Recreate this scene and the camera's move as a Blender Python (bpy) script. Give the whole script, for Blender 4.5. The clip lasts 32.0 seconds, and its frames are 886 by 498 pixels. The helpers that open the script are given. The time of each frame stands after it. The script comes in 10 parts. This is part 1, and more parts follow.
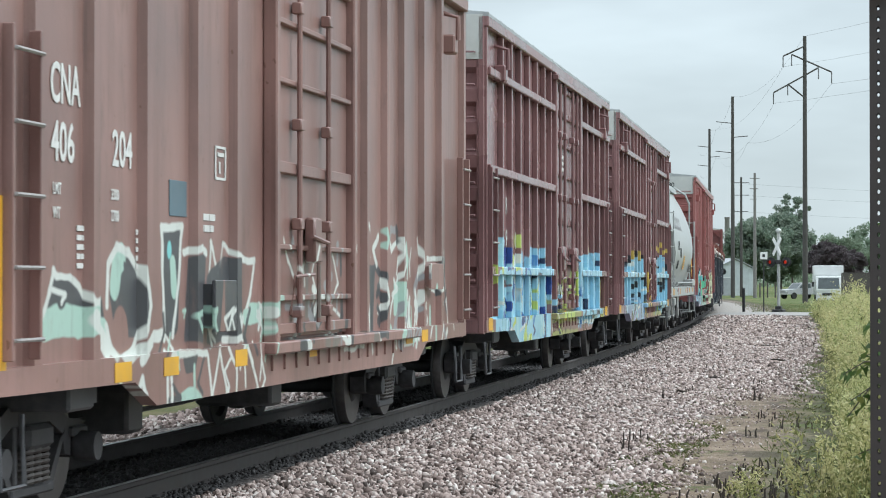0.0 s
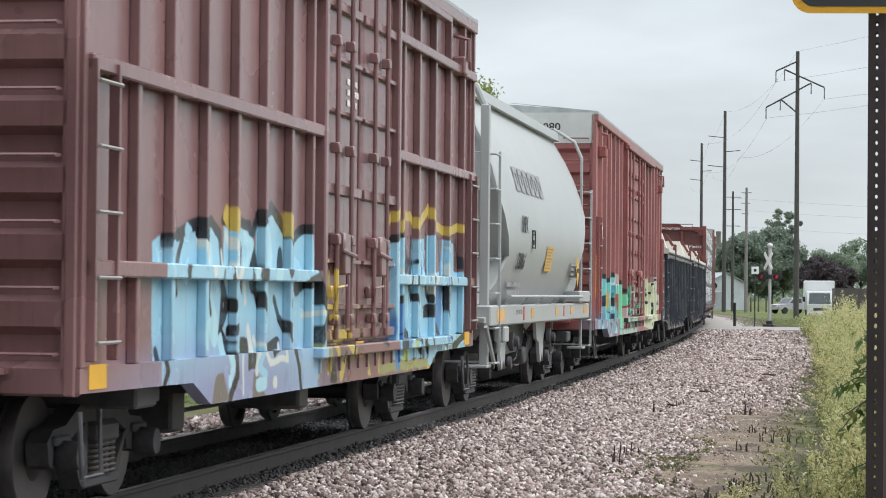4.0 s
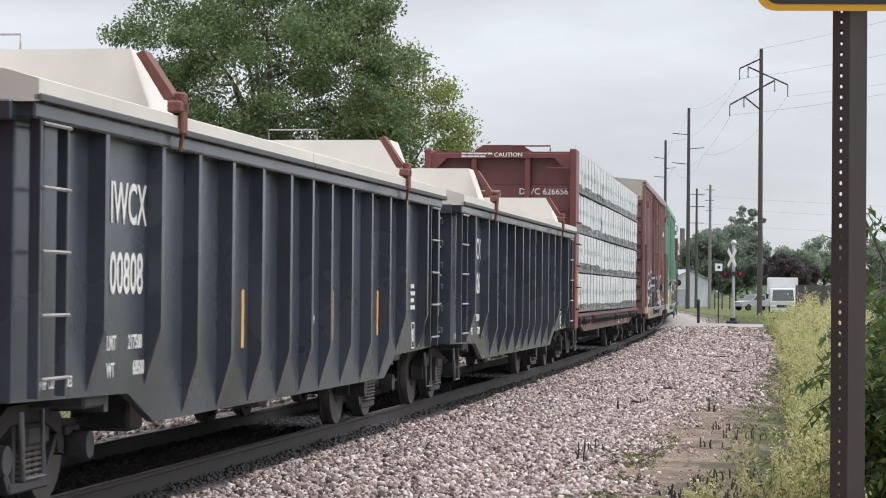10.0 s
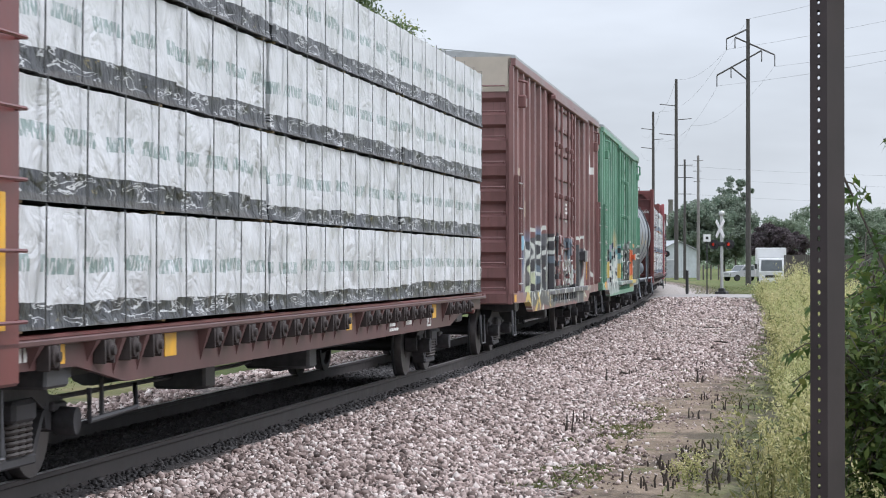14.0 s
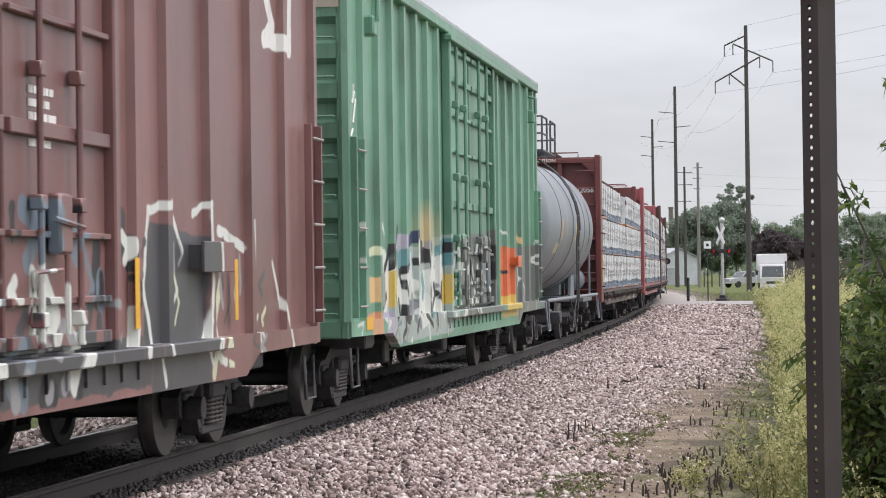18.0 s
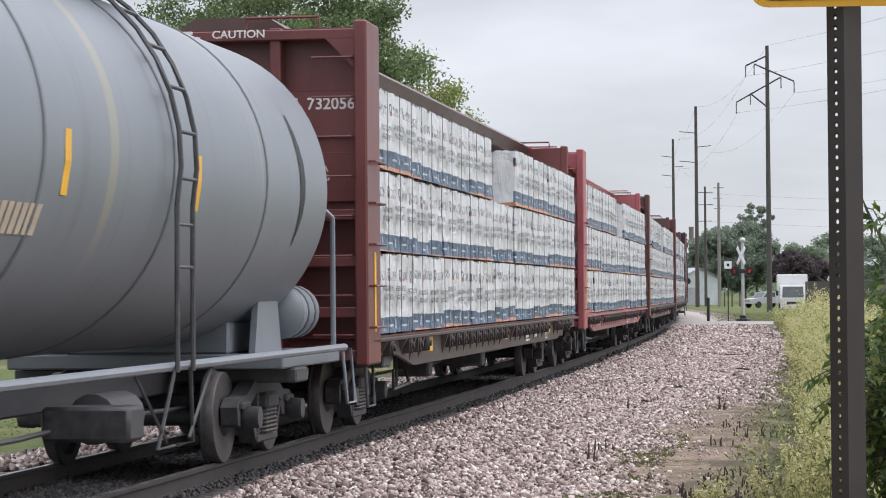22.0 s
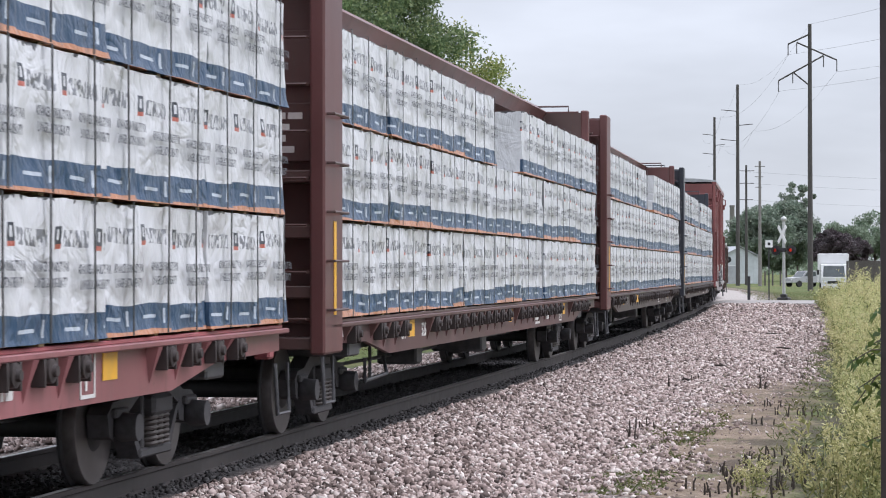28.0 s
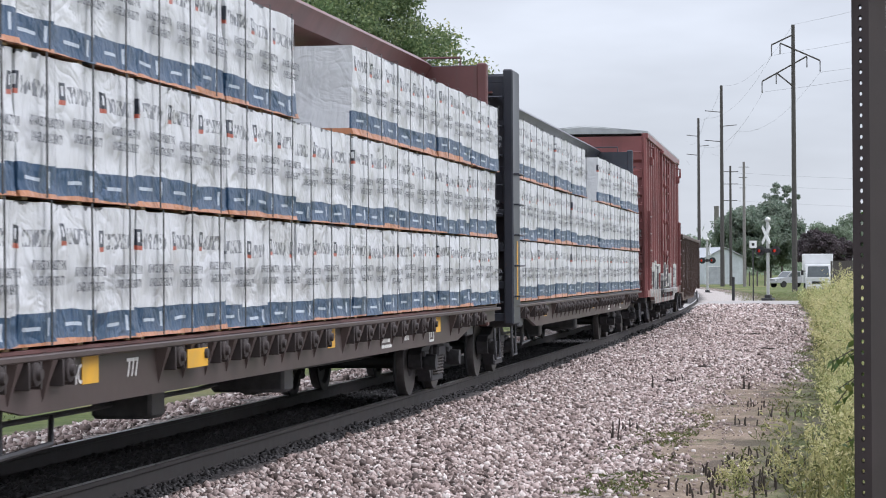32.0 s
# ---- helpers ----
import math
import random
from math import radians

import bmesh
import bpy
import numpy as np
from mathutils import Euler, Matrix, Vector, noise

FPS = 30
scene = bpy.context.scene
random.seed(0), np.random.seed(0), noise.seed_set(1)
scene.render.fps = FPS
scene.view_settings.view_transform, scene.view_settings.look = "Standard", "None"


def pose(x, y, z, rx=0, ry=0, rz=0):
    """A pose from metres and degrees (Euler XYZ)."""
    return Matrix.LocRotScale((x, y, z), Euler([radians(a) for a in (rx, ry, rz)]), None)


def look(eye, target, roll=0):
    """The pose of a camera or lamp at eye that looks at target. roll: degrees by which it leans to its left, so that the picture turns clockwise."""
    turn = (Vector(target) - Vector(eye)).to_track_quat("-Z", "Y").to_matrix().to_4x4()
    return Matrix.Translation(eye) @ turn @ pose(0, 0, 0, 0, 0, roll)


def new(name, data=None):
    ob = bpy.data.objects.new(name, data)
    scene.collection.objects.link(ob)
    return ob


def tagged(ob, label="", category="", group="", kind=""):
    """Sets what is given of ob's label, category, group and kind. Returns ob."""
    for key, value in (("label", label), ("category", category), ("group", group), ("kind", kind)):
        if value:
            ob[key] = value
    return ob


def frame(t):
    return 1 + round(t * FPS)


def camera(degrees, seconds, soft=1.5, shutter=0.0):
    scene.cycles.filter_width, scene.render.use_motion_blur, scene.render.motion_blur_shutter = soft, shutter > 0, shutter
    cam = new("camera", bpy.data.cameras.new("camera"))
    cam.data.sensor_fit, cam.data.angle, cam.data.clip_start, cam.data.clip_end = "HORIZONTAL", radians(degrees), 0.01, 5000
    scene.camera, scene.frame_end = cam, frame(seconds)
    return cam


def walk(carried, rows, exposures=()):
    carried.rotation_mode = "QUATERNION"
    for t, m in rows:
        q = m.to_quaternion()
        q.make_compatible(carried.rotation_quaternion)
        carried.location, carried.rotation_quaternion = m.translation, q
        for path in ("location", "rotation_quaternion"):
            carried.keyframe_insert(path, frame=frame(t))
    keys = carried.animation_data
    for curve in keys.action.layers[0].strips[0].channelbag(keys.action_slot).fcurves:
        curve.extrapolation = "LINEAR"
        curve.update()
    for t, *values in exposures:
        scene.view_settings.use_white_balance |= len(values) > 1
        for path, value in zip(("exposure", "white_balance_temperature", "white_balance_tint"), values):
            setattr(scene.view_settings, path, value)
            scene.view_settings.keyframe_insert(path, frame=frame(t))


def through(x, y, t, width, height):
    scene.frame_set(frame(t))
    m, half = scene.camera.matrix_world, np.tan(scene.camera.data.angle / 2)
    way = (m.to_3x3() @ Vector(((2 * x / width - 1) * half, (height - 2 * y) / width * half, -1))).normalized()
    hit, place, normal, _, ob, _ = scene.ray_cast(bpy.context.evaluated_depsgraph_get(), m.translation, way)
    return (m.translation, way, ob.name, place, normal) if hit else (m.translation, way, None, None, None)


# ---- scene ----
# ---------------- camera ----------------
LENS = 20.987
EYE_Z = 1.561
cam = camera(LENS, 32.0, soft=1.0, shutter=0.12)
# seconds, sideways sway of the hand, yaw, pitch, roll
PATH = [
    (0, -0.000, 0.000, 0.772, 0.006), (0.5, -0.002, 0.080, 0.837, 0.010), (1, -0.004, 0.166, 0.917, -0.063), (1.5, -0.005, 0.220, 1.006, -0.057),
    (2, -0.007, 0.223, 1.078, -0.117), (2.5, -0.009, 0.165, 1.127, -0.190), (4.5, -0.016, -0.373, 1.001, -0.640), (5, -0.018, -0.526, 0.963, -0.709),
    (5.5, -0.020, -0.670, 0.975, -0.674), (6, -0.021, -0.827, 1.060, -0.696), (6.5, -0.021, -0.955, 1.186, -0.725), (7, -0.021, -1.057, 1.305, -0.737),
    (7.5, -0.021, -1.093, 1.349, -0.716), (8, -0.021, -1.096, 1.321, -0.628), (8.5, -0.021, -1.096, 1.237, -0.617), (9, -0.021, -1.094, 1.157, -0.502),
    (9.5, -0.019, -1.095, 1.067, -0.516), (10, -0.017, -1.074, 0.987, -0.514), (10.5, -0.015, -1.017, 0.914, -0.359), (11, -0.013, -0.948, 0.782, -0.440),
    (11.5, -0.011, -0.849, 0.643, -0.320), (12, -0.009, -0.814, 0.505, -0.266), (12.5, -0.005, -0.871, 0.401, -0.164), (13, -0.000, -1.011, 0.348, -0.061),
    (13.5, 0.003, -1.193, 0.328, -0.049), (14, 0.006, -1.336, 0.347, 0.020), (14.5, 0.008, -1.425, 0.362, 0.118), (16.5, 0.020, -1.381, 0.362, 0.552),
    (17, 0.023, -1.361, 0.383, 0.553), (17.5, 0.022, -1.331, 0.477, 0.756), (18, 0.022, -1.311, 0.596, 0.763), (18.5, 0.022, -1.299, 0.707, 0.693),
    (19, 0.021, -1.311, 0.804, 0.718), (19.5, 0.020, -1.332, 0.847, 0.579), (20, 0.018, -1.322, 0.898, 0.663), (20.5, 0.016, -1.275, 0.922, 0.482),
    (21, 0.015, -1.155, 0.991, 0.602), (21.5, 0.013, -0.994, 1.031, 0.530), (22, 0.011, -0.835, 1.048, 0.466), (22.5, 0.009, -0.712, 1.024, 0.399),
    (23, 0.007, -0.648, 0.971, 0.448), (23.5, 0.004, -0.624, 0.898, 0.346), (24, 0.001, -0.611, 0.823, 0.258), (24.5, -0.001, -0.577, 0.756, 0.251),
    (25, -0.004, -0.530, 0.634, 0.085), (25.5, -0.007, -0.433, 0.541, 0.144), (26, -0.009, -0.306, 0.456, 0.155), (26.5, -0.010, -0.162, 0.416, 0.143),
    (28.5, -0.013, 0.161, 0.525, 0.032), (29, -0.013, 0.181, 0.540, -0.006), (29.5, -0.009, 0.210, 0.544, -0.023), (30, -0.004, 0.240, 0.517, -0.044),
    (30.5, 0.001, 0.195, 0.518, 0.097), (31, 0.005, 0.060, 0.482, 0.048), (31.5, 0.010, -0.101, 0.504, 0.220), (32, 0.015, -0.242, 0.543, 0.327),
]
EXPO = 0.38
walk(cam, [(t, pose(x, 0, EYE_Z, 90 + pitch, roll, yaw)) for t, x, yaw, pitch, roll in PATH],
     exposures=[(0.0, EXPO, 5900, 2), (2.5, EXPO, 5850, 4), (5.0, EXPO, 6450, 11), (8.5, EXPO, 6550, 14), (11.5, EXPO, 6000, 13), (14.5, EXPO, 6000, 13), (17.5, EXPO, 6350, 15), (20.0, EXPO, 6550, 17), (23.0, EXPO, 6100, 14), (27.0, EXPO, 6020, 16), (32.0, EXPO, 6000, 15)])

# ---------------- sky and light ----------------
world = bpy.data.worlds.new("overcast_sky")
scene.world = world
world.use_nodes = True
wt = world.node_tree
wt.nodes.clear()


def wnode(kind, **settings):
    n = wt.nodes.new(kind)
    for key, value in settings.items():
        n.inputs[key].default_value = value
    return n


SUN_UP, SUN_TURN = 50, 88      # degrees
w_out = wt.nodes.new("ShaderNodeOutputWorld")
w_bg = wnode("ShaderNodeBackground", Strength=1.0)
sky = wt.nodes.new("ShaderNodeTexSky")
sky.sky_type, sky.sun_disc = "NISHITA", False
sky.sun_elevation, sky.sun_rotation = radians(SUN_UP), radians(SUN_TURN)
w_co = wt.nodes.new("ShaderNodeTexCoord")
w_sep = wt.nodes.new("ShaderNodeSeparateXYZ")
wt.links.new(w_co.outputs["Generated"], w_sep.inputs[0])
w_rise = wt.nodes.new("ShaderNodeValToRGB")   # an overcast sky is three times brighter overhead than at the horizon
w_rise.color_ramp.elements[0].position, w_rise.color_ramp.elements[0].color = 0.0, (0.60, 0.625, 0.63, 1)
w_rise.color_ramp.elements[1].position, w_rise.color_ramp.elements[1].color = 1.0, (1.85, 1.87, 1.9, 1)
e = w_rise.color_ramp.elements.new(0.12)
e.color = (0.62, 0.645, 0.66, 1)
wt.links.new(w_sep.outputs[2], w_rise.inputs[0])
w_map = wt.nodes.new("ShaderNodeMapping")
w_map.inputs["Scale"].default_value = (3.0, 3.0, 11.0)
wt.links.new(w_co.outputs["Generated"], w_map.inputs[0])
w_noise = wnode("ShaderNodeTexNoise", Scale=1.3, Detail=5.0, Roughness=0.55)
wt.links.new(w_map.outputs[0], w_noise.inputs["Vector"])
w_cloud = wt.nodes.new("ShaderNodeMapRange")
for key, value in (("From Min", 0.3), ("From Max", 0.7), ("To Min", 0.77), ("To Max", 1.1)):
    w_cloud.inputs[key].default_value = value
wt.links.new(w_noise.outputs[0], w_cloud.inputs[0])
w_mul = wt.nodes.new("ShaderNodeVectorMath")
w_mul.operation = "MULTIPLY"
wt.links.new(w_rise.outputs[0], w_mul.inputs[0])
wt.links.new(w_cloud.outputs[0], w_mul.inputs[1])
w_dim = wt.nodes.new("ShaderNodeVectorMath")
w_dim.operation = "SCALE"
w_dim.inputs["Scale"].default_value = 0.1
wt.links.new(sky.outputs[0], w_dim.inputs[0])
w_mix = wt.nodes.new("ShaderNodeMix")
w_mix.data_type = "RGBA"
w_mix.inputs[0].default_value = 0.93
wt.links.new(w_dim.outputs[0], w_mix.inputs[6])
wt.links.new(w_mul.outputs[0], w_mix.inputs[7])
wt.links.new(w_mix.outputs[2], w_bg.inputs["Color"])
wt.links.new(w_bg.outputs[0], w_out.inputs[0])

sun_data = bpy.data.lights.new("sun", "SUN")
sun_data.energy, sun_data.angle, sun_data.color = 1.5, radians(40), (1.0, 0.97, 0.93)
sun = new("sun", sun_data)
sun.matrix_world = look((0, 0, 0), (-math.sin(radians(SUN_TURN)) * math.cos(radians(SUN_UP)), -math.cos(radians(SUN_TURN)) * math.cos(radians(SUN_UP)), -math.sin(radians(SUN_UP))))


# ---------------- mesh and material helpers ----------------
class Build:
    """Gathers vertices and faces of one part."""

    def __init__(self):
        self.v, self.f = [], []

    def add(self, verts, faces):
        n = len(self.v)
        self.v += [tuple(p) for p in verts]
        self.f += [tuple(i + n for i in q) for q in faces]
        return self

    def box(self, x0, x1, y0, y1, z0, z1, c=0.0):
        if c <= 0:
            v = [(x, y, z) for x in (x0, x1) for y in (y0, y1) for z in (z0, z1)]
            return self.add(v, [(0, 1, 3, 2), (4, 6, 7, 5), (0, 4, 5, 1), (2, 3, 7, 6), (0, 2, 6, 4), (1, 5, 7, 3)])
        lo, hi = (x0, y0, z0), (x1, y1, z1)
        v, at = [], {}
        for sx in (0, 1):
            for sy in (0, 1):
                for sz in (0, 1):
                    s = (sx, sy, sz)
                    for a in range(3):
                        p = []
                        for b in range(3):
                            q = hi[b] if s[b] else lo[b]
                            p.append(q if b == a else (q - c if s[b] else q + c))
                        at[s, a] = len(v)
                        v.append(p)
        f = []
        for a in range(3):
            b, d = (a + 1) % 3, (a + 2) % 3
            for side in (0, 1):
                ring = []
                for i, j in ((0, 0), (1, 0), (1, 1), (0, 1)):
                    s = [0, 0, 0]
                    s[a], s[b], s[d] = side, i, j
                    ring.append(at[tuple(s), a])
                f.append(ring if side else ring[::-1])
            for i in (0, 1):
                for j in (0, 1):
                    s = [0, 0, 0]
                    s[b], s[d] = i, j
                    lo_s, hi_s = tuple(s), tuple(1 if k == a else s[k] for k in range(3))
                    q = [at[lo_s, b], at[hi_s, b], at[hi_s, d], at[lo_s, d]]
                    f.append(q if (i + j) % 2 else q[::-1])
        for sx in (0, 1):
            for sy in (0, 1):
                for sz in (0, 1):
                    s = (sx, sy, sz)
                    q = [at[s, 0], at[s, 1], at[s, 2]]
                    f.append(q if (sx + sy + sz) % 2 else q[::-1])
        return self.add(v, f)

    def extrude(self, poly, axis, a0, a1):
        """poly: points in the two other axes, in order x, y, z without axis."""
        put = {"x": lambda a, p: (a, p[0], p[1]), "y": lambda a, p: (p[0], a, p[1]), "z": lambda a, p: (p[0], p[1], a)}[axis]
        n = len(poly)
        v = [put(a0, p) for p in poly] + [put(a1, p) for p in poly]
        f = [tuple(range(n))[::-1], tuple(range(n, 2 * n))] + [(i, (i + 1) % n, n + (i + 1) % n, n + i) for i in range(n)]
        return self.add(v, f)

    def tube(self, pts, r, n=6, r1=None):
        pts = [Vector(p) for p in pts]
        v, f = [], []
        for i, p in enumerate(pts):
            d = (pts[min(i + 1, len(pts) - 1)] - pts[max(i - 1, 0)]).normalized()
            a = d.orthogonal().normalized() if abs(d.z) > 0.9 else d.cross(Vector((0, 0, 1))).normalized()
            b = d.cross(a)
            k = r if r1 is None else r + (r1 - r) * i / (len(pts) - 1)
            v += [p + k * (math.cos(2 * math.pi * j / n) * a + math.sin(2 * math.pi * j / n) * b) for j in range(n)]
        for i in range(len(pts) - 1):
            f += [(i * n + j, i * n + (j + 1) % n, (i + 1) * n + (j + 1) % n, (i + 1) * n + j) for j in range(n)]
        f += [tuple(range(n))[::-1], tuple(range((len(pts) - 1) * n, len(pts) * n))]
        return self.add(v, f)

    def lathe(self, prof, centre, axis="y", n=24):
        """prof: (radius, along) pairs turned about an axis through centre."""
        v, f = [], []
        for r, a in prof:
            for j in range(n):
                c, s = r * math.cos(2 * math.pi * j / n), r * math.sin(2 * math.pi * j / n)
                p = {"y": (c, a, s), "x": (a, c, s), "z": (c, s, a)}[axis]
                v.append((p[0] + centre[0], p[1] + centre[1], p[2] + centre[2]))
        for i in range(len(prof) - 1):
            f += [(i * n + j, i * n + (j + 1) % n, (i + 1) * n + (j + 1) % n, (i + 1) * n + j) for j in range(n)]
        f += [tuple(range(n))[::-1], tuple(range((len(prof) - 1) * n, len(prof) * n))]
        return self.add(v, f)

    def mesh(self, name, mat, smooth=0.0):
        me = bpy.data.meshes.new(name)
        me.from_pydata(self.v, [], self.f)
        bm = bmesh.new()
        bm.from_mesh(me)
        bmesh.ops.recalc_face_normals(bm, faces=bm.faces)
        if smooth:
            for face in bm.faces:
                face.smooth = True
            for edge in bm.edges:
                edge.smooth = len(edge.link_faces) == 2 and edge.calc_face_angle(3.0) < radians(smooth)
        bm.to_mesh(me)
        bm.free()
        if mat:
            me.materials.append(mat)
        return me


def part(name, b, mat, parent=None, label="", smooth=0.0, at=None):
    """One mesh object from a Build (or a mesh), under a thing or under a part."""
    me = b if isinstance(b, bpy.types.Mesh) else b.mesh(name, mat, smooth)
    ob = new(name, me)
    if parent:
        ob.parent = parent
    if at:
        ob.matrix_basis = at
    return tagged(ob, label)


def thing(name, label, category, group="", kind=""):
    ob = new(name)
    ob.empty_display_size = 0.3
    return tagged(ob, label, category, group, kind)


class Nodes:
    """A principled material with short ways to add its nodes."""

    def __init__(self, name, rough=0.6, metal=0.0, spec=0.5):
        self.mat = bpy.data.materials.new(name)
        self.mat.use_nodes = True
        self.t = self.mat.node_tree
        self.p = self.t.nodes["Principled BSDF"]
        self.p.inputs["Roughness"].default_value = rough
        self.p.inputs["Metallic"].default_value = metal
        self.p.inputs["Specular IOR Level"].default_value = spec
        self.co = self.t.nodes.new("ShaderNodeTexCoord").outputs["Object"]

    def link(self, a, b):
        if isinstance(a, (int, float)):
            b.default_value = a
        elif isinstance(a, tuple):
            b.default_value = a if len(a) == len(b.default_value) else (*a, 1)
        else:
            self.t.links.new(a, b)

    def scaled(self, s, src=None, shift=(0, 0, 0)):
        n = self.t.nodes.new("ShaderNodeMapping")
        n.inputs["Scale"].default_value, n.inputs["Location"].default_value = s, shift
        self.link(src or self.co, n.inputs[0])
        return n.outputs[0]

    def noise(self, scale, detail=3.0, rough=0.55, co=None, distort=0.0):
        n = self.t.nodes.new("ShaderNodeTexNoise")
        n.inputs["Scale"].default_value, n.inputs["Detail"].default_value = scale, detail
        n.inputs["Roughness"].default_value, n.inputs["Distortion"].default_value = rough, distort
        self.link(co or self.co, n.inputs["Vector"])
        return n.outputs["Fac"]

    def voronoi(self, scale, co=None, feature="F1", rand=1.0):
        n = self.t.nodes.new("ShaderNodeTexVoronoi")
        n.feature = feature
        n.inputs["Scale"].default_value, n.inputs["Randomness"].default_value = scale, rand
        self.link(co or self.co, n.inputs["Vector"])
        return n

    def ramp(self, src, stops, flat=False):
        n = self.t.nodes.new("ShaderNodeValToRGB")
        if flat:
            n.color_ramp.interpolation = "CONSTANT"
        els = n.color_ramp.elements
        while len(els) < len(stops):
            els.new(0.5)
        for e, (p, c) in zip(els, stops):
            e.position, e.color = p, ((c, c, c, 1) if isinstance(c, (int, float)) else (*c, 1))
        self.link(src, n.inputs[0])
        return n.outputs[0]

    def mix(self, fac, a, b, mode="MIX"):
        n = self.t.nodes.new("ShaderNodeMix")
        n.data_type, n.blend_type = "RGBA", mode
        self.link(fac, n.inputs[0]), self.link(a, n.inputs[6]), self.link(b, n.inputs[7])
        return n.outputs[2]

    def math(self, op, a, b=0.0, c=0.0):
        n = self.t.nodes.new("ShaderNodeMath")
        n.operation = op
        self.link(a, n.inputs[0]), self.link(b, n.inputs[1]), self.link(c, n.inputs[2])
        return n.outputs[0]

    def step(self, src, lo, hi):
        n = self.t.nodes.new("ShaderNodeMapRange")
        n.interpolation_type = "SMOOTHSTEP"
        n.inputs["From Min"].default_value, n.inputs["From Max"].default_value = lo, hi
        self.link(src, n.inputs[0])
        return n.outputs[0]

    def chance(self, src):
        n = self.t.nodes.new("ShaderNodeTexWhiteNoise")
        n.noise_dimensions = "1D"
        self.link(src, n.inputs["W"])
        return n.outputs["Value"]

    def xyz(self, src=None):
        n = self.t.nodes.new("ShaderNodeSeparateXYZ")
        self.link(src or self.co, n.inputs[0])
        return n.outputs

    def vec(self, x, y, z):
        n = self.t.nodes.new("ShaderNodeCombineXYZ")
        self.link(x, n.inputs[0]), self.link(y, n.inputs[1]), self.link(z, n.inputs[2])
        return n.outputs[0]

    def island(self):
        return self.t.nodes.new("ShaderNodeNewGeometry").outputs["Random Per Island"]

    def object_random(self):
        return self.t.nodes.new("ShaderNodeObjectInfo").outputs["Random"]

    def bump(self, height, strength=0.3, distance=0.01):
        n = self.t.nodes.new("ShaderNodeBump")
        n.inputs["Strength"].default_value, n.inputs["Distance"].default_value = strength, distance
        self.link(height, n.inputs["Height"])
        self.link(n.outputs[0], self.p.inputs["Normal"])

    def done(self, colour, rough=None):
        self.link(colour, self.p.inputs["Base Color"])
        if rough is not None:
            self.link(rough, self.p.inputs["Roughness"])
        return self.mat


# ---------------- the track's line ----------------
HEAD, OFFSET, BEND_FROM, BEND = 0.1794, 6.479, 19.41, 0.00054     # heading east of north, distance from the eye, start of the curve, 1 / radius
BEND_TO = 420.0


def track(s, right=0.0):
    """Plan point and heading of the track s metres along, and so far to the right of its centre line."""
    x, y = -OFFSET * math.cos(HEAD), OFFSET * math.sin(HEAD)
    s1 = min(s, BEND_FROM)
    x, y, a = x + s1 * math.sin(HEAD), y + s1 * math.cos(HEAD), HEAD
    q = min(s, BEND_TO) - BEND_FROM
    if q > 0:
        a = HEAD - BEND * q
        x, y = x + (math.cos(a) - math.cos(HEAD)) / BEND, y + (math.sin(HEAD) - math.sin(a)) / BEND
    if s > BEND_TO:
        x, y = x + (s - BEND_TO) * math.sin(a), y + (s - BEND_TO) * math.cos(a)
    return x + right * math.cos(a), y - right * math.sin(a), a


def at_track(s, right, z, turn=0.0):
    """A pose beside the track, local x along it."""
    x, y, a = track(s, right)
    return pose(x, y, z, 0, 0, 90 - math.degrees(a) + turn)


def travelled(t):
    """Metres that the train has come by t seconds."""
    u = t / 16
    return 132.001 * u + 12.097 * u ** 2 - 8.427 * u ** 3 + 1.817 * u ** 4


def car_pose(s, length):
    """Pose of a car whose middle is s metres along the track, from its two trucks."""
    ax, ay, _ = track(s - 0.35 * length)
    bx, by, _ = track(s + 0.35 * length)
    return pose((ax + bx) / 2, (ay + by) / 2, 0, 0, 0, math.degrees(math.atan2(by - ay, bx - ax)))


def blend(x, pts):
    """Smooth interpolation through (x, value) pairs."""
    if x <= pts[0][0]:
        return pts[0][1]
    for (x0, v0), (x1, v1) in zip(pts, pts[1:]):
        if x <= x1:
            k = (x - x0) / (x1 - x0)
            return v0 + (v1 - v0) * k * k * (3 - 2 * k)
    return pts[-1][1]


def ground_z(s, right):
    """Height of the ground: the ballast bed, the flat beside it, the road at the crossing, fields beyond."""
    r = abs(right)
    bed = blend(r, [(1.35, -0.17), (2.0, -0.2), (3.6, -0.33), (6.0, -0.36), (40, -0.4)])
    up = blend(s, [(88, 0), (108, 1), (125, 1), (140, 0)])
    z = bed + (-0.045 - bed) * up * blend(r, [(0.6, 0.0), (1.6, 1.0), (10, 1.0), (60, 0.2)])
    if 0.8 < r < 30 and s < 110:
        z += 0.035 * noise.noise((s * 0.35, right * 0.7, 0)) * blend(r, [(1.6, 0), (2.6, 1)])
    return z
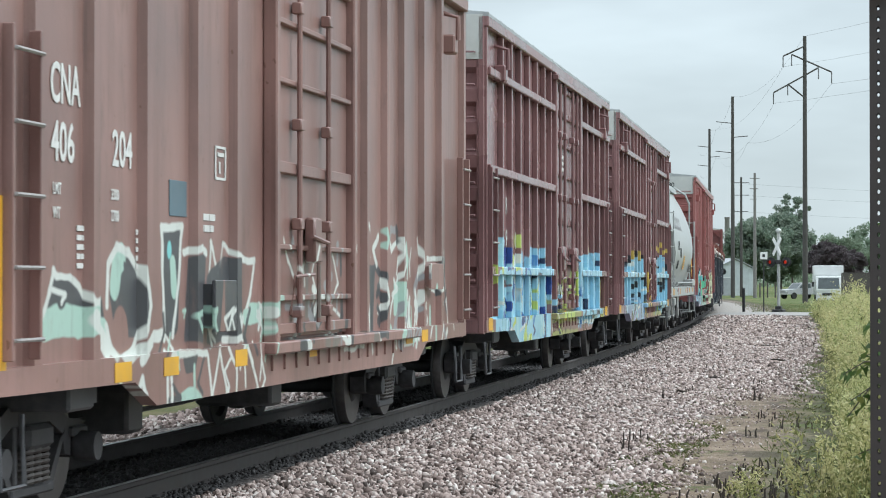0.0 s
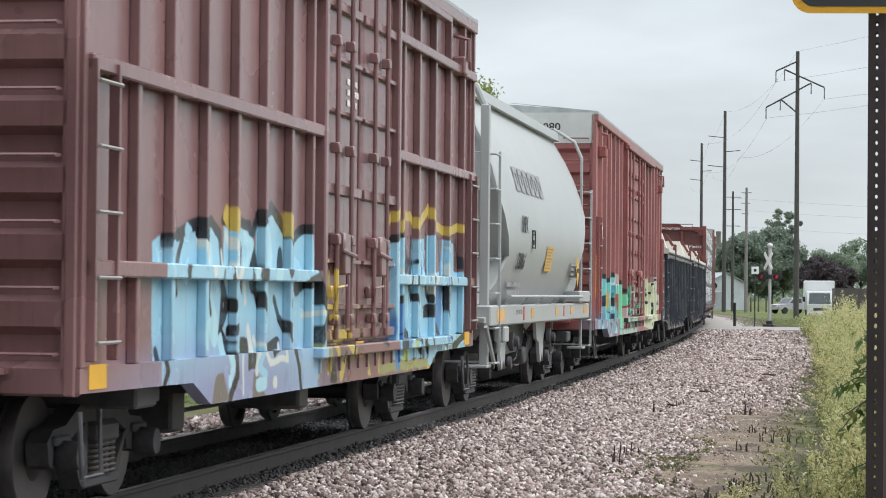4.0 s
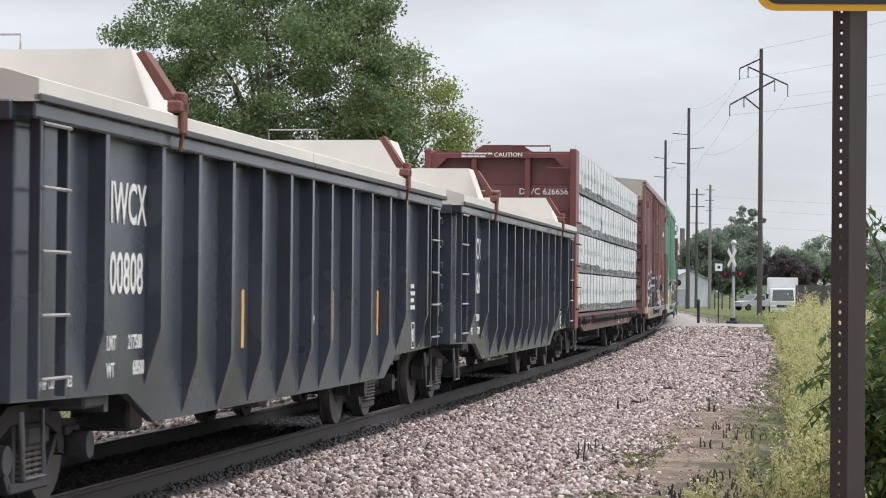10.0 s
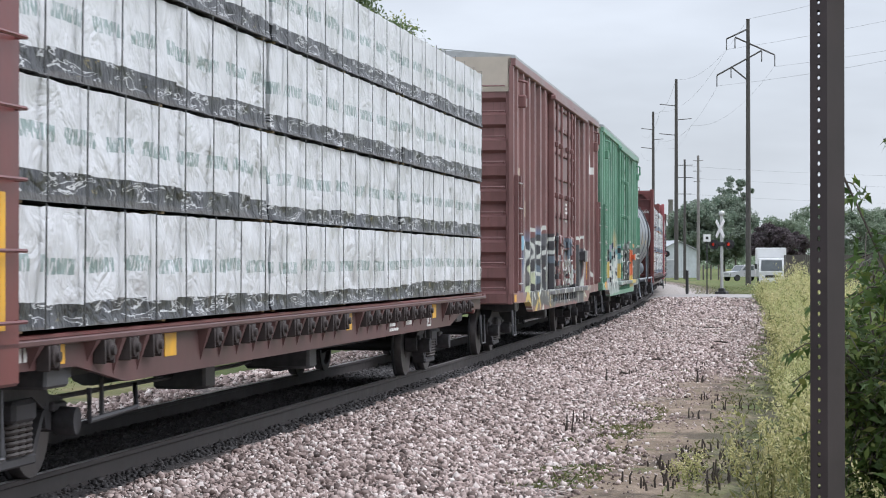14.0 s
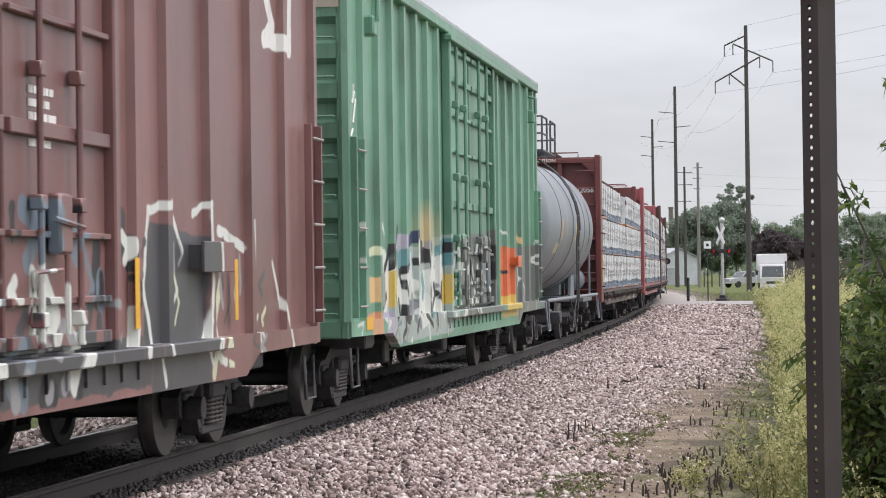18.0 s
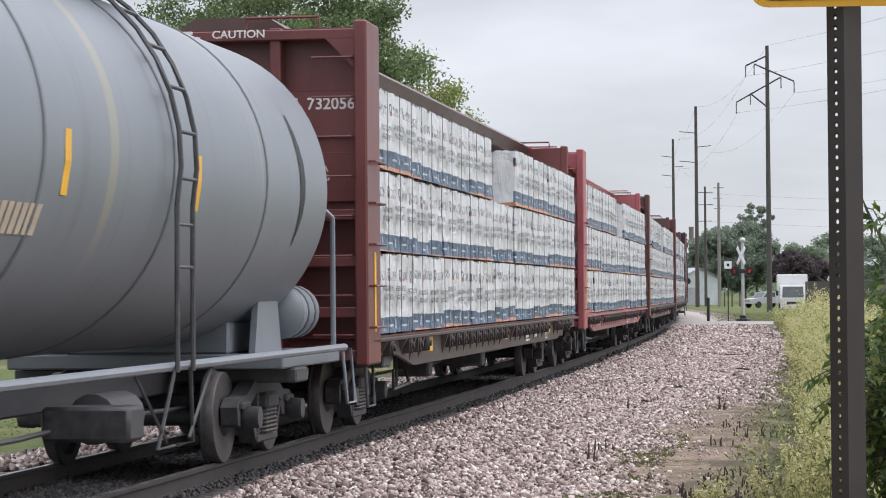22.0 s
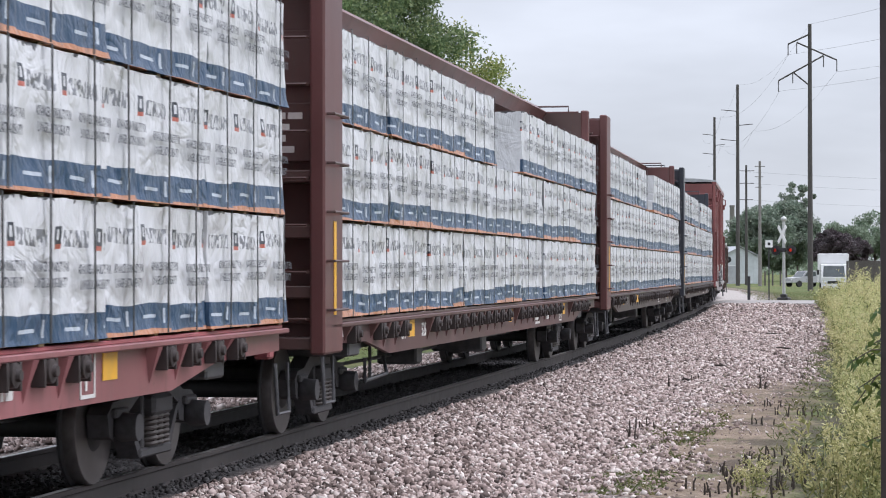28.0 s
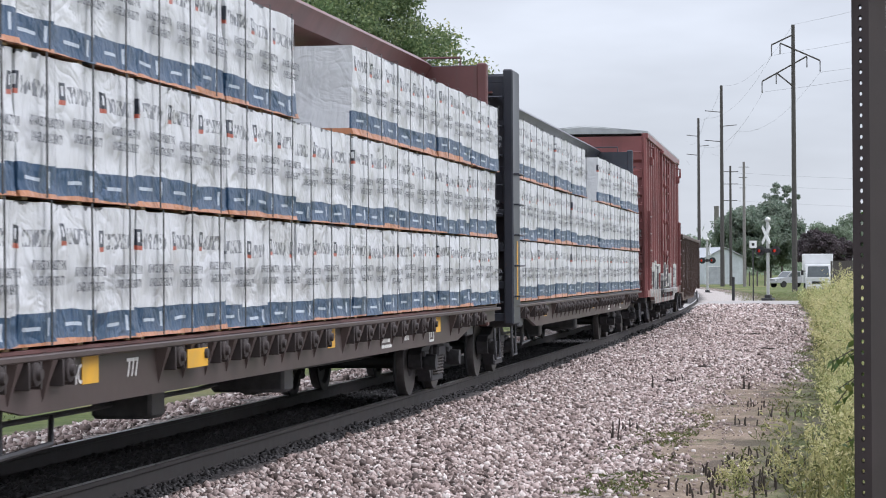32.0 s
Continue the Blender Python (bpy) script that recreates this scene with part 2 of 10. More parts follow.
# ---------------- materials ----------------
def sprayed(n, c, x, y, z, x0, x1, z0, z1, seed, width, fills, line, lw, accents, halo=None, cloud=None):
    """Sprayed block letters over paint c: swaying stems and bars with an outline. fills: (upper, lower) colours of a letter."""
    h = z1 - z0
    M = n.math
    sway = M("MULTIPLY_ADD", n.noise(0.9, 2, 0.45, n.vec(M("MULTIPLY", x, 0.7), seed, z)), 1.5, -0.75)
    lift = M("MULTIPLY_ADD", n.noise(1.0, 2, 0.45, n.vec(x, seed + 9.0, M("MULTIPLY", z, 0.8))), 1.1, -0.55)
    gx, gz = M("MULTIPLY_ADD", sway, 0.45 * width, x), M("ADD", z, lift)
    q = M("DIVIDE", M("SUBTRACT", gx, x0), width)
    cell = M("FLOOR", q)
    ux = M("MULTIPLY", M("SUBTRACT", M("SUBTRACT", q, cell), 0.5), width)
    r = [n.chance(M("ADD", cell, seed * 17.3 + k * 3.71)) for k in range(5)]
    v = M("SUBTRACT", M("DIVIDE", M("SUBTRACT", gz, z0), h), 0.5)
    lean = lambda k, a: M("MULTIPLY", M("MULTIPLY", M("SUBTRACT", r[k], 0.5), a * width), v)
    stem = M("SUBTRACT", M("ABSOLUTE", M("ADD", M("ADD", ux, 0.26 * width), lean(0, 0.5))), 0.15 * width)
    stem2 = M("SUBTRACT", M("ABSOLUTE", M("SUBTRACT", M("SUBTRACT", ux, 0.26 * width), lean(1, 0.6))), 0.14 * width)
    reach = M("SUBTRACT", M("ABSOLUTE", ux), 0.37 * width)
    bar = M("MAXIMUM", M("SUBTRACT", M("ABSOLUTE", M("SUBTRACT", gz, M("MULTIPLY_ADD", r[2], 0.6 * h, z0 + 0.2 * h))), 0.13 * h), reach)
    slope = M("MULTIPLY", M("SUBTRACT", r[3], 0.5), M("DIVIDE", ux, width))
    bar2 = M("MAXIMUM", M("SUBTRACT", M("ABSOLUTE", M("SUBTRACT", M("SUBTRACT", gz, M("MULTIPLY_ADD", r[4], 0.9 * h, z0 + 0.05 * h)), slope)), 0.10 * h), reach)
    d = M("SMOOTH_MIN", M("SMOOTH_MIN", stem, stem2, 0.12), M("MINIMUM", bar, bar2), 0.12)
    d = M("MAXIMUM", d, M("SUBTRACT", gz, M("MULTIPLY_ADD", r[1], -0.30 * h, z1)))
    steps = [i / len(fills) for i in range(len(fills))]
    upper = n.ramp(r[3], [(i, f[0]) for i, f in zip(steps, fills)], flat=True)
    lower = n.ramp(r[3], [(i, f[1]) for i, f in zip(steps, fills)], flat=True)
    paint = n.mix(n.step(z, z0 + 0.15 * h, z0 + 0.75 * h), lower, upper)
    for k, tone in enumerate(accents):
        blot = n.noise(1.35, 1, 0.4, n.vec(M("MULTIPLY", gx, 0.9 / width * 1.6), seed * 2.3 + 5.0 * k, M("MULTIPLY", gz, 1.25)))
        paint = n.mix(M("MULTIPLY", M("GREATER_THAN", blot, 0.555 + 0.03 * k), M("LESS_THAN", d, -0.02)), paint, tone)
    gleam = M("LESS_THAN", M("ABSOLUTE", M("ADD", d, 0.05 * width)), 0.014 * width)
    gleam = M("MULTIPLY", gleam, M("GREATER_THAN", n.noise(1.1, 1, 0.5, n.vec(gx, seed + 31.0, gz)), 0.5))
    paint = n.mix(gleam, paint, halo or tuple(min(1.0, k * 1.3 + 0.05) for k in fills[0][0]))
    paint = n.mix(M("GREATER_THAN", d, 0.0), paint, line)
    cover = M("LESS_THAN", d, lw)
    if halo:
        paint = n.mix(M("GREATER_THAN", d, lw), paint, halo)
        cover = M("LESS_THAN", d, lw * 1.9)
    if cloud:
        mist = M("MULTIPLY", M("LESS_THAN", M("ADD", z, M("MULTIPLY_ADD", n.noise(0.8, 3, 0.5, n.vec(x, seed + 3.0, 0.0)), 1.6, -0.8)), z1 - 0.1 * h), n.step(n.noise(0.9, 2, 0.4, n.vec(x, seed + 50.0, z)), 0.40, 0.46))
        paint = n.mix(cover, cloud, paint)
        cover = M("MAXIMUM", cover, mist)
    ragged = M("MULTIPLY", sway, 0.4)
    inside = M("MULTIPLY", M("GREATER_THAN", M("ADD", x, ragged), x0), M("LESS_THAN", M("ADD", x, ragged), x1))
    inside = M("MULTIPLY", inside, M("MULTIPLY", M("GREATER_THAN", z, z0 - 0.1), M("LESS_THAN", y, -1.3)))
    fade = n.ramp(n.noise(1.4, 3), [(0.35, 0.78), (0.7, 1.08)])
    paint = n.mix(1.0, paint, fade, "MULTIPLY")
    worn = M("SUBTRACT", 1.0, M("MULTIPLY", n.step(n.noise(7, 5, 0.7), 0.56, 0.72), 0.35))
    return n.mix(M("MULTIPLY", M("MULTIPLY", inside, cover), worn), c, paint)


class Layers(Nodes):
    """The same short ways inside a node group."""

    def __init__(self, tree):
        self.t = tree


class Spray:
    """Paint sprayed freehand on a car's side: shapes laid over one another, each with a soft edge and a slight wobble."""

    def __init__(self, n, c, base):
        self.n, self.c, self.base = n, c, base
        x, y, z = n.xyz()[0], n.xyz()[1], n.xyz()[2]
        wob = n.math("MULTIPLY_ADD", n.noise(2.6, 2, 0.5), 0.10, -0.05)
        wob2 = n.math("MULTIPLY_ADD", n.noise(3.1, 2, 0.5, n.scaled((1, 1, 1), None, (5, 3, 8))), 0.08, -0.04)
        self.p = n.vec(n.math("ADD", x, wob), n.math("ADD", z, wob2), 0.0)
        self.near = n.math("LESS_THAN", y, -1.3)
        thin = n.noise(1.0, 4, 0.65, n.scaled((5.0, 5.0, 2.2), None, (4, 4, 1)))
        self.cover = n.math("MULTIPLY", self.near, n.math("SUBTRACT", 1.0, n.math("MULTIPLY", n.step(thin, 0.55, 0.75), 0.40)))
        self.main, self.given, self.count = n, (self.p, self.cover), 0
        self.open_group()

    def open_group(self):
        """The layers go into small node groups, ten to each."""
        tree = bpy.data.node_groups.new("spray_layers", "ShaderNodeTree")
        for name, kind in (("Place", "NodeSocketVector"), ("Cover", "NodeSocketFloat"), ("Under", "NodeSocketColor")):
            tree.interface.new_socket(name, in_out="INPUT", socket_type=kind)
        tree.interface.new_socket("Painted", in_out="OUTPUT", socket_type="NodeSocketColor")
        self.n = Layers(tree)
        self.under = self.c
        start = tree.nodes.new("NodeGroupInput")
        self.p, self.cover, self.c = start.outputs[0], start.outputs[1], start.outputs[2]

    def close_group(self):
        end = self.n.t.nodes.new("NodeGroupOutput")
        self.n.t.links.new(self.c, end.inputs[0])
        node = self.main.t.nodes.new("ShaderNodeGroup")
        node.node_tree = self.n.t
        for src, socket in zip((*self.given, self.under), node.inputs):
            self.main.link(src, socket)
        self.c = node.outputs[0]
        return self.c

    def vmath(self, op, a, b=None, c=None):
        v = self.n.t.nodes.new("ShaderNodeVectorMath")
        v.operation = op
        for k, src in enumerate((a, b, c)):
            if src is not None:
                self.n.link(src, v.inputs[k])
        return v.outputs["Value"] if op in ("DOT_PRODUCT", "LENGTH") else v.outputs["Vector"]

    def lay(self, tone, d, soft=0.009):
        """Covers where the distance d is below nought."""
        n = self.n
        self.count += 1
        f = n.t.nodes.new("ShaderNodeMapRange")
        f.inputs["From Min"].default_value, f.inputs["From Max"].default_value = soft, -soft
        n.link(d, f.inputs[0])
        self.c = n.mix(n.math("MULTIPLY", f.outputs[0], self.cover), self.c, tone)
        if self.count % 10 == 0:
            self.close_group()
            self.open_group()

    def line(self, tone, half, *q):
        pts, d = list(zip(q[::2], q[1::2])), None
        for (x0, z0), (x1, z1) in zip(pts, pts[1:]):
            bx, bz = x1 - x0, z1 - z0
            k = max(1e-6, bx * bx + bz * bz)
            off = self.vmath("SUBTRACT", (x0, z0, 0.0), self.p)
            along = self.vmath("DOT_PRODUCT", off, (-bx / k, -bz / k, 0.0))
            run = self.n.t.nodes.new("ShaderNodeClamp")
            self.n.link(along, run.inputs[0])
            way = self.n.t.nodes.new("ShaderNodeVectorMath")
            way.operation = "SCALE"
            way.inputs[0].default_value = (bx, bz, 0.0)
            self.n.link(run.outputs[0], way.inputs["Scale"])
            e = self.vmath("LENGTH", self.vmath("ADD", way.outputs["Vector"], off))
            d = e if d is None else self.n.math("SMOOTH_MIN", d, e, 0.03)
        self.lay(tone, self.n.math("SUBTRACT", d, half))

    def poly(self, tone, *q):
        """A convex patch; corners counter-clockwise."""
        pts, d = list(zip(q[::2], q[1::2])), None
        for (x0, z0), (x1, z1) in zip(pts, pts[1:] + pts[:1]):
            k = math.hypot(x1 - x0, z1 - z0) or 1e-6
            nx, nz = (z1 - z0) / k, -(x1 - x0) / k
            e = self.n.math("SUBTRACT", self.vmath("DOT_PRODUCT", self.p, (nx, nz, 0.0)), nx * x0 + nz * z0)
            d = e if d is None else self.n.math("SMOOTH_MAX", d, e, 0.05)
        self.lay(tone, d)

    def oval(self, tone, x, z, rx, rz, soft=None):
        e = self.vmath("LENGTH", self.vmath("MULTIPLY", self.vmath("SUBTRACT", self.p, (x, z, 0.0)), (1 / rx, 1 / rz, 0.0)))
        self.lay(tone, self.n.math("MULTIPLY", self.n.math("SUBTRACT", e, 1.0), min(rx, rz)), soft or 0.009)

    def mist(self, tone, x, z, rx, rz):
        self.oval(tuple(0.6 * k + 0.4 * b for k, b in zip(tone, self.base)), x, z, rx, rz, min(rx, rz) * 0.6)


def car_paint(name, colour, wear=0.35, rough=0.5, graffiti=(), rust=(0.13, 0.06, 0.035), art=None):
    """Weathered car paint. graffiti: zones for sprayed(), spray paint on the side that faces the path."""
    n = Nodes(name, rough)
    big, fine = n.noise(0.55, 4), n.noise(34, 4, 0.7)
    streak = n.noise(1.0, 5, 0.6, n.scaled((7.0, 7.0, 0.28)))
    c = n.mix(n.ramp(big, [(0.3, 0.0), (0.7, 1.0)]), tuple(k * 0.70 for k in colour), tuple(min(1, k * 1.26 + 0.010) for k in colour))
    c = n.mix(n.math("MULTIPLY", n.step(streak, 0.5, 0.8), wear), c, (0.075, 0.06, 0.052))
    c = n.mix(n.math("MULTIPLY", n.step(n.noise(1.7, 6, 0.65, n.scaled((3.0, 3.0, 0.9))), 0.60, 0.72), wear * 0.9), c, rust)
    panel = n.noise(1.0, 2, 0.5, n.scaled((1.9, 1.9, 0.12), None, (3, 1, 5)))
    c = n.mix(n.math("MULTIPLY", n.step(panel, 0.48, 0.66), wear * 0.9), c, tuple(k * 0.62 for k in colour))
    chalk = n.noise(1.0, 6, 0.7, n.scaled((2.6, 2.6, 1.1), None, (9, 2, 1)))
    c = n.mix(n.math("MULTIPLY", n.step(chalk, 0.56, 0.76), 0.30), c, tuple(min(1, k * 1.4 + 0.018) for k in colour))
    c = n.mix(n.math("MULTIPLY", n.step(n.noise(11, 3, 0.5, n.scaled((1.4, 1.4, 0.8))), 0.70, 0.74), wear * 1.6), c, rust)
    c = n.mix(n.math("MULTIPLY", n.step(fine, 0.55, 0.75), 0.16), c, tuple(min(1, k * 1.5 + 0.03) for k in colour))
    x, y, z = n.xyz()[0], n.xyz()[1], n.xyz()[2]
    for zone in graffiti:
        c = sprayed(n, c, x, y, z, *zone)
    if art:
        g = Spray(n, c, colour)
        art(g)
        c = g.close_group()
    if graffiti or art:
        grime = n.noise(1.0, 6, 0.72, n.scaled((3.4, 3.4, 1.3), None, (2, 7, 4)))
        c = n.mix(n.math("MULTIPLY", n.step(grime, 0.54, 0.74), 0.34), c, (0.06, 0.05, 0.047))
        runs = n.noise(1.0, 4, 0.6, n.scaled((16.0, 16.0, 0.5), None, (1, 4, 8)))
        c = n.mix(n.math("MULTIPLY", n.step(runs, 0.58, 0.74), 0.30), c, (0.07, 0.055, 0.05))
    n.bump(n.math("ADD", n.noise(3.0, 3), n.math("MULTIPLY", fine, 0.12)), 0.25, 0.012)
    return n.done(c, n.ramp(big, [(0.3, rough - 0.20), (0.7, rough - 0.04)]))


def plain(name, colour, rough=0.6, metal=0.0, vary=0.25, scale=6.0, bump=0.15, spec=0.5):
    n = Nodes(name, rough, metal, spec)
    a = n.noise(scale, 4, 0.6)
    b = n.noise(scale * 0.17, 3)
    c = n.mix(n.ramp(a, [(0.3, 0.0), (0.7, 1.0)]), tuple(k * (1 - vary) for k in colour), tuple(min(1, k * (1 + vary)) for k in colour))
    c = n.mix(n.ramp(b, [(0.35, 0.0), (0.7, 0.4)]), c, tuple(k * 0.6 + 0.02 for k in colour))
    if bump:
        n.bump(a, bump, 0.01)
    return n.done(c, n.ramp(a, [(0.3, max(0.05, rough - 0.1)), (0.7, min(1, rough + 0.1))]))


STEEL_BLACK = plain("oily_black_steel", (0.070, 0.070, 0.076), 0.55, 0.0, 0.4, 9)
TRUCK_STEEL = plain("rusty_truck_casting", (0.060, 0.058, 0.062), 0.7, 0.0, 0.45, 11)
TREAD = plain("polished_wheel_tread", (0.13, 0.12, 0.12), 0.5, 0.6, 0.3, 14)
WHEEL = plain("dull_wheel_steel", (0.036, 0.036, 0.040), 0.6, 0.1, 0.4, 10)
SPRING = plain("dusty_spring_steel", (0.095, 0.085, 0.08), 0.6, 0.1, 0.35, 12)
RAIL_SIDE = plain("brown_rail_side", (0.050, 0.043, 0.042), 0.65, 0.2, 0.35, 5)
RAIL_TOP = plain("bright_rail_head", (0.30, 0.29, 0.29), 0.35, 0.8, 0.2, 9)
TIE_WOOD = plain("oiled_tie_wood", (0.070, 0.061, 0.055), 0.8, 0.0, 0.45, 8)
GALV = plain("galvanised_sheet", (0.44, 0.46, 0.47), 0.45, 0.35, 0.2, 4)
YELLOW = plain("yellow_reflector", (0.78, 0.42, 0.03), 0.45, 0.0, 0.12, 5, 0.05)
YELLOW_PALE = plain("faded_yellow_reflector", (0.72, 0.40, 0.12), 0.5, 0.0, 0.15, 5, 0.05)
WHITE_MARK = plain("white_stencil_paint", (0.72, 0.71, 0.69), 0.6, 0.0, 0.12, 8, 0.05)
GREY_MARK = plain("grey_stencil_paint", (0.30, 0.29, 0.30), 0.6, 0.0, 0.12, 8, 0.05)
CREAM_MARK = plain("cream_stencil_paint", (0.60, 0.50, 0.38), 0.6, 0.0, 0.15, 8, 0.05)
BLACK_MARK = plain("black_stencil_paint", (0.025, 0.025, 0.027), 0.6, 0.0, 0.2, 8, 0.05)
RED_MARK = plain("red_reflector", (0.55, 0.06, 0.05), 0.5, 0.0, 0.1, 8, 0.05)
RUNG = plain("scuffed_rung_steel", (0.36, 0.33, 0.32), 0.45, 0.4, 0.35, 20)

# ---------------- ground ----------------
def ground_material():
    n = Nodes("ground_soil_gravel_grass", 0.95, 0.0, 0.2)
    s, r = n.xyz()[0], n.xyz()[1]
    wob = n.math("MULTIPLY_ADD", n.noise(0.55, 5, 0.62), 2.2, -1.1)
    wob_r = n.math("ADD", r, wob)
    soil = n.mix(n.ramp(n.noise(1.3, 5, 0.65), [(0.35, 0.0), (0.7, 1.0)]), (0.13, 0.098, 0.070), (0.29, 0.228, 0.172))
    soil = n.mix(n.step(n.noise(14, 5, 0.7), 0.58, 0.75), soil, (0.36, 0.32, 0.29))
    soil = n.mix(n.step(n.noise(5, 5, 0.7), 0.52, 0.70), soil, (0.09, 0.072, 0.058))
    grit_cell = n.voronoi(18)
    grit = n.ramp(n.xyz(grit_cell.outputs["Color"])[0], [(0.0, (0.18, 0.145, 0.13)), (0.35, (0.29, 0.235, 0.215)), (0.7, (0.40, 0.34, 0.315)), (1.0, (0.58, 0.52, 0.49))])
    # shade in the gaps between grains, painted as a dark edge to each cell
    grit = n.mix(n.step(grit_cell.outputs["Distance"], 0.35, 0.6), grit, (0.08, 0.07, 0.065))
    grass = n.mix(n.ramp(n.noise(2.5, 5, 0.7), [(0.3, 0.0), (0.7, 1.0)]), (0.055, 0.085, 0.025), (0.125, 0.145, 0.05))
    grass = n.mix(n.step(n.noise(0.18, 4), 0.5, 0.68), grass, (0.19, 0.165, 0.085))
    # oil between the rails, and the train's shade painted into the grit with it
    grit = n.mix(n.math("MULTIPLY", n.step(r, -1.35, -1.1), n.math("SUBTRACT", 1.0, n.step(n.math("ADD", r, n.math("MULTIPLY", wob, 0.15)), 0.98, 1.3))), grit, (0.050, 0.047, 0.048))
    stony = n.math("MULTIPLY", n.step(s, 34, 52), n.step(n.noise(1.1, 5, 0.7, n.scaled((0.6, 1.6, 1))), 0.38, 0.52))
    soil = n.mix(n.math("MULTIPLY", stony, 0.85), soil, grit)
    c = n.mix(n.step(wob_r, 3.9, 4.3), grit, soil)
    c = n.mix(n.step(wob_r, 5.1, 6.0), c, grass)
    c = n.mix(n.math("SUBTRACT", 1.0, n.step(n.math("ADD", r, wob), -3.6, -2.7)), c, grass)
    dark = n.math("MULTIPLY", n.step(n.math("ADD", n.noise(0.7, 5, 0.65, n.scaled((1, 2.2, 1), None, (7, 3, 0))), n.math("MULTIPLY_ADD", r, 0.09, -0.44)), 0.50, 0.62), n.math("MULTIPLY", n.step(wob_r, 3.9, 4.2), n.math("SUBTRACT", 1.0, n.step(r, 6.0, 6.6))))
    c = n.mix(n.math("MULTIPLY", dark, 0.75), c, (0.065, 0.053, 0.042))
    moss = n.math("MULTIPLY", n.step(n.noise(0.8, 4, 0.6, n.scaled((1, 2, 1))), 0.58, 0.66), n.math("MULTIPLY", n.step(r, 3.2, 3.8), n.math("SUBTRACT", 1.0, n.step(r, 5.2, 6.0))))
    c = n.mix(n.math("MULTIPLY", moss, 0.8), c, (0.10, 0.105, 0.045))
    # the gravel lane that goes on past the crossing
    lane = n.math("MULTIPLY", n.step(s, 104, 112), n.math("MULTIPLY", n.step(wob_r, 0.5, 1.5), n.math("SUBTRACT", 1.0, n.step(n.math("ADD", wob_r, n.math("MULTIPLY", s, 0.012)), 6.0, 6.6))))
    c = n.mix(lane, c, n.mix(n.noise(3, 5, 0.7), (0.28, 0.255, 0.235), (0.42, 0.39, 0.365)))
    n.bump(n.math("ADD", n.noise(9, 5, 0.7), n.math("MULTIPLY", grit_cell.outputs["Distance"], -0.6)), 0.8, 0.04)
    return n.done(c)


def build_ground():
    ss = [-400, -150, -60, -30, -10] + [4 * i for i in range(38)] + [150, 157, 165, 175, 190, 210, 240, 280, 330, 400, 520, 750, 1100, 1700, 2600]
    rr = [-1500, -700, -300, -150, -80, -45, -25, -14, -9, -6.5, -5, -4, -3.3, -2.6, -2, -1.6, -1.3, -0.9, 0, 0.9, 1.3, 1.6, 2, 2.4, 2.8, 3.2, 3.6, 4, 4.4, 4.8, 5.2, 5.8, 6.5, 7.5, 9, 12, 16, 24, 40, 70, 120, 250, 600, 1500]
    me = bpy.data.meshes.new("ground")
    v, f = [], []
    for s in ss:
        for r in rr:
            x, y, _ = track(s, r)
            v.append((x, y, ground_z(s, r)))
    w = len(rr)
    for i in range(len(ss) - 1):
        for j in range(w - 1):
            f.append((i * w + j, (i + 1) * w + j, (i + 1) * w + j + 1, i * w + j + 1))
    me.from_pydata(v, [], f)
    # the material reads metres along and beside the track
    me.materials.append(ground_material())
    ob = new("ground", me)
    uv = me.uv_layers.new(name="along_track")
    data = np.empty(len(me.loops) * 2)
    idx = np.empty(len(me.loops), dtype=int)
    me.loops.foreach_get("vertex_index", idx)
    grid = np.array([(s, r) for s in ss for r in rr], dtype=float)
    uv.data.foreach_set("uv", grid[idx].ravel())
    t = me.materials[0].node_tree
    src = t.nodes.new("ShaderNodeUVMap")
    src.uv_map = "along_track"
    old = [l for l in t.links if l.from_node.type == "TEX_COORD"]
    for l in old:
        t.links.new(src.outputs[0], l.to_socket)
    return tagged(ob, "ballast bed, bare dirt path and weedy grass beside a railway track", "ground", kind="structure")


ground = build_ground()


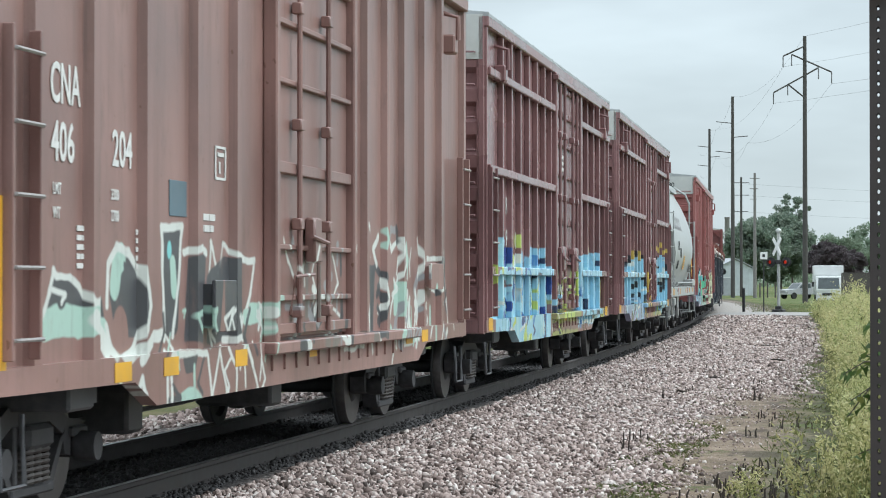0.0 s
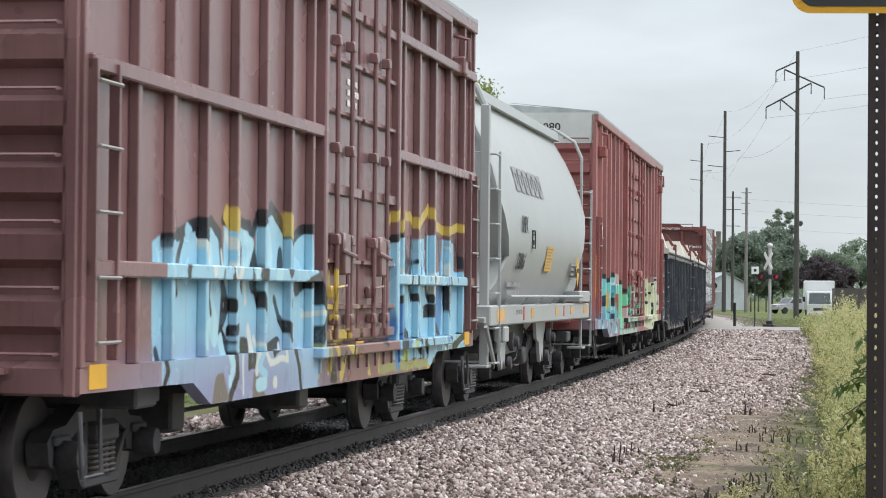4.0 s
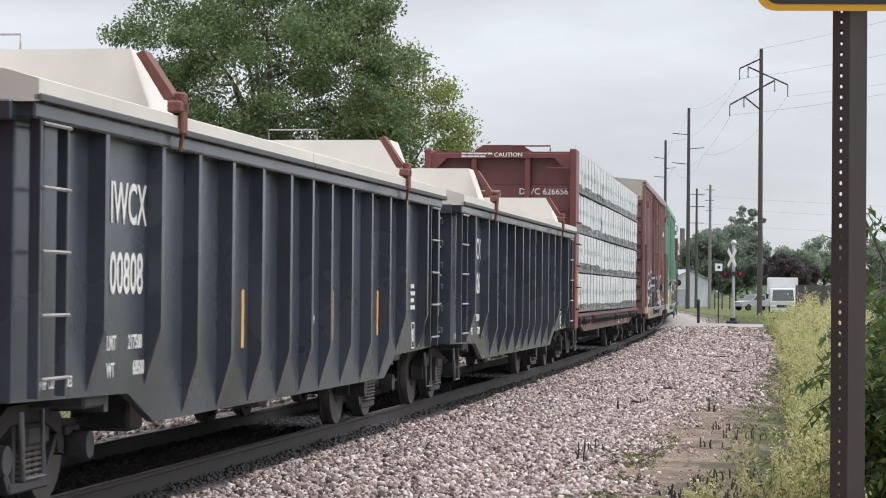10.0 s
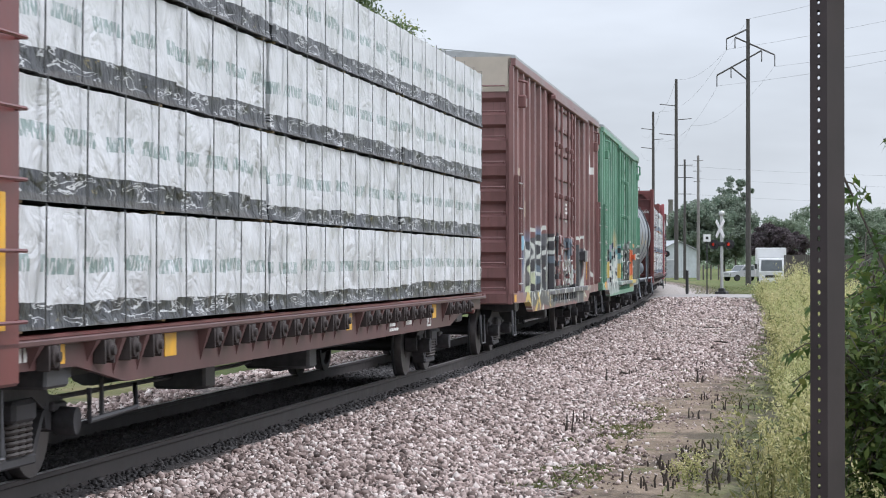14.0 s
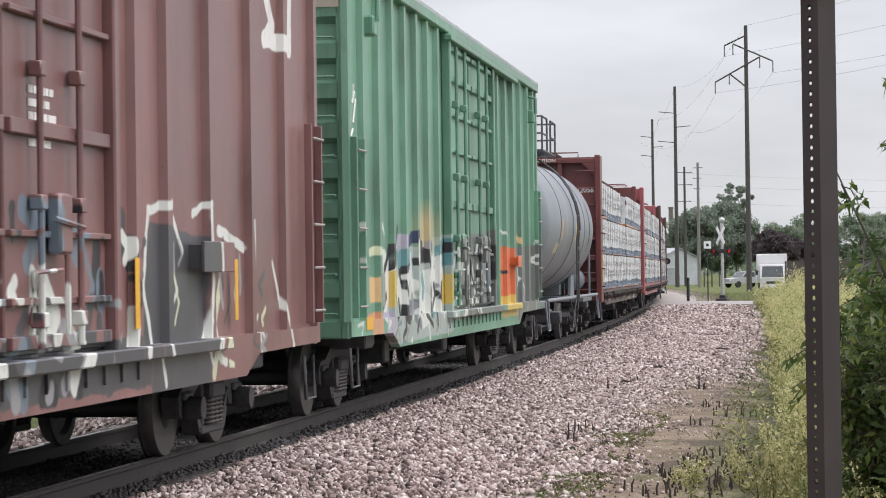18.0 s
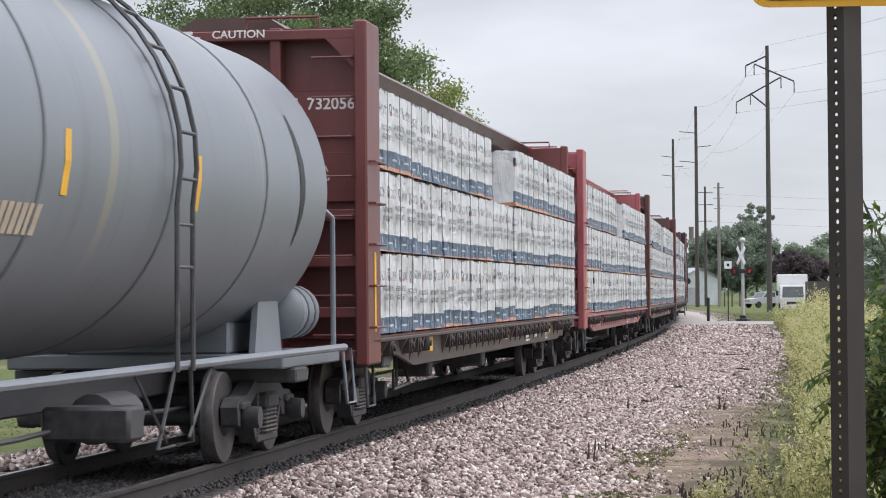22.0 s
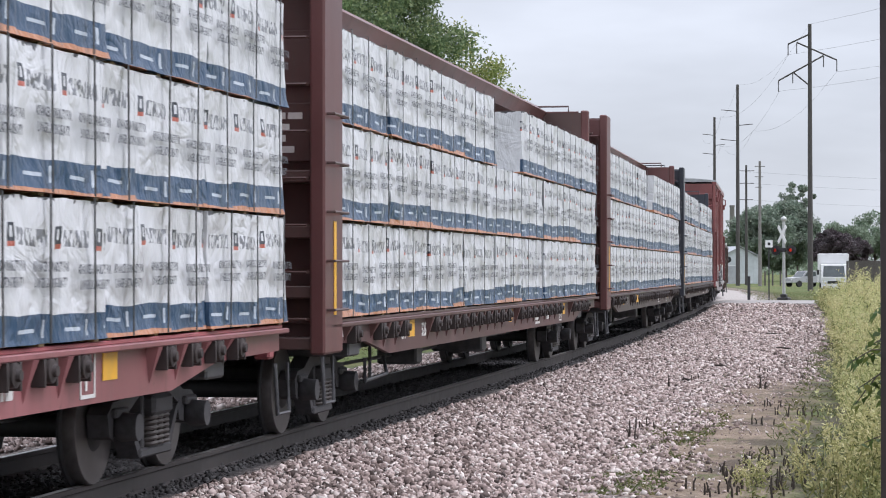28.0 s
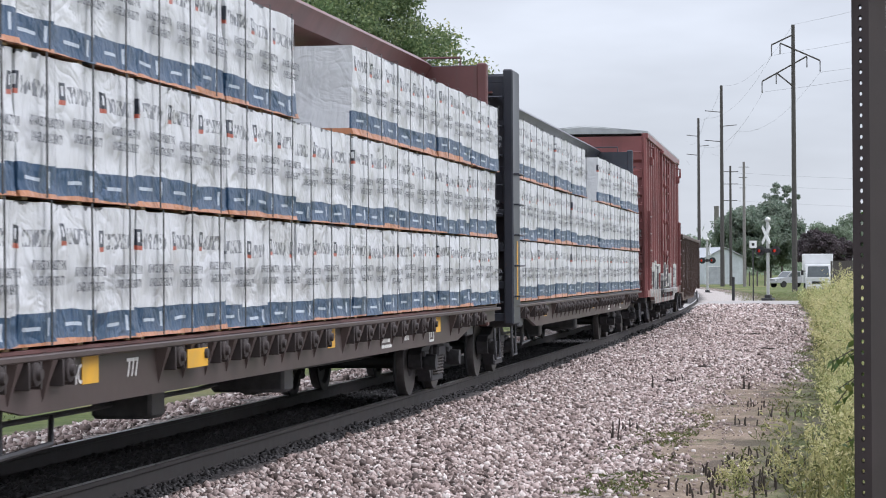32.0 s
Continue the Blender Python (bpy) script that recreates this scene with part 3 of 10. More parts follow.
def build_track():
    tr = thing("railway_track", "single railway track with worn steel rails on dark wooden ties", "railway track", kind="structure")
    stations = [s for s in range(-60, 20, 8)] + [19.41 + 6 * i for i in range(55)]
    for side in (-1, 1):
        prof = [(-0.070, -0.185), (0.070, -0.185), (0.070, -0.172), (0.012, -0.150), (0.012, -0.045), (0.036, -0.034), (0.037, -0.006), (0.028, 0.0), (-0.028, 0.0), (-0.037, -0.006), (-0.036, -0.034), (-0.012, -0.045), (-0.012, -0.150), (-0.070, -0.172)]
        n, b = len(prof), Build()
        v, f = [], []
        for s in stations:
            for o, z in prof:
                x, y, _ = track(s, side * 0.753 + o)
                v.append((x, y, z - 0.001))
        for i in range(len(stations) - 1):
            f += [(i * n + j, i * n + (j + 1) % n, (i + 1) * n + (j + 1) % n, (i + 1) * n + j) for j in range(n)]
        b.add(v, f)
        rail = part("rail", b, RAIL_SIDE, tr, "long welded steel rail with rusty sides", 40)
        v, f = [], []
        for s in stations:
            for o, z in ((-0.026, 0.0), (0.026, 0.0), (0.026, 0.002), (-0.026, 0.002)):
                x, y, _ = track(s, side * 0.753 + o)
                v.append((x, y, z))
        for i in range(len(stations) - 1):
            f += [(i * 4 + j, i * 4 + (j + 1) % 4, (i + 1) * 4 + (j + 1) % 4, (i + 1) * 4 + j) for j in range(4)]
        part("running_surface", Build().add(v, f), RAIL_TOP, rail, "rolled bright running surface")
    tie = Build().box(-0.115, 0.115, -1.29, 1.29, -0.36, -0.188, 0.012).mesh("tie", TIE_WOOD)
    plate = Build().box(-0.1, 0.1, -0.17, 0.17, -0.190, -0.180, 0.004)
    for o in (-0.11, 0.11):
        plate.box(-0.07, -0.04, o - 0.02, o + 0.02, -0.182, -0.150, 0.006).box(0.04, 0.07, o - 0.02, o + 0.02, -0.182, -0.150, 0.006)
    plate = plate.mesh("tie_plate", RAIL_SIDE)
    s = 2.0
    rng = random.Random(5)
    while s < 128:
        t = part("tie", tie, None, tr, at=at_track(s, rng.uniform(-0.05, 0.05), rng.uniform(-0.012, 0.004), rng.uniform(-1, 1)))
        if 8 < s < 70:
            for side in (-1, 1):
                part("tie_plate", plate, None, t, at=pose(0, -side * 0.753, 0))
        s += 0.51
    return tr


build_track()
# ---------------- parts that all cars share ----------------
def letters(text, height, x, z, parent, mat, y=-1.506, stretch=0.8, name="lettering", turned=None, label=""):
    """Painted characters on a car's side (or, turned, on its end)."""
    cu = bpy.data.curves.new(name, "FONT")
    cu.body, cu.size, cu.extrude, cu.resolution_u, cu.offset = text, height * 1.38, 0.0015, 3, height * 0.022
    tmp = bpy.data.objects.new(name, cu)
    me = bpy.data.meshes.new_from_object(tmp)
    bpy.data.objects.remove(tmp)
    me.materials.append(mat)
    m = pose(x, y, z, 90, 0, 0) if turned is None else pose(turned, x, z, 90, 0, -90)
    ob = part(name, me, None, parent, label or "stencilled characters")
    ob.matrix_basis = m @ Matrix.Diagonal((stretch, 1, 1, 1))
    return ob


def bars(rows, x, z, width, height, parent, mat, y=-1.506, seed=1, turned=None):
    """A block of small stencilling that cannot be read: broken bars."""
    rng = random.Random(seed)
    for i in range(rows):
        zz, u = z - i * height * 1.7, 0.0
        while u < width * rng.uniform(0.75, 1.0):
            w, b = rng.uniform(0.04, 0.16), Build()
            if turned is None:
                b.box(x + u, x + u + w, y - 0.0015, y + 0.0015, zz, zz + height)
            else:
                b.box(turned - 0.0015, turned + 0.0015, x - u - w, x - u, zz, zz + height)
            part("stencil_mark", b, mat, parent)
            u += w + height * 0.35


WHEEL_R = 0.42


def make_wheelset():
    b = Build()
    for side in (-1, 1):
        o = side * 0.753
        prof = [(0.09, -0.10), (0.16, -0.085), (0.20, -0.05), (0.33, -0.03), (0.36, -0.065), (0.415, -0.065), (0.42, -0.06), (0.425, 0.03), (0.45, 0.045), (0.45, 0.065), (0.40, 0.07), (0.36, 0.065), (0.33, 0.01), (0.20, 0.0), (0.15, 0.09), (0.09, 0.095)]
        b.lathe([(r, o - side * a) for r, a in prof], (0, 0, 0), "y", 28)
    b.tube([(0, -1.12, 0), (0, 1.12, 0)], 0.082, 12)
    wheel = b.mesh("wheelset", WHEEL, 35)
    rim = Build()
    for side in (-1, 1):
        o = side * 0.753
        rim.lathe([(0.362, o + side * 0.0665), (0.417, o + side * 0.0665), (0.423, o + side * 0.058), (0.427, o - side * 0.03), (0.421, o - side * 0.03), (0.362, o + side * 0.064)], (0, 0, 0), "y", 28)
    return wheel, rim.mesh("wheel_tread", TREAD, 35)


def make_truck():
    frames = []
    for side in (-1, 1):
        b = Build()
        y0, y1 = side * 0.93 - 0.07, side * 0.93 + 0.09
        # castings are split where the outline folds, so that every face stays flat
        b.extrude([(-1.12, 0.52), (-1.0, 0.60), (-0.72, 0.62), (-0.62, 0.50), (-0.79, 0.53), (-0.99, 0.53)], "y", y0, y1)
        b.extrude([(1.12, 0.52), (1.0, 0.60), (0.72, 0.62), (0.62, 0.50), (0.79, 0.53), (0.99, 0.53)][::-1], "y", y0, y1)
        b.extrude([(-1.12, 0.52), (-0.99, 0.53), (-1.0, 0.33), (-1.08, 0.36)], "y", y0, y1)
        b.extrude([(1.12, 0.52), (0.99, 0.53), (1.0, 0.33), (1.08, 0.36)][::-1], "y", y0, y1)
        b.extrude([(-0.79, 0.53), (-0.62, 0.50), (-0.66, 0.38), (-0.78, 0.36)], "y", y0, y1)
        b.extrude([(0.79, 0.53), (0.62, 0.50), (0.66, 0.38), (0.78, 0.36)][::-1], "y", y0, y1)
        b.extrude([(-0.74, 0.62), (-0.42, 0.75), (0.42, 0.75), (0.74, 0.62), (0.62, 0.52), (0.36, 0.62), (-0.36, 0.62), (-0.62, 0.52)], "y", y0, y1)
        b.extrude([(-0.66, 0.52), (-0.58, 0.50), (-0.32, 0.20), (-0.40, 0.16)], "y", y0, y1)
        b.extrude([(0.66, 0.52), (0.58, 0.50), (0.32, 0.20), (0.40, 0.16)][::-1], "y", y0, y1)
        b.box(-0.40, 0.40, y0 - 0.02, y1 + 0.02, 0.15, 0.225, 0.015)
        b.box(-0.32, -0.25, y0, y1, 0.22, 0.62, 0.01).box(0.25, 0.32, y0, y1, 0.22, 0.62, 0.01)
        frames.append(b.mesh("side_frame", TRUCK_STEEL))
    bol = Build().box(-0.24, 0.24, -1.08, 1.08, 0.46, 0.62, 0.03).box(-0.2, 0.2, -0.35, 0.35, 0.60, 0.70, 0.02)
    bol.box(-0.70, -0.60, -0.8, 0.8, 0.34, 0.46, 0.02).box(0.60, 0.70, -0.8, 0.8, 0.34, 0.46, 0.02)
    for side in (-1, 1):
        for sx in (-1, 1):
            bol.box(sx * 0.50 - 0.04, sx * 0.50 + 0.04, side * 0.753 - 0.05, side * 0.753 + 0.05, 0.28, 0.52, 0.02)
    coil = Build().tube([(0.068 * math.cos(a * 0.785), 0.068 * math.sin(a * 0.785), 0.225 + 0.235 * a / 48) for a in range(49)], 0.017, 5)
    return frames, bol.mesh("truck_bolster", TRUCK_STEEL), coil.mesh("coil_spring", SPRING, 60)


WHEELSET, WHEEL_TREAD = make_wheelset()
TRUCK_FRAME, BOLSTER, COILS = make_truck()
TURNING = []       # (wheelset, axle place in its truck, car's middle at the start)
MOVING = []        # (thing, car's middle at the start, car's length, place on the car)


def add_trucks(car, centres, s0):
    for cx in centres:
        t = part("truck_bolster", BOLSTER, None, car, "grimy cast steel truck", at=pose(cx, 0, 0))
        for fr in TRUCK_FRAME:
            part("side_frame", fr, None, t, "grimy cast steel side frame")
        for side in (-1, 1):
            for sx in (-0.14, 0.01, 0.16):
                part("coil_spring", COILS, None, t, "dusty coil spring", at=pose(sx, side * 0.99, 0))
        for ax in (-0.89, 0.89):
            w = part("wheelset", WHEELSET, None, t, "pair of steel wheels on an axle", at=pose(ax, 0, WHEEL_R))
            TURNING.append((w, ax, s0))
            for side in (0, 180):
                part("axle_cap", CAPS, None, t, at=pose(ax, 0, 0, 0, 0, side))


def joined(name, meshes):
    """Several meshes as one, each with its own material."""
    bm = bmesh.new()
    out = bpy.data.meshes.new(name)
    for i, me in enumerate(meshes):
        k = len(bm.faces)
        bm.from_mesh(me)
        bm.faces.ensure_lookup_table()
        for face in bm.faces[k:]:
            face.material_index = i
        out.materials.append(me.materials[0])
    bm.to_mesh(out)
    bm.free()
    return out


WHEELSET = joined("wheelset", [WHEELSET, WHEEL_TREAD])
CAPS = Build().lathe([(0.02, -1.17), (0.10, -1.165), (0.108, -1.03), (0.09, -1.0)], (0, 0, WHEEL_R), "y", 14).box(-0.15, 0.15, -1.04, -0.88, 0.49, 0.56, 0.015).mesh("axle_cap", TRUCK_STEEL, 35)


def underframe(car, L, z_top=0.95, mat=None, bearers=True):
    """Centre sill, cross members, brake gear and couplers."""
    b = Build().box(-L / 2 + 0.25, L / 2 - 0.25, -0.19, 0.19, 0.62, z_top, 0.02)
    for i in range(9 if bearers else 0):
        x = (i - 4) * (L - 4.5) / 8
        part("cross_bearer", Build().box(x - 0.05, x + 0.05, -1.4, 1.4, z_top - 0.22, z_top - 0.02), mat or STEEL_BLACK, car)
    for sx in (-1, 1):
        b.box(sx * (L / 2 - 2.0) - 0.25, sx * (L / 2 - 2.0) + 0.25, -1.4, 1.4, 0.72, z_top, 0.02)
    part("centre_sill", b, mat or STEEL_BLACK, car)
    g = Build()
    g.lathe([(0.05, -0.55), (0.20, -0.52), (0.20, 0.25), (0.12, 0.4)], (0.8, -0.75, 0.60), "x", 14)
    g.lathe([(0.05, -0.5), (0.24, -0.45), (0.24, 0.55), (0.05, 0.6)], (-1.4, 0.7, 0.58), "x", 14)
    g.box(-0.2, 0.2, -1.2, -0.5, 0.45, 0.72, 0.03).box(-3.4, -3.0, -0.9, -0.4, 0.40, 0.75, 0.03)
    g.tube([(-L / 2 + 2.4, -0.5, 0.50), (-1.0, -0.6, 0.52), (1.2, -0.5, 0.55), (L / 2 - 2.4, -0.4, 0.5)], 0.022, 6)
    g.tube([(-L / 2 + 0.5, 0.35, 0.60), (L / 2 - 0.5, 0.35, 0.60)], 0.025, 6)
    part("brake_rigging", g, STEEL_BLACK, car, smooth=40)
    for sx in (-1, 1):
        c = Build()
        e = sx * L / 2
        lo, hi = sorted((e - sx * 0.3, e + sx * 0.38))
        c.box(lo, hi, -0.09, 0.09, 0.76, 0.95, 0.02)
        lo, hi = sorted((e + sx * 0.30, e + sx * 0.58))
        c.box(lo, hi, -0.14, 0.05, 0.68, 1.02, 0.04)
        lo, hi = sorted((e - sx * 0.1, e + sx * 0.05))
        c.box(lo, hi, -0.3, 0.3, 0.62, 1.04, 0.02)
        c.tube([(e + sx * 0.15, 0.3, 0.72), (e + sx * 0.32, 0.28, 0.42), (e + sx * 0.5, 0.1, 0.38), (e + sx * 0.58, 0.05, 0.5)], 0.025, 6)
        part("coupler", c, TRUCK_STEEL, car, "rusty knuckle coupler with air hose")


def ladder(car, x0, x1, y, zs, mat, stiles=True, name="ladder", rung=None):
    """Rungs between two stiles on a side (y given)."""
    b = Build()
    s = -1 if y < 0 else 1
    if stiles:
        for x in (x0, x1):
            b.box(x - 0.02, x + 0.02, min(y, y + s * 0.075), max(y, y + s * 0.075), zs[0] - 0.12, zs[-1] + 0.14, 0.006)
    ob = part(name, b, mat, car, "steel side ladder") if stiles else None
    r = Build().tube([(x0, y, 0), (x0, y + s * 0.085, 0), (x1, y + s * 0.085, 0), (x1, y, 0)], 0.014, 6).mesh("rung", rung or RUNG, 50)
    for z in zs:
        part("rung", r, None, ob or car, at=pose(0, 0, z))


def end_ladder(car, x, sx, y0, y1, zs, mat):
    r = Build().tube([(x, y0, 0), (x + sx * 0.09, y0, 0), (x + sx * 0.09, y1, 0), (x, y1, 0)], 0.014, 6).mesh("end_rung", mat, 50)
    for z in zs:
        part("end_rung", r, None, car, at=pose(0, 0, z))


def step_iron(car, x, y, mat):
    b = Build().tube([(x - 0.2, y, 0.78), (x - 0.2, y - 0.02, 0.36), (x + 0.2, y - 0.02, 0.36), (x + 0.2, y, 0.78)], 0.018, 6)
    part("sill_step", b, STEEL_BLACK, car, smooth=50)


def new_car(name, label, s_near, s_far, group="cars of the freight train"):
    L = s_far - s_near
    car = thing(name, label, "freight car", group)
    s0 = (s_near + s_far) / 2
    MOVING.append((car, s0, L, Matrix.Identity(4)))
    return car, L, s0


# ---------------- box cars ----------------
def boxcar(name, label, s_near, s_far, paint, posts, doors, style="hat", end_band=None, eave=5.0, roof=None, rails=(), patches=(), post_w=0.2, boards=()):
    """posts, doors and patches are given in metres along the track at the start, like s_near."""
    car, L, s0 = new_car(name, label, s_near, s_far)
    h = L / 2
    loc = lambda s: s - s0
    roof = roof or GALV
    zf = 0.98
    # sides
    for side in (-1, 1):
        y0, y1 = sorted((side * 1.44, side * 1.50))
        part("side_wall", Build().box(-h, h, y0, y1, zf, eave - 0.02), paint, car)
        sill = [(-h, 0.90), (-h + 2.6, 0.88), (-h + 3.1, 0.70), (h - 3.1, 0.70), (h - 2.6, 0.88), (h, 0.90), (h, 1.06), (-h, 1.06)]
        y0, y1 = sorted((side * 1.46, side * 1.57))
        part("side_sill", Build().extrude(sill, "y", y0, y1), paint, car)
        y0, y1 = sorted((side * 1.46, side * 1.60))
        part("roof_rail", Build().box(-h, h, y0, y1, eave - 0.16, eave - 0.01, 0.015), paint, car)
        for p in [-h + 0.06] + [loc(q) + (0.13 if style == "hat" else 0.06) for q in posts] + [h - 0.06]:
            b = Build()
            if style == "hat":
                w = post_w
                b.extrude([(p - w / 2, side * 1.499), (p - w * 0.34, side * 1.565), (p + w * 0.34, side * 1.565), (p + w / 2, side * 1.499)][:: -side], "z", 1.06, eave - 0.16)
            else:
                b.box(p - 0.04, p + 0.04, min(side * 1.499, side * 1.575), max(side * 1.499, side * 1.575), 1.06, eave - 0.16, 0.008)
            part("side_post", b, paint, car)
        for z in rails:
            spans, lo = [], -h + 0.1
            for d0, d1 in ((min(loc(d[0]) for d in doors), max(loc(d[1]) for d in doors)),):
                spans = [(-h + 0.1, d0 - 0.1), (d1 + 0.1, h - 0.1)]
            for k, (a, c) in enumerate(spans):
                y0, y1 = sorted((side * 1.52, side * 1.612))
                part("belt_rail", Build().box(a, c, y0, y1, z - 0.055, z + 0.055, 0.012), paint, car)
    # doors with their beams, rods and gear
    d_lo, d_hi = min(loc(d[0]) for d in doors), max(loc(d[1]) for d in doors)
    for side in (-1, 1):
        for k, d in enumerate(doors):
            a, c = loc(d[0]), loc(d[1])
            y0, y1 = sorted((side * 1.495, side * 1.545))
            door = part("door", Build().box(a + 0.02, c - 0.02, y0, y1, 1.08, eave - 0.25, 0.012), paint, car, "plug door with lock rods")
            for z, hgt in ((1.16, 0.09), (1.42, 0.05), (1.85, 0.045), (2.52, 0.10), (3.25, 0.045), (3.75, 0.05), (4.25, 0.09), (eave - 0.34, 0.07)):
                y0, y1 = sorted((side * 1.54, side * 1.595))
                part("door_beam", Build().box(a + 0.03, c - 0.03, y0, y1, z - hgt / 2, z + hgt / 2, 0.008), paint, door)
            w = c - a
            for u in (0.24, 0.62):
                b = Build()
                b.tube([(a + u * w, side * 1.62, 1.12), (a + u * w, side * 1.62, eave - 0.3)], 0.024, 8)
                for z in (1.3, 2.05, 2.9, 3.9):
                    b.box(a + u * w - 0.06, a + u * w + 0.06, min(side * 1.56, side * 1.65), max(side * 1.56, side * 1.65), z - 0.05, z + 0.05, 0.01)
                part("lock_rod", b, paint, door, smooth=40)
            b = Build()
            g = a + 0.43 * w
            b.box(g - 0.13, g + 0.13, min(side * 1.56, side * 1.66), max(side * 1.56, side * 1.66), 1.72, 2.12, 0.02)
            b.tube([(g - 0.3, side * 1.67, 1.95), (g + 0.32, side * 1.67, 1.9)], 0.02, 6)
            b.tube([(g, side * 1.66, 1.2), (g, side * 1.66, 1.72)], 0.02, 6)
            b.tube([(a + 0.1 * w, side * 1.64, 1.28), (a + 0.1 * w, side * 1.68, 1.6), (a + 0.34 * w, side * 1.68, 1.62)], 0.016, 6)
            b.box(g - 0.42, g - 0.30, min(side * 1.55, side * 1.6), max(side * 1.55, side * 1.6), 1.5, 1.62, 0.01)
            part("door_gear", b, paint, door, "door crank and lock box", 40)
        for x in (d_lo - 0.05, d_hi + 0.05):
            part("door_post", Build().box(x - 0.06, x + 0.06, min(side * 1.5, side * 1.625), max(side * 1.5, side * 1.625), 1.0, eave - 0.14, 0.015), paint, car)
        b = Build()
        y0, y1 = sorted((side * 1.56, side * 1.665))
        b.box(d_lo - 0.3, min(h - 0.4, d_hi + 3.2), y0, y1, 0.96, 1.06, 0.012)
        for i in range(14):
            x = d_lo - 0.1 + i * 0.42
            if x < min(h - 0.5, d_hi + 3.1):
                b.box(x, x + 0.035, min(side * 1.56, side * 1.59), max(side * 1.56, side * 1.59), 0.82, 0.965)
        part("door_track", b, paint, car, "lower door track")
        part("door_track", Build().box(d_lo - 0.2, min(h - 0.4, d_hi + 3.0), y0, y1, eave - 0.27, eave - 0.19, 0.01), paint, car, "upper door track")
    # ends
    for sx in (-1, 1):
        e = sx * h
        prof = [(e - sx * 0.06, zf - 0.1)]
        n_rib = 8
        pitch = (eave - 0.62 - zf) / n_rib
        for i in range(n_rib):
            zz = zf - 0.1 + i * pitch
            prof += [(e - sx * 0.0, zz + 0.02), (e - sx * 0.0, zz + pitch * 0.42), (e - sx * 0.085, zz + pitch * 0.52), (e - sx * 0.085, zz + pitch * 0.92)]
        prof += [(e, eave - 0.68), (e, eave - 0.1), (e - sx * 0.14, eave - 0.1), (e - sx * 0.14, zf - 0.1)]
        b = Build()
        b.extrude(prof, "y", -1.47, 1.47)
        for y in (-1.5, 1.5):
            lo, hi = sorted((e - sx * 0.12, e + sx * 0.012))
            b.box(lo, hi, y - 0.04, y + 0.04, zf - 0.1, eave - 0.02, 0.012)
        part("end_wall", b, paint, car, "ribbed steel end")
        if end_band:
            lo, hi = sorted((e + sx * 0.004, e + sx * 0.012))
            part("end_band", Build().box(lo, hi, -1.52, 1.52, eave - 0.58, eave + 0.0), end_band, car, "pale painted band at the top of the end")
        end_ladder(car, e, sx, -1.42, -0.95, [1.15 + 0.42 * i for i in range(9)], paint)
        b = Build().box(*sorted((e, e + sx * 0.28)), -1.1, 1.1, 1.02, 1.06)
        b.tube([(e + sx * 0.1, 0.45, 2.0), (e + sx * 0.16, 0.45, 2.0)], 0.28, 14)
        part("end_platform", b, paint, car)
        step_iron(car, sx * (h - 0.35), -1.52, paint)
    # roof
    b = Build()
    v = [(x, y, z) for x in (-h, h) for y, z in ((-1.60, eave - 0.03), (-1.60, eave + 0.015), (0, eave + 0.15), (1.60, eave + 0.015), (1.60, eave - 0.03))]
    b.add(v, [(0, 1, 6, 5), (1, 2, 7, 6), (2, 3, 8, 7), (3, 4, 9, 8), (0, 5, 9, 4), (0, 4, 3, 2, 1), (5, 6, 7, 8, 9)])
    n = int(L / 1.1)
    for i in range(n + 1):
        x = -h + 0.05 + i * (L - 0.1) / n
        for s2 in (-1, 1):
            b.add([(x - 0.04, s2 * 1.596, eave - 0.0), (x + 0.04, s2 * 1.596, eave - 0.0), (x + 0.04, 0, eave + 0.18), (x - 0.04, 0, eave + 0.18), (x - 0.04, s2 * 1.596, eave + 0.028), (x + 0.04, s2 * 1.596, eave + 0.028)],
                  [(4, 5, 2, 3), (0, 1, 5, 4), (0, 4, 3), (1, 2, 5)])
    part("roof", b, roof, car, "weathered galvanised roof panels")
    for x0, x1 in ((-h + 0.12, -h + 0.58), (h - 0.58, h - 0.12)):
        ladder(car, x0, x1, -1.56, [1.22 + 0.42 * i for i in range(5)], paint)
    for sx in (-1, 1):
        b = Build()
        b.tube([(sx * (h - 1.2), -1.5, eave - 0.3), (sx * (h - 1.2), -1.68, eave - 0.35), (sx * (h - 1.2), -1.68, eave - 0.62)], 0.03, 6)
        b.box(sx * (h - 1.2) - 0.11, sx * (h - 1.2) + 0.11, -1.66, -1.5, eave - 0.78, eave - 0.56, 0.02)
        part("eave_bracket", b, paint, car)
    for s, z, w, hh, mat in patches:
        x = loc(s)
        yy = -1.5735 if z < 1.06 else -1.569 if hh > 0.5 else -1.5045
        part("reflector", Build().box(x - w / 2, x + w / 2, yy - 0.002, yy + 0.002, z - hh / 2, z + hh / 2), mat, car, "retroreflective strip")
    for a, c, z0, z1 in boards:
        board = part("placard_board", Build().box(loc(a), loc(c), -1.645, -1.615, z0, z1, 0.006), paint, car, "small board for route cards")
        for q in (loc(a) + 0.05, loc(c) - 0.1):
            part("board_bracket", Build().box(q, q + 0.05, -1.62, -1.49, z0 + 0.03, z1 - 0.03), paint, board)
    underframe(car, L, 0.98)
    add_trucks(car, (-h + 2.15, h - 2.15), s0)
    return car, L, s0
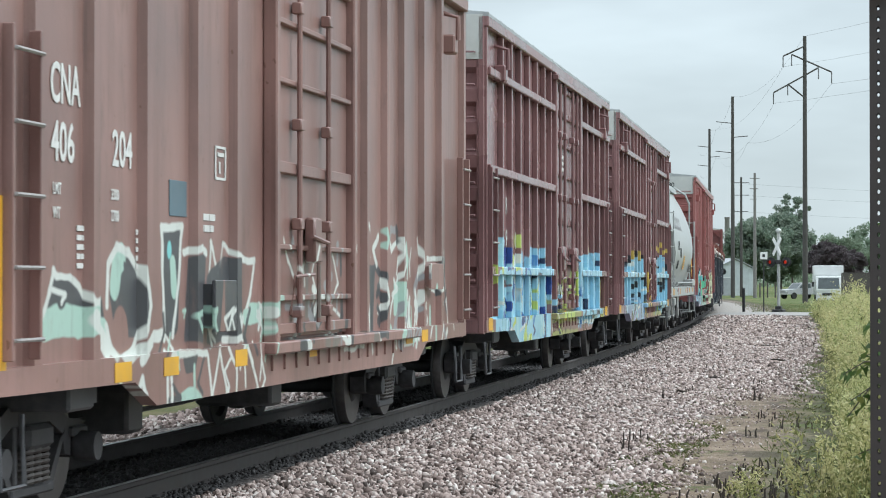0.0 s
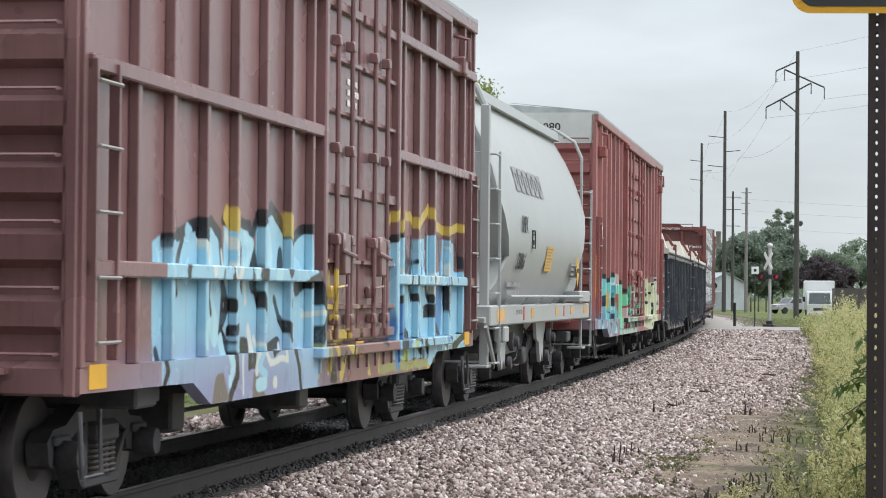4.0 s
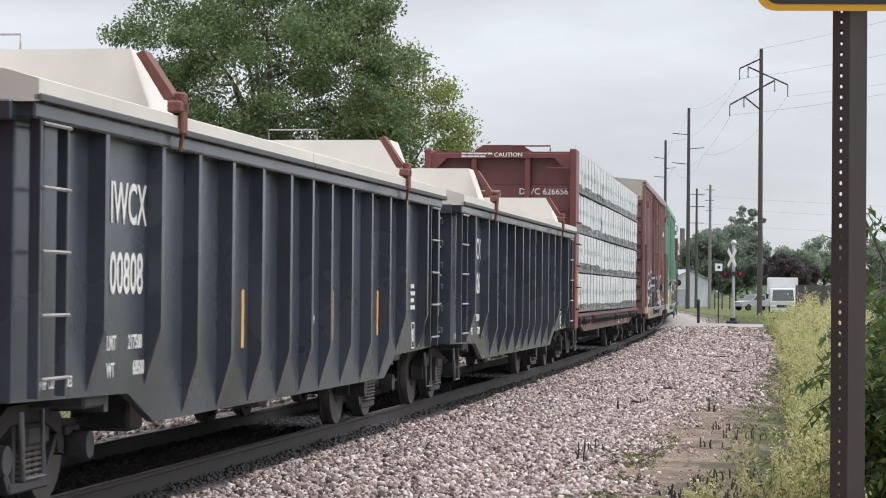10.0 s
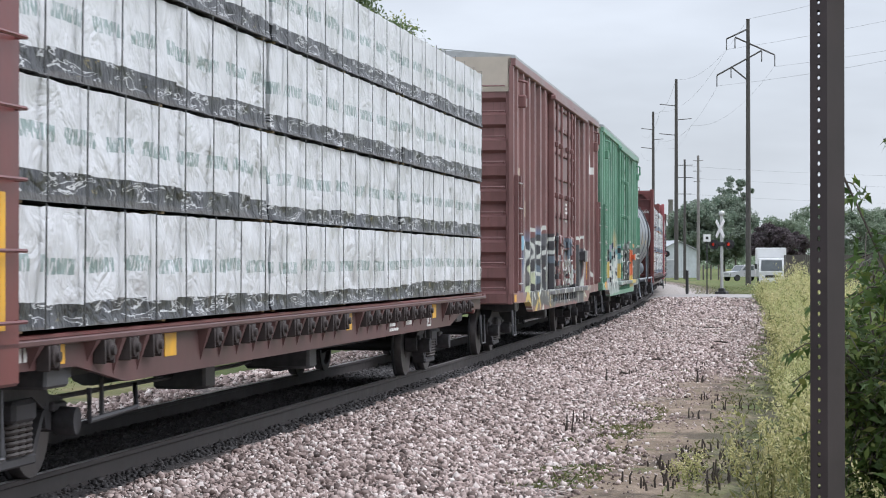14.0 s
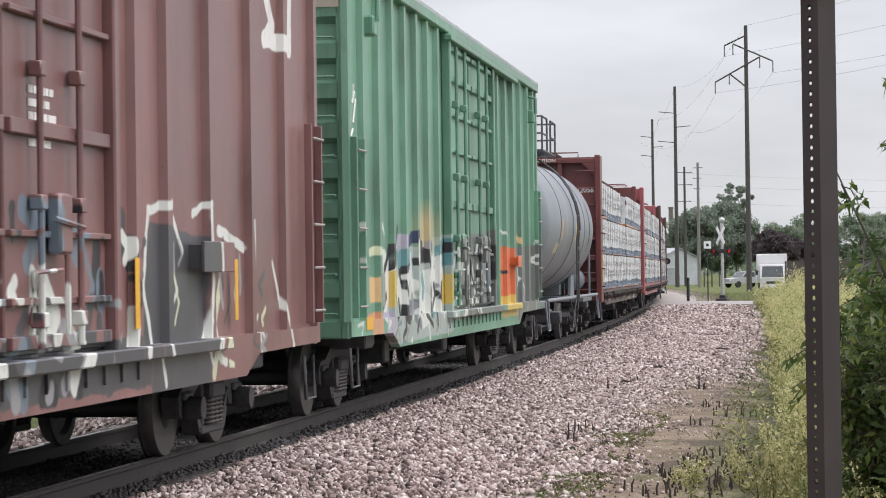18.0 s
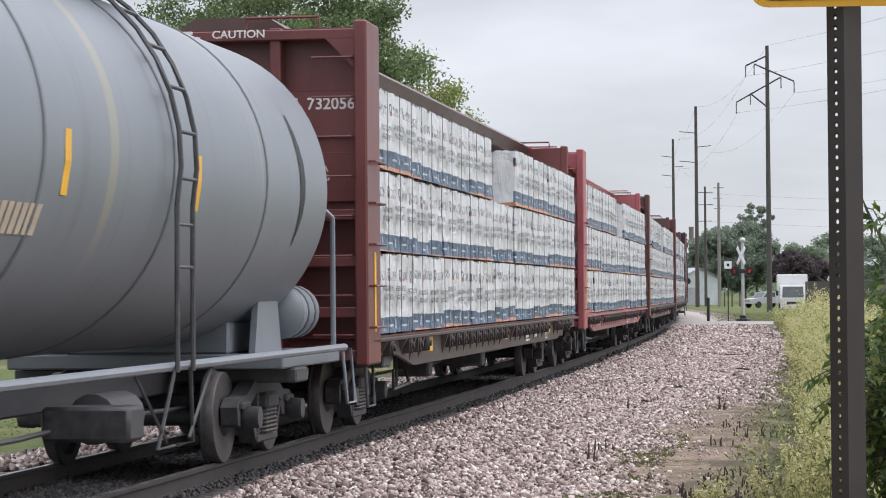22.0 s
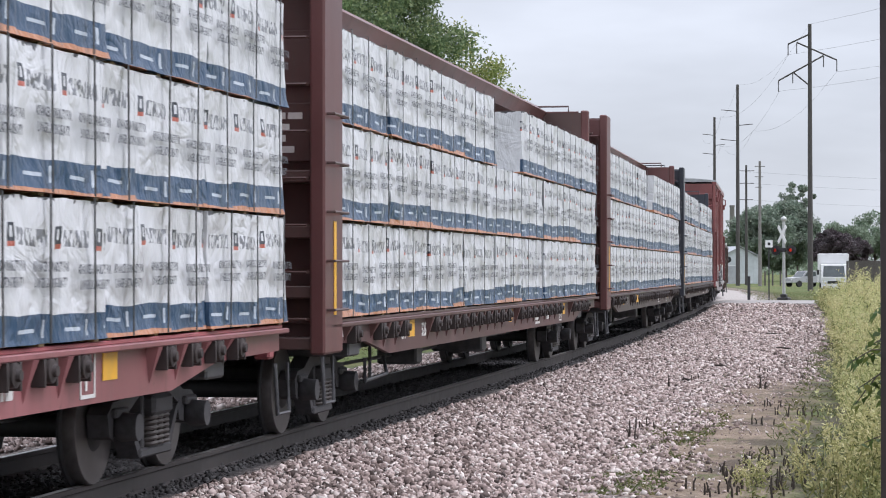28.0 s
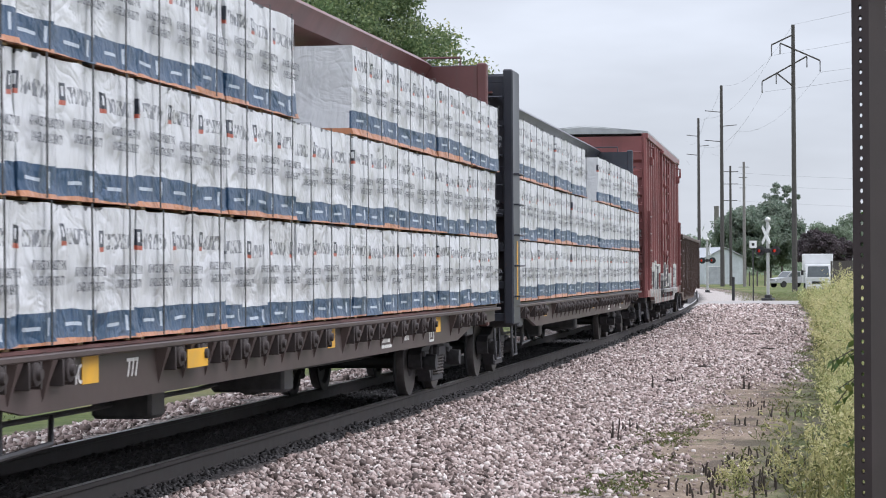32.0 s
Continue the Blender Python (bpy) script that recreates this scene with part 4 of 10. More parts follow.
# ---------------- covered hopper ----------------
def hopper_car(s_near, s_far):
    n = Nodes("pale_grey_hopper_paint", 0.38)
    streak = n.noise(1.0, 5, 0.6, n.scaled((5.0, 5.0, 0.25)))
    c = n.mix(n.noise(0.7, 3), (0.36, 0.375, 0.375), (0.43, 0.44, 0.435))
    c = n.mix(n.math("MULTIPLY", n.step(streak, 0.52, 0.8), 0.35), c, (0.30, 0.29, 0.27))
    c = n.mix(n.math("MULTIPLY", n.step(n.noise(6, 5, 0.7), 0.62, 0.72), 0.25), c, (0.25, 0.2, 0.16))
    n.bump(n.noise(1.2, 2), 0.25, 0.03)
    grey = n.done(c, 0.4)
    car, L, s0 = new_car("covered_hopper_car", "pale grey covered hopper car with rounded sides and a white sill", s_near, s_far)
    h = L / 2
    half = [(1.22, 1.40), (1.40, 1.68), (1.53, 2.09), (1.57, 2.35), (1.56, 2.65), (1.51, 2.98), (1.42, 3.32), (1.30, 3.64), (1.15, 3.95), (1.0, 4.2), (0.92, 4.36)]
    a, e = -h + 1.05, h - 0.55
    inset = lambda z: 0.0 if z > 2.98 else 1.18 * (2.98 - z) if z > 2.09 else 0.15 + 0.9 * (z - 1.40) / 0.69
    for side in (-1, 1):
        b = Build()
        m = len(half)
        xs = [a + (e - a) * i / 14 for i in range(15)]
        trim = lambda x, z: a + (x - a) * (e - a - 2 * inset(z)) / (e - a) + inset(z)     # the ends slope in below the end panels, then out again
        v = [(trim(x, z), side * y, z) for x in xs for y, z in half] + [(trim(x, z), side * (y - 0.05), z) for x in xs for y, z in half]
        o = len(xs) * m
        f = []
        for i in range(14):
            for j in range(m - 1):
                f += [(i * m + j, (i + 1) * m + j, (i + 1) * m + j + 1, i * m + j + 1), (o + i * m + j, o + i * m + j + 1, o + (i + 1) * m + j + 1, o + (i + 1) * m + j)]
        for j in range(m - 1):
            f += [(j, j + 1, o + j + 1, o + j), (14 * m + j, o + 14 * m + j, o + 14 * m + j + 1, 14 * m + j + 1)]
        for i in range(14):
            f += [(i * m, o + i * m, o + (i + 1) * m, (i + 1) * m)]
        part("side_sheet", b.add(v, f), grey, car, "rounded pale grey side sheet", 40)
        y0, y1 = sorted((side * 0.80, side * 0.99))
        part("roof_rail", Build().extrude([(side * 0.80, 4.36), (side * 1.02, 4.36), (side * 0.99, 4.52), (side * 0.80, 4.56)][::side], "x", a - 0.1, e + 0.1), grey, car)
        y0, y1 = sorted((side * 1.34, side * 1.56))
        part("side_sill", Build().box(-h + 0.15, h - 0.15, y0, y1, 1.12, 1.40, 0.02), grey, car, "deep pale side sill")
        b = Build().tube([(-h + 1.6, side * 1.62, 1.52), (h - 1.9, side * 1.62, 1.52)], 0.022, 8)
        for i in range(6):
            x = -h + 1.8 + i * (L - 4.0) / 5
            b.tube([(x, side * 1.62, 1.52), (x, side * 1.5, 1.38)], 0.016, 6)
        part("side_handrail", b, grey, car, smooth=40)
    part("roof", Build().extrude([(-0.82, 4.50), (-0.4, 4.58), (0.4, 4.58), (0.82, 4.50), (0.82, 4.44), (-0.82, 4.44)], "x", a - 0.05, e + 0.05), grey, car)
    for x, sx in ((a + 0.08, -1), (e - 0.08, 1)):
        wall = Build()
        top = [(-y, z) for y, z in half if z > 2.8] + [(y, z) for y, z in half[::-1] if z > 2.8]
        wall.extrude(top, "x", x - 0.03, x + 0.03)
        # slope sheet below the end panel
        for (x0, y0, z0), (x1, y1, z1) in (((x, 1.5, 2.98), (x - sx * 1.05, 1.52, 2.09)), ((x - sx * 1.05, 1.52, 2.09), (x - sx * 0.12, 1.22, 1.40))):
            t = sx * 0.04
            wall.add([(x0, -y0, z0), (x0, y0, z0), (x1, y1, z1), (x1, -y1, z1), (x0 - t, -y0, z0), (x0 - t, y0, z0), (x1 - t, y1, z1), (x1 - t, -y1, z1)],
                     [(0, 1, 2, 3), (4, 7, 6, 5), (0, 4, 5, 1), (3, 2, 6, 7)])
        part("end_sheet", wall, grey, car, "end panel and slope sheet")
    b = Build().box(-h, h, -1.5, 1.5, 1.16, 1.24, 0.01)
    part("end_platform", b, grey, car)
    for sx in (-1, 1):
        x = sx * (h - 0.42)
        w = 0.06 if sx < 0 else 0.025
        b = Build().box(x - w, x + w, -1.43 - w, -1.43 + w, 0.58, 4.1, 0.01)
        b.tube([(x, -1.43, 4.05), (x, -1.3, 4.35), (x, -0.9, 4.6)], 0.05 if sx < 0 else 0.03, 8)
        part("corner_post", b, grey, car)
        b = Build()
        for i in range(7):
            z = 0.62 + 0.47 * i
            b.tube([(x + 0.07, -1.46, z), (x + 0.07, -1.56, z), (x + 0.5, -1.56, z)], 0.016, 6)
            b.tube([(x, -1.4, z + 0.02), (x, -0.9, z + 0.02)], 0.016, 6)
        b.box(x + 0.48, x + 0.52, -1.58, -1.54, 0.58, 3.5, 0.006).box(x - 0.03, x + 0.03, -0.92, -0.87, 0.9, 4.0, 0.006)
        part("ladder", b, grey, car, "pale grey ladder", 40)
        b = Build().box(x - 0.2, x + 0.25, -1.5, -1.2, 0.56, 0.60, 0.01)
        part("sill_step", b, grey, car)
    # running board on the roof
    b = Build()
    for y in (-0.62, -0.40, -0.18):
        b.box(a - 0.4, e + 0.4, y - 0.02, y + 0.02, 4.66, 4.70)
    n_bar = int(L / 0.3)
    for i in range(n_bar):
        x = a - 0.3 + i * (e - a + 0.6) / n_bar
        b.box(x, x + 0.025, -0.66, -0.14, 4.67, 4.70)
    for i in range(10):
        x = a + i * (e - a) / 9
        b.add([(x - 0.03, -0.66, 4.69), (x + 0.03, -0.66, 4.69), (x + 0.03, -0.95, 4.4), (x - 0.03, -0.95, 4.4), (x - 0.03, -0.5, 4.5), (x + 0.03, -0.5, 4.5)], [(0, 1, 2, 3), (0, 3, 4), (1, 5, 2)])
    part("running_board", b, GALV, car, "galvanised grating walkway")
    b = Build()
    for i in range(6):
        x = a + 0.9 + i * (e - a - 1.8) / 5
        b.lathe([(0.4, 4.56), (0.4, 4.66), (0.36, 4.70), (0.1, 4.72)], (x, 0.35, 0), "z", 18)
    part("hatches", b, grey, car, smooth=40)
    # outlets
    for cx in (-2.0, 1.9):
        b = Build()
        b.add([(cx - 1.7, -1.15, 1.42), (cx + 1.7, -1.15, 1.42), (cx + 1.7, 1.15, 1.42), (cx - 1.7, 1.15, 1.42), (cx - 0.42, -0.55, 0.52), (cx + 0.42, -0.55, 0.52), (cx + 0.42, 0.55, 0.52), (cx - 0.42, 0.55, 0.52)],
              [(0, 1, 5, 4), (1, 2, 6, 5), (2, 3, 7, 6), (3, 0, 4, 7), (4, 5, 6, 7)])
        ch = part("outlet_chute", b, grey, car)
        b = Build().box(cx - 0.5, cx + 0.5, -0.62, 0.62, 0.40, 0.52, 0.015).box(cx - 0.06, cx + 0.06, -1.0, -0.6, 0.42, 0.5, 0.01)
        b.lathe([(0.04, -0.96), (0.13, -0.95), (0.13, -0.88), (0.04, -0.86)], (cx + 0.2, 0, 0.62), "y", 12)
        b.tube([(cx + 0.2, -0.92, 0.62), (cx + 0.32, -0.94, 0.85), (cx + 0.2, -0.9, 0.98)], 0.018, 6)
        part("outlet_gate", b, TRUCK_STEEL, ch, "rusty sliding gate and crank", 40)
    b = Build()
    for x in (-3.7, 0.75):
        plate = part("chute_plate", Build().extrude([(x - 0.55, 1.14), (x + 0.75, 1.14), (x + 0.62, 0.86), (x + 0.45, 0.80), (x + 0.40, 0.46), (x + 0.22, 0.60), (x + 0.12, 0.45), (x + 0.02, 0.50), (x - 0.12, 0.78), (x - 0.42, 0.84)][::-1], "y", -1.34, -1.29), grey, car, "pale jagged plate beside an outlet")
        b = Build().lathe([(0.03, -1.52), (0.07, -1.51), (0.075, -1.45), (0.14, -1.44), (0.145, -1.38), (0.05, -1.34)], (x + 0.62, 0, 0.86), "y", 14)
        b.tube([(x + 0.68, -1.46, 0.92), (x + 0.82, -1.47, 0.78), (x + 0.7, -1.46, 0.62), (x + 0.55, -1.44, 0.58)], 0.012, 6)
        b.lathe([(0.02, -1.44), (0.09, -1.43), (0.10, -1.38), (0.04, -1.34)], (x + 0.45, 0, 0.55), "y", 12)
        part("gate_crank", b, TRUCK_STEEL, plate, "rusty gate crank", 40)
    # added black block that gives the chute recess its shade
    part("outlet_tray", Build().extrude([(-2.6, 1.12), (0.6, 1.12), (0.35, 0.66), (-2.3, 0.62)][::-1], "y", -1.1, 1.1), STEEL_BLACK, car, "black block standing in for the shaded chute recess between the plates")
    part("brake_step", Build().tube([(-h + 0.0, -1.52, 1.12), (-h + 0.62, -1.54, 0.62)], 0.03, 6), grey, car)
    part("valve_cover", Build().box(-h + 1.5, -h + 1.95, -1.56, -1.40, 0.88, 1.10, 0.02), grey, car)
    part("centre_sill", Build().box(-h + 0.2, h - 0.2, -0.2, 0.2, 0.72, 1.18, 0.02), grey, car)
    underframe(car, L, 0.9, STEEL_BLACK, False)
    add_trucks(car, (-h + 1.95, h - 1.95), s0)
    lo = lambda s: s - s0
    # block letters of the maker's name as plain shapes, then the marks
    w = 0.42
    zlo, zhi = 3.06, 3.42
    for i in range(6):
        b = Build()
        x = -3.28 + i * (w + 0.13)
        q = lambda z: -(1.51 - (z - 2.98) * 0.27) - 0.014
        for x0, x1, z0, z1 in ((x, x + 0.12, zlo, zhi), (x + w - 0.12, x + w, zlo, zhi), (x + 0.12, x + w - 0.12, zhi - 0.10, zhi), (x + 0.12, x + w - 0.12, zlo, zlo + 0.10)):
            b.add([(x0, q(z0), z0), (x1, q(z0), z0), (x1, q(z1), z1), (x0, q(z1), z1)], [(0, 1, 2, 3)])
        part("maker_mark", b, GREY_MARK, car, "large grey block shape on the upper side")
    for text, x, z, hh in (("UNPX", -3.3, 2.46, 0.25), ("320066", -3.55, 1.92, 0.25)):
        o = letters(text, hh, x, z, car, BLACK_MARK, y=-1.58, stretch=0.72, label="black stencilled car mark")
        if z < 2.1:
            o.matrix_basis = pose(x, -1.512, z, 104, 0, 0) @ Matrix.Diagonal((0.86, 1, 1, 1))
    panel_y = lambda zz, k: -(1.57 - max(0, 2.35 - zz) * 0.16) - 0.012 - k
    panel = part("warning_panel", Build().add([(-0.2, panel_y(q, 0), q) for q in (1.92, 2.31)] + [(0.65, panel_y(q, 0), q) for q in (2.31, 1.92)], [(0, 3, 2, 1)]), YELLOW, car, "yellow notice with rows of small print")
    for i in range(7):
        zz = 2.26 - i * 0.05
        part("print_line", Build().add([(-0.1, panel_y(zz, 0.004), zz), (0.55 - 0.09 * (i % 3), panel_y(zz, 0.004), zz), (0.55 - 0.09 * (i % 3), panel_y(zz + 0.02, 0.004), zz + 0.02), (-0.1, panel_y(zz + 0.02, 0.004), zz + 0.02)], [(0, 1, 2, 3)]), GREY_MARK, panel)
    b = Build()
    for x0, x1, z0, z1 in ((-2.1, -1.75, 2.24, 2.26), (-2.1, -1.75, 2.50, 2.52), (-2.1, -2.07, 2.24, 2.52), (-1.78, -1.75, 2.24, 2.52), (-2.0, -1.87, 2.30, 2.37), (-2.02, -1.85, 2.44, 2.46)):
        b.box(x0, x1, -1.586, -1.572, z0, z1)
    part("stencil_box", b, BLACK_MARK, car)
    bars(4, 3.3, 2.05, 0.55, 0.05, car, GREY_MARK, -1.545, 14)
    dia = part("hazard_diamond", Build().extrude([(3.95, 1.68), (4.15, 1.97), (3.95, 2.26), (3.75, 1.97)], "y", -1.60, -1.592), YELLOW, car, "yellow diamond plate")
    part("diamond_line", Build().box(3.80, 4.10, -1.604, -1.601, 1.93, 2.01), BLACK_MARK, dia)
    part("diamond_bracket", Build().box(3.92, 3.98, -1.592, -1.45, 1.85, 2.05), grey, dia)
    for x, z, ww, hh, mat in ((-h + 1.1, 1.26, 0.75, 0.17, YELLOW_PALE), (-1.9, 1.27, 0.35, 0.15, YELLOW_PALE), (1.2, 1.28, 0.35, 0.13, YELLOW_PALE), (3.4, 1.29, 0.4, 0.13, YELLOW_PALE), (h - 0.9, 1.29, 0.6, 0.13, YELLOW_PALE), (-2.9, 1.27, 0.12, 0.2, RED_MARK), (2.2, 1.28, 0.12, 0.17, RED_MARK)):
        part("reflector", Build().box(x - ww / 2, x + ww / 2, -1.566, -1.5605, z - hh / 2, z + hh / 2), mat, car)
    bars(1, -3.75, 1.26, 0.7, 0.07, car, GREY_MARK, -1.563, 3)
    bars(2, -3.9, 1.66, 1.4, 0.07, car, GREY_MARK, -1.44, 4)
    b = Build().box(h - 2.3, h - 0.6, -1.62, -1.2, 1.42, 1.62, 0.02)
    part("valve_box", b, grey, car)


# ---------------- gondolas with lids ----------------
LID = plain("off_white_fibreglass", (0.66, 0.62, 0.56), 0.45, 0.0, 0.08, 1.5, 0.1)
CLAMP = plain("rusty_red_clamp", (0.16, 0.05, 0.035), 0.6, 0.1, 0.4, 9)
GON_PAINT = car_paint("black_gondola_paint", (0.048, 0.056, 0.075), 0.22, 0.38, rust=(0.06, 0.05, 0.045))
BROWN_PAINT = car_paint("brown_gondola_paint", (0.075, 0.045, 0.035), 0.5, 0.6)


def gondola_car(s_near, s_far, number="", load=(), lids=True, paint=None, label="black steel gondola car with off-white lids"):
    paint = paint or GON_PAINT
    car, L, s0 = new_car("gondola_car", label, s_near, s_far)
    h = L / 2
    for side in (-1, 1):
        y0, y1 = sorted((side * 1.42, side * 1.48))
        wall = [(-h, 0.84), (-h + 2.5, 0.80), (-h + 3.2, 0.56), (h - 3.2, 0.56), (h - 2.5, 0.80), (h, 0.84), (h, 2.66), (-h, 2.66)]
        part("side_wall", Build().extrude(wall, "y", y0, y1), paint, car)
        y0, y1 = sorted((side * 1.40, side * 1.62))
        part("top_chord", Build().box(-h, h, y0, y1, 2.60, 2.71, 0.015), paint, car)
        for x in [q * h / 7.95 for q in (-6.36, -4.95, -3.9, -2.82, -1.75, -0.64, 0.3, 1.2, 2.25, 3.33, 4.43, 5.5, 7.0)] + [h - 0.1]:
            low = 0.58 if abs(x) < h - 3.1 else 0.84
            b = Build()
            s2 = side
            b.add([(x - 0.05, s2 * 1.478, low), (x + 0.05, s2 * 1.478, low), (x + 0.045, s2 * 1.60, low + 0.42), (x - 0.045, s2 * 1.60, low + 0.42), (x - 0.045, s2 * 1.60, 2.6), (x + 0.045, s2 * 1.60, 2.6), (x + 0.05, s2 * 1.478, 2.6), (x - 0.05, s2 * 1.478, 2.6)],
                  [(0, 1, 2, 3), (3, 2, 5, 4), (0, 3, 4, 7), (1, 6, 5, 2), (4, 5, 6, 7), (0, 7, 6, 1)])
            part("side_post", b, paint, car)
    for sx in (-1, 1):
        e = sx * h
        b = Build().box(*sorted((e - sx * 0.06, e)), -1.42, 1.42, 0.84, 2.66)
        for i in range(6):
            z = 0.98 + i * 0.29
            part("end_rib", Build().box(*sorted((e, e + sx * 0.07)), -1.38, 1.38, z, z + 0.09, 0.012), paint, car)
        b.box(*sorted((e - sx * 0.02, e + sx * 0.1)), -1.5, 1.5, 2.58, 2.71, 0.012)
        part("end_wall", b, paint, car, "ribbed end wall")
        end_ladder(car, e, sx, -1.35, -0.9, [1.0 + 0.38 * i for i in range(5)], RUNG)
        step_iron(car, sx * (h - 0.35), -1.5, paint)
    part("floor", Build().box(-h + 0.1, h - 0.1, -1.42, 1.42, 0.86, 0.94), paint, car)
    ladder(car, -h + 0.18, -h + 0.72, -1.53, [0.98 + 0.4 * i for i in range(5)], paint)
    ladder(car, h - 0.72, h - 0.18, -1.53, [0.98 + 0.4 * i for i in range(5)], paint)
    if lids:
        prof = [(-1.66, 2.70), (-1.66, 2.84), (-1.45, 2.90), (-0.8, 2.98), (0.8, 2.98), (1.45, 2.90), (1.66, 2.84), (1.66, 2.70)]
        for x0, x1 in ((-h - 0.05, -h + L / 2 - 0.01), (-h + L / 2 + 0.01, h + 0.05)):
            lid = part("lid", Build().extrude(prof, "x", x0, x1), LID, car, "off-white fibreglass lid")
            part("lid_rim", Build().box(x0, x1, -1.675, -1.62, 2.70, 2.75, 0.008), STEEL_BLACK, lid)
        for hx in (-h + 3.2, h - 1.75):
            b = Build()
            b.add([(hx, -1.42, 2.86), (hx + 0.7, -1.42, 2.86), (hx + 0.7, 1.42, 2.86), (hx, 1.42, 2.86), (hx + 0.06, -1.25, 3.36), (hx + 0.6, -1.25, 3.36), (hx + 0.6, 1.25, 3.36), (hx + 0.06, 1.25, 3.36)],
                  [(0, 1, 5, 4), (1, 2, 6, 5), (2, 3, 7, 6), (3, 0, 4, 7), (4, 5, 6, 7), (0, 3, 2, 1)])
            hump = part("lid_hump", b, LID, car, "raised off-white end of a lid")
            part("lift_loop", Build().tube([(hx + 0.3, -0.3, 3.35), (hx + 0.3, -0.3, 3.50), (hx + 0.3, 0.3, 3.50), (hx + 0.3, 0.3, 3.35)], 0.010, 6), RUNG, hump)
        for hx in (-h + 3.05, h - 3.0):
            b = Build()
            b.add([(hx - 0.02, -1.36, 3.30), (hx + 0.18, -1.36, 3.30), (hx + 0.24, -1.56, 2.96), (hx + 0.04, -1.56, 2.96), (hx - 0.02, -1.42, 3.32), (hx + 0.18, -1.42, 3.32), (hx + 0.24, -1.64, 2.98), (hx + 0.04, -1.64, 2.98)],
                  [(0, 1, 2, 3), (4, 7, 6, 5), (0, 4, 5, 1), (1, 5, 6, 2), (2, 6, 7, 3), (3, 7, 4, 0)])
            b.box(hx + 0.08, hx + 0.22, -1.70, -1.62, 2.70, 3.02, 0.015).box(hx - 0.02, hx + 0.26, -1.70, -1.6, 2.86, 2.95, 0.015)
            b.tube([(hx + 0.15, -1.68, 2.75), (hx + 0.15, -1.66, 2.58)], 0.016, 6)
            part("lid_clamp", b, CLAMP, car, "rusty red lid clamp")
    if number:
        letters("IWCX", 0.30, -h + 2.02, 2.02, car, WHITE_MARK, -1.485, 0.8, label="white car mark")
        letters(number, 0.30, -h + 2.02, 1.52, car, WHITE_MARK, -1.485, 0.8, label="white car number")
        for text, x, z in (("LMT", -h + 1.98, 1.12), (load[0], -h + 2.5, 1.12), ("WT", -h + 1.98, 0.93), (load[1], -h + 2.62, 0.93), ("2 INCH HF COMP SHOES", -h + 0.3, 0.90)):
            letters(text, 0.105 if len(text) < 9 else 0.075, x, z, car, WHITE_MARK, -1.483, 0.8, label="small white stencil")
        bars(4, h - 1.5, 1.58, 0.25, 0.05, car, WHITE_MARK, -1.483, 6)
        b = Build().add([(0.75, -1.484, 1.46), (0.93, -1.484, 1.28), (0.75, -1.484, 1.06), (0.57, -1.484, 1.28)], [(0, 1, 2, 3)])
        placard = part("placard", b, WHITE_MARK, car, "white diamond mark with dark lines")
        for zz, ww in ((1.37, 0.05), (1.33, 0.08), (1.28, 0.11), (1.19, 0.07)):
            part("placard_line", Build().box(0.75 - ww, 0.75 + ww, -1.488, -1.485, zz - 0.012, zz + 0.012), BLACK_MARK, placard)
        b = Build()
        for x0, z0 in ((-h + 3.05, 1.92), (h - 1.45, 0.85)):
            b = Build()
            b.box(x0, x0 + 0.22, -1.487, -1.483, z0, z0 + 0.02).box(x0, x0 + 0.22, -1.487, -1.483, z0 + 0.3, z0 + 0.32).box(x0, x0 + 0.02, -1.487, -1.483, z0, z0 + 0.32).box(x0 + 0.2, x0 + 0.22, -1.487, -1.483, z0, z0 + 0.32).box(x0 + 0.08, x0 + 0.15, -1.487, -1.483, z0 + 0.08, z0 + 0.24)
            part("stencil_box", b, WHITE_MARK, car)
        for x in (-h + 5.9, 1.77, 4.24, h - 0.75):
            part("reflector", Build().box(x - 0.045, x + 0.045, -1.486, -1.482, 1.05, 1.55), YELLOW_PALE, car)
    underframe(car, L, 0.9)
    add_trucks(car, (-h + 1.75, h - 1.75), s0)


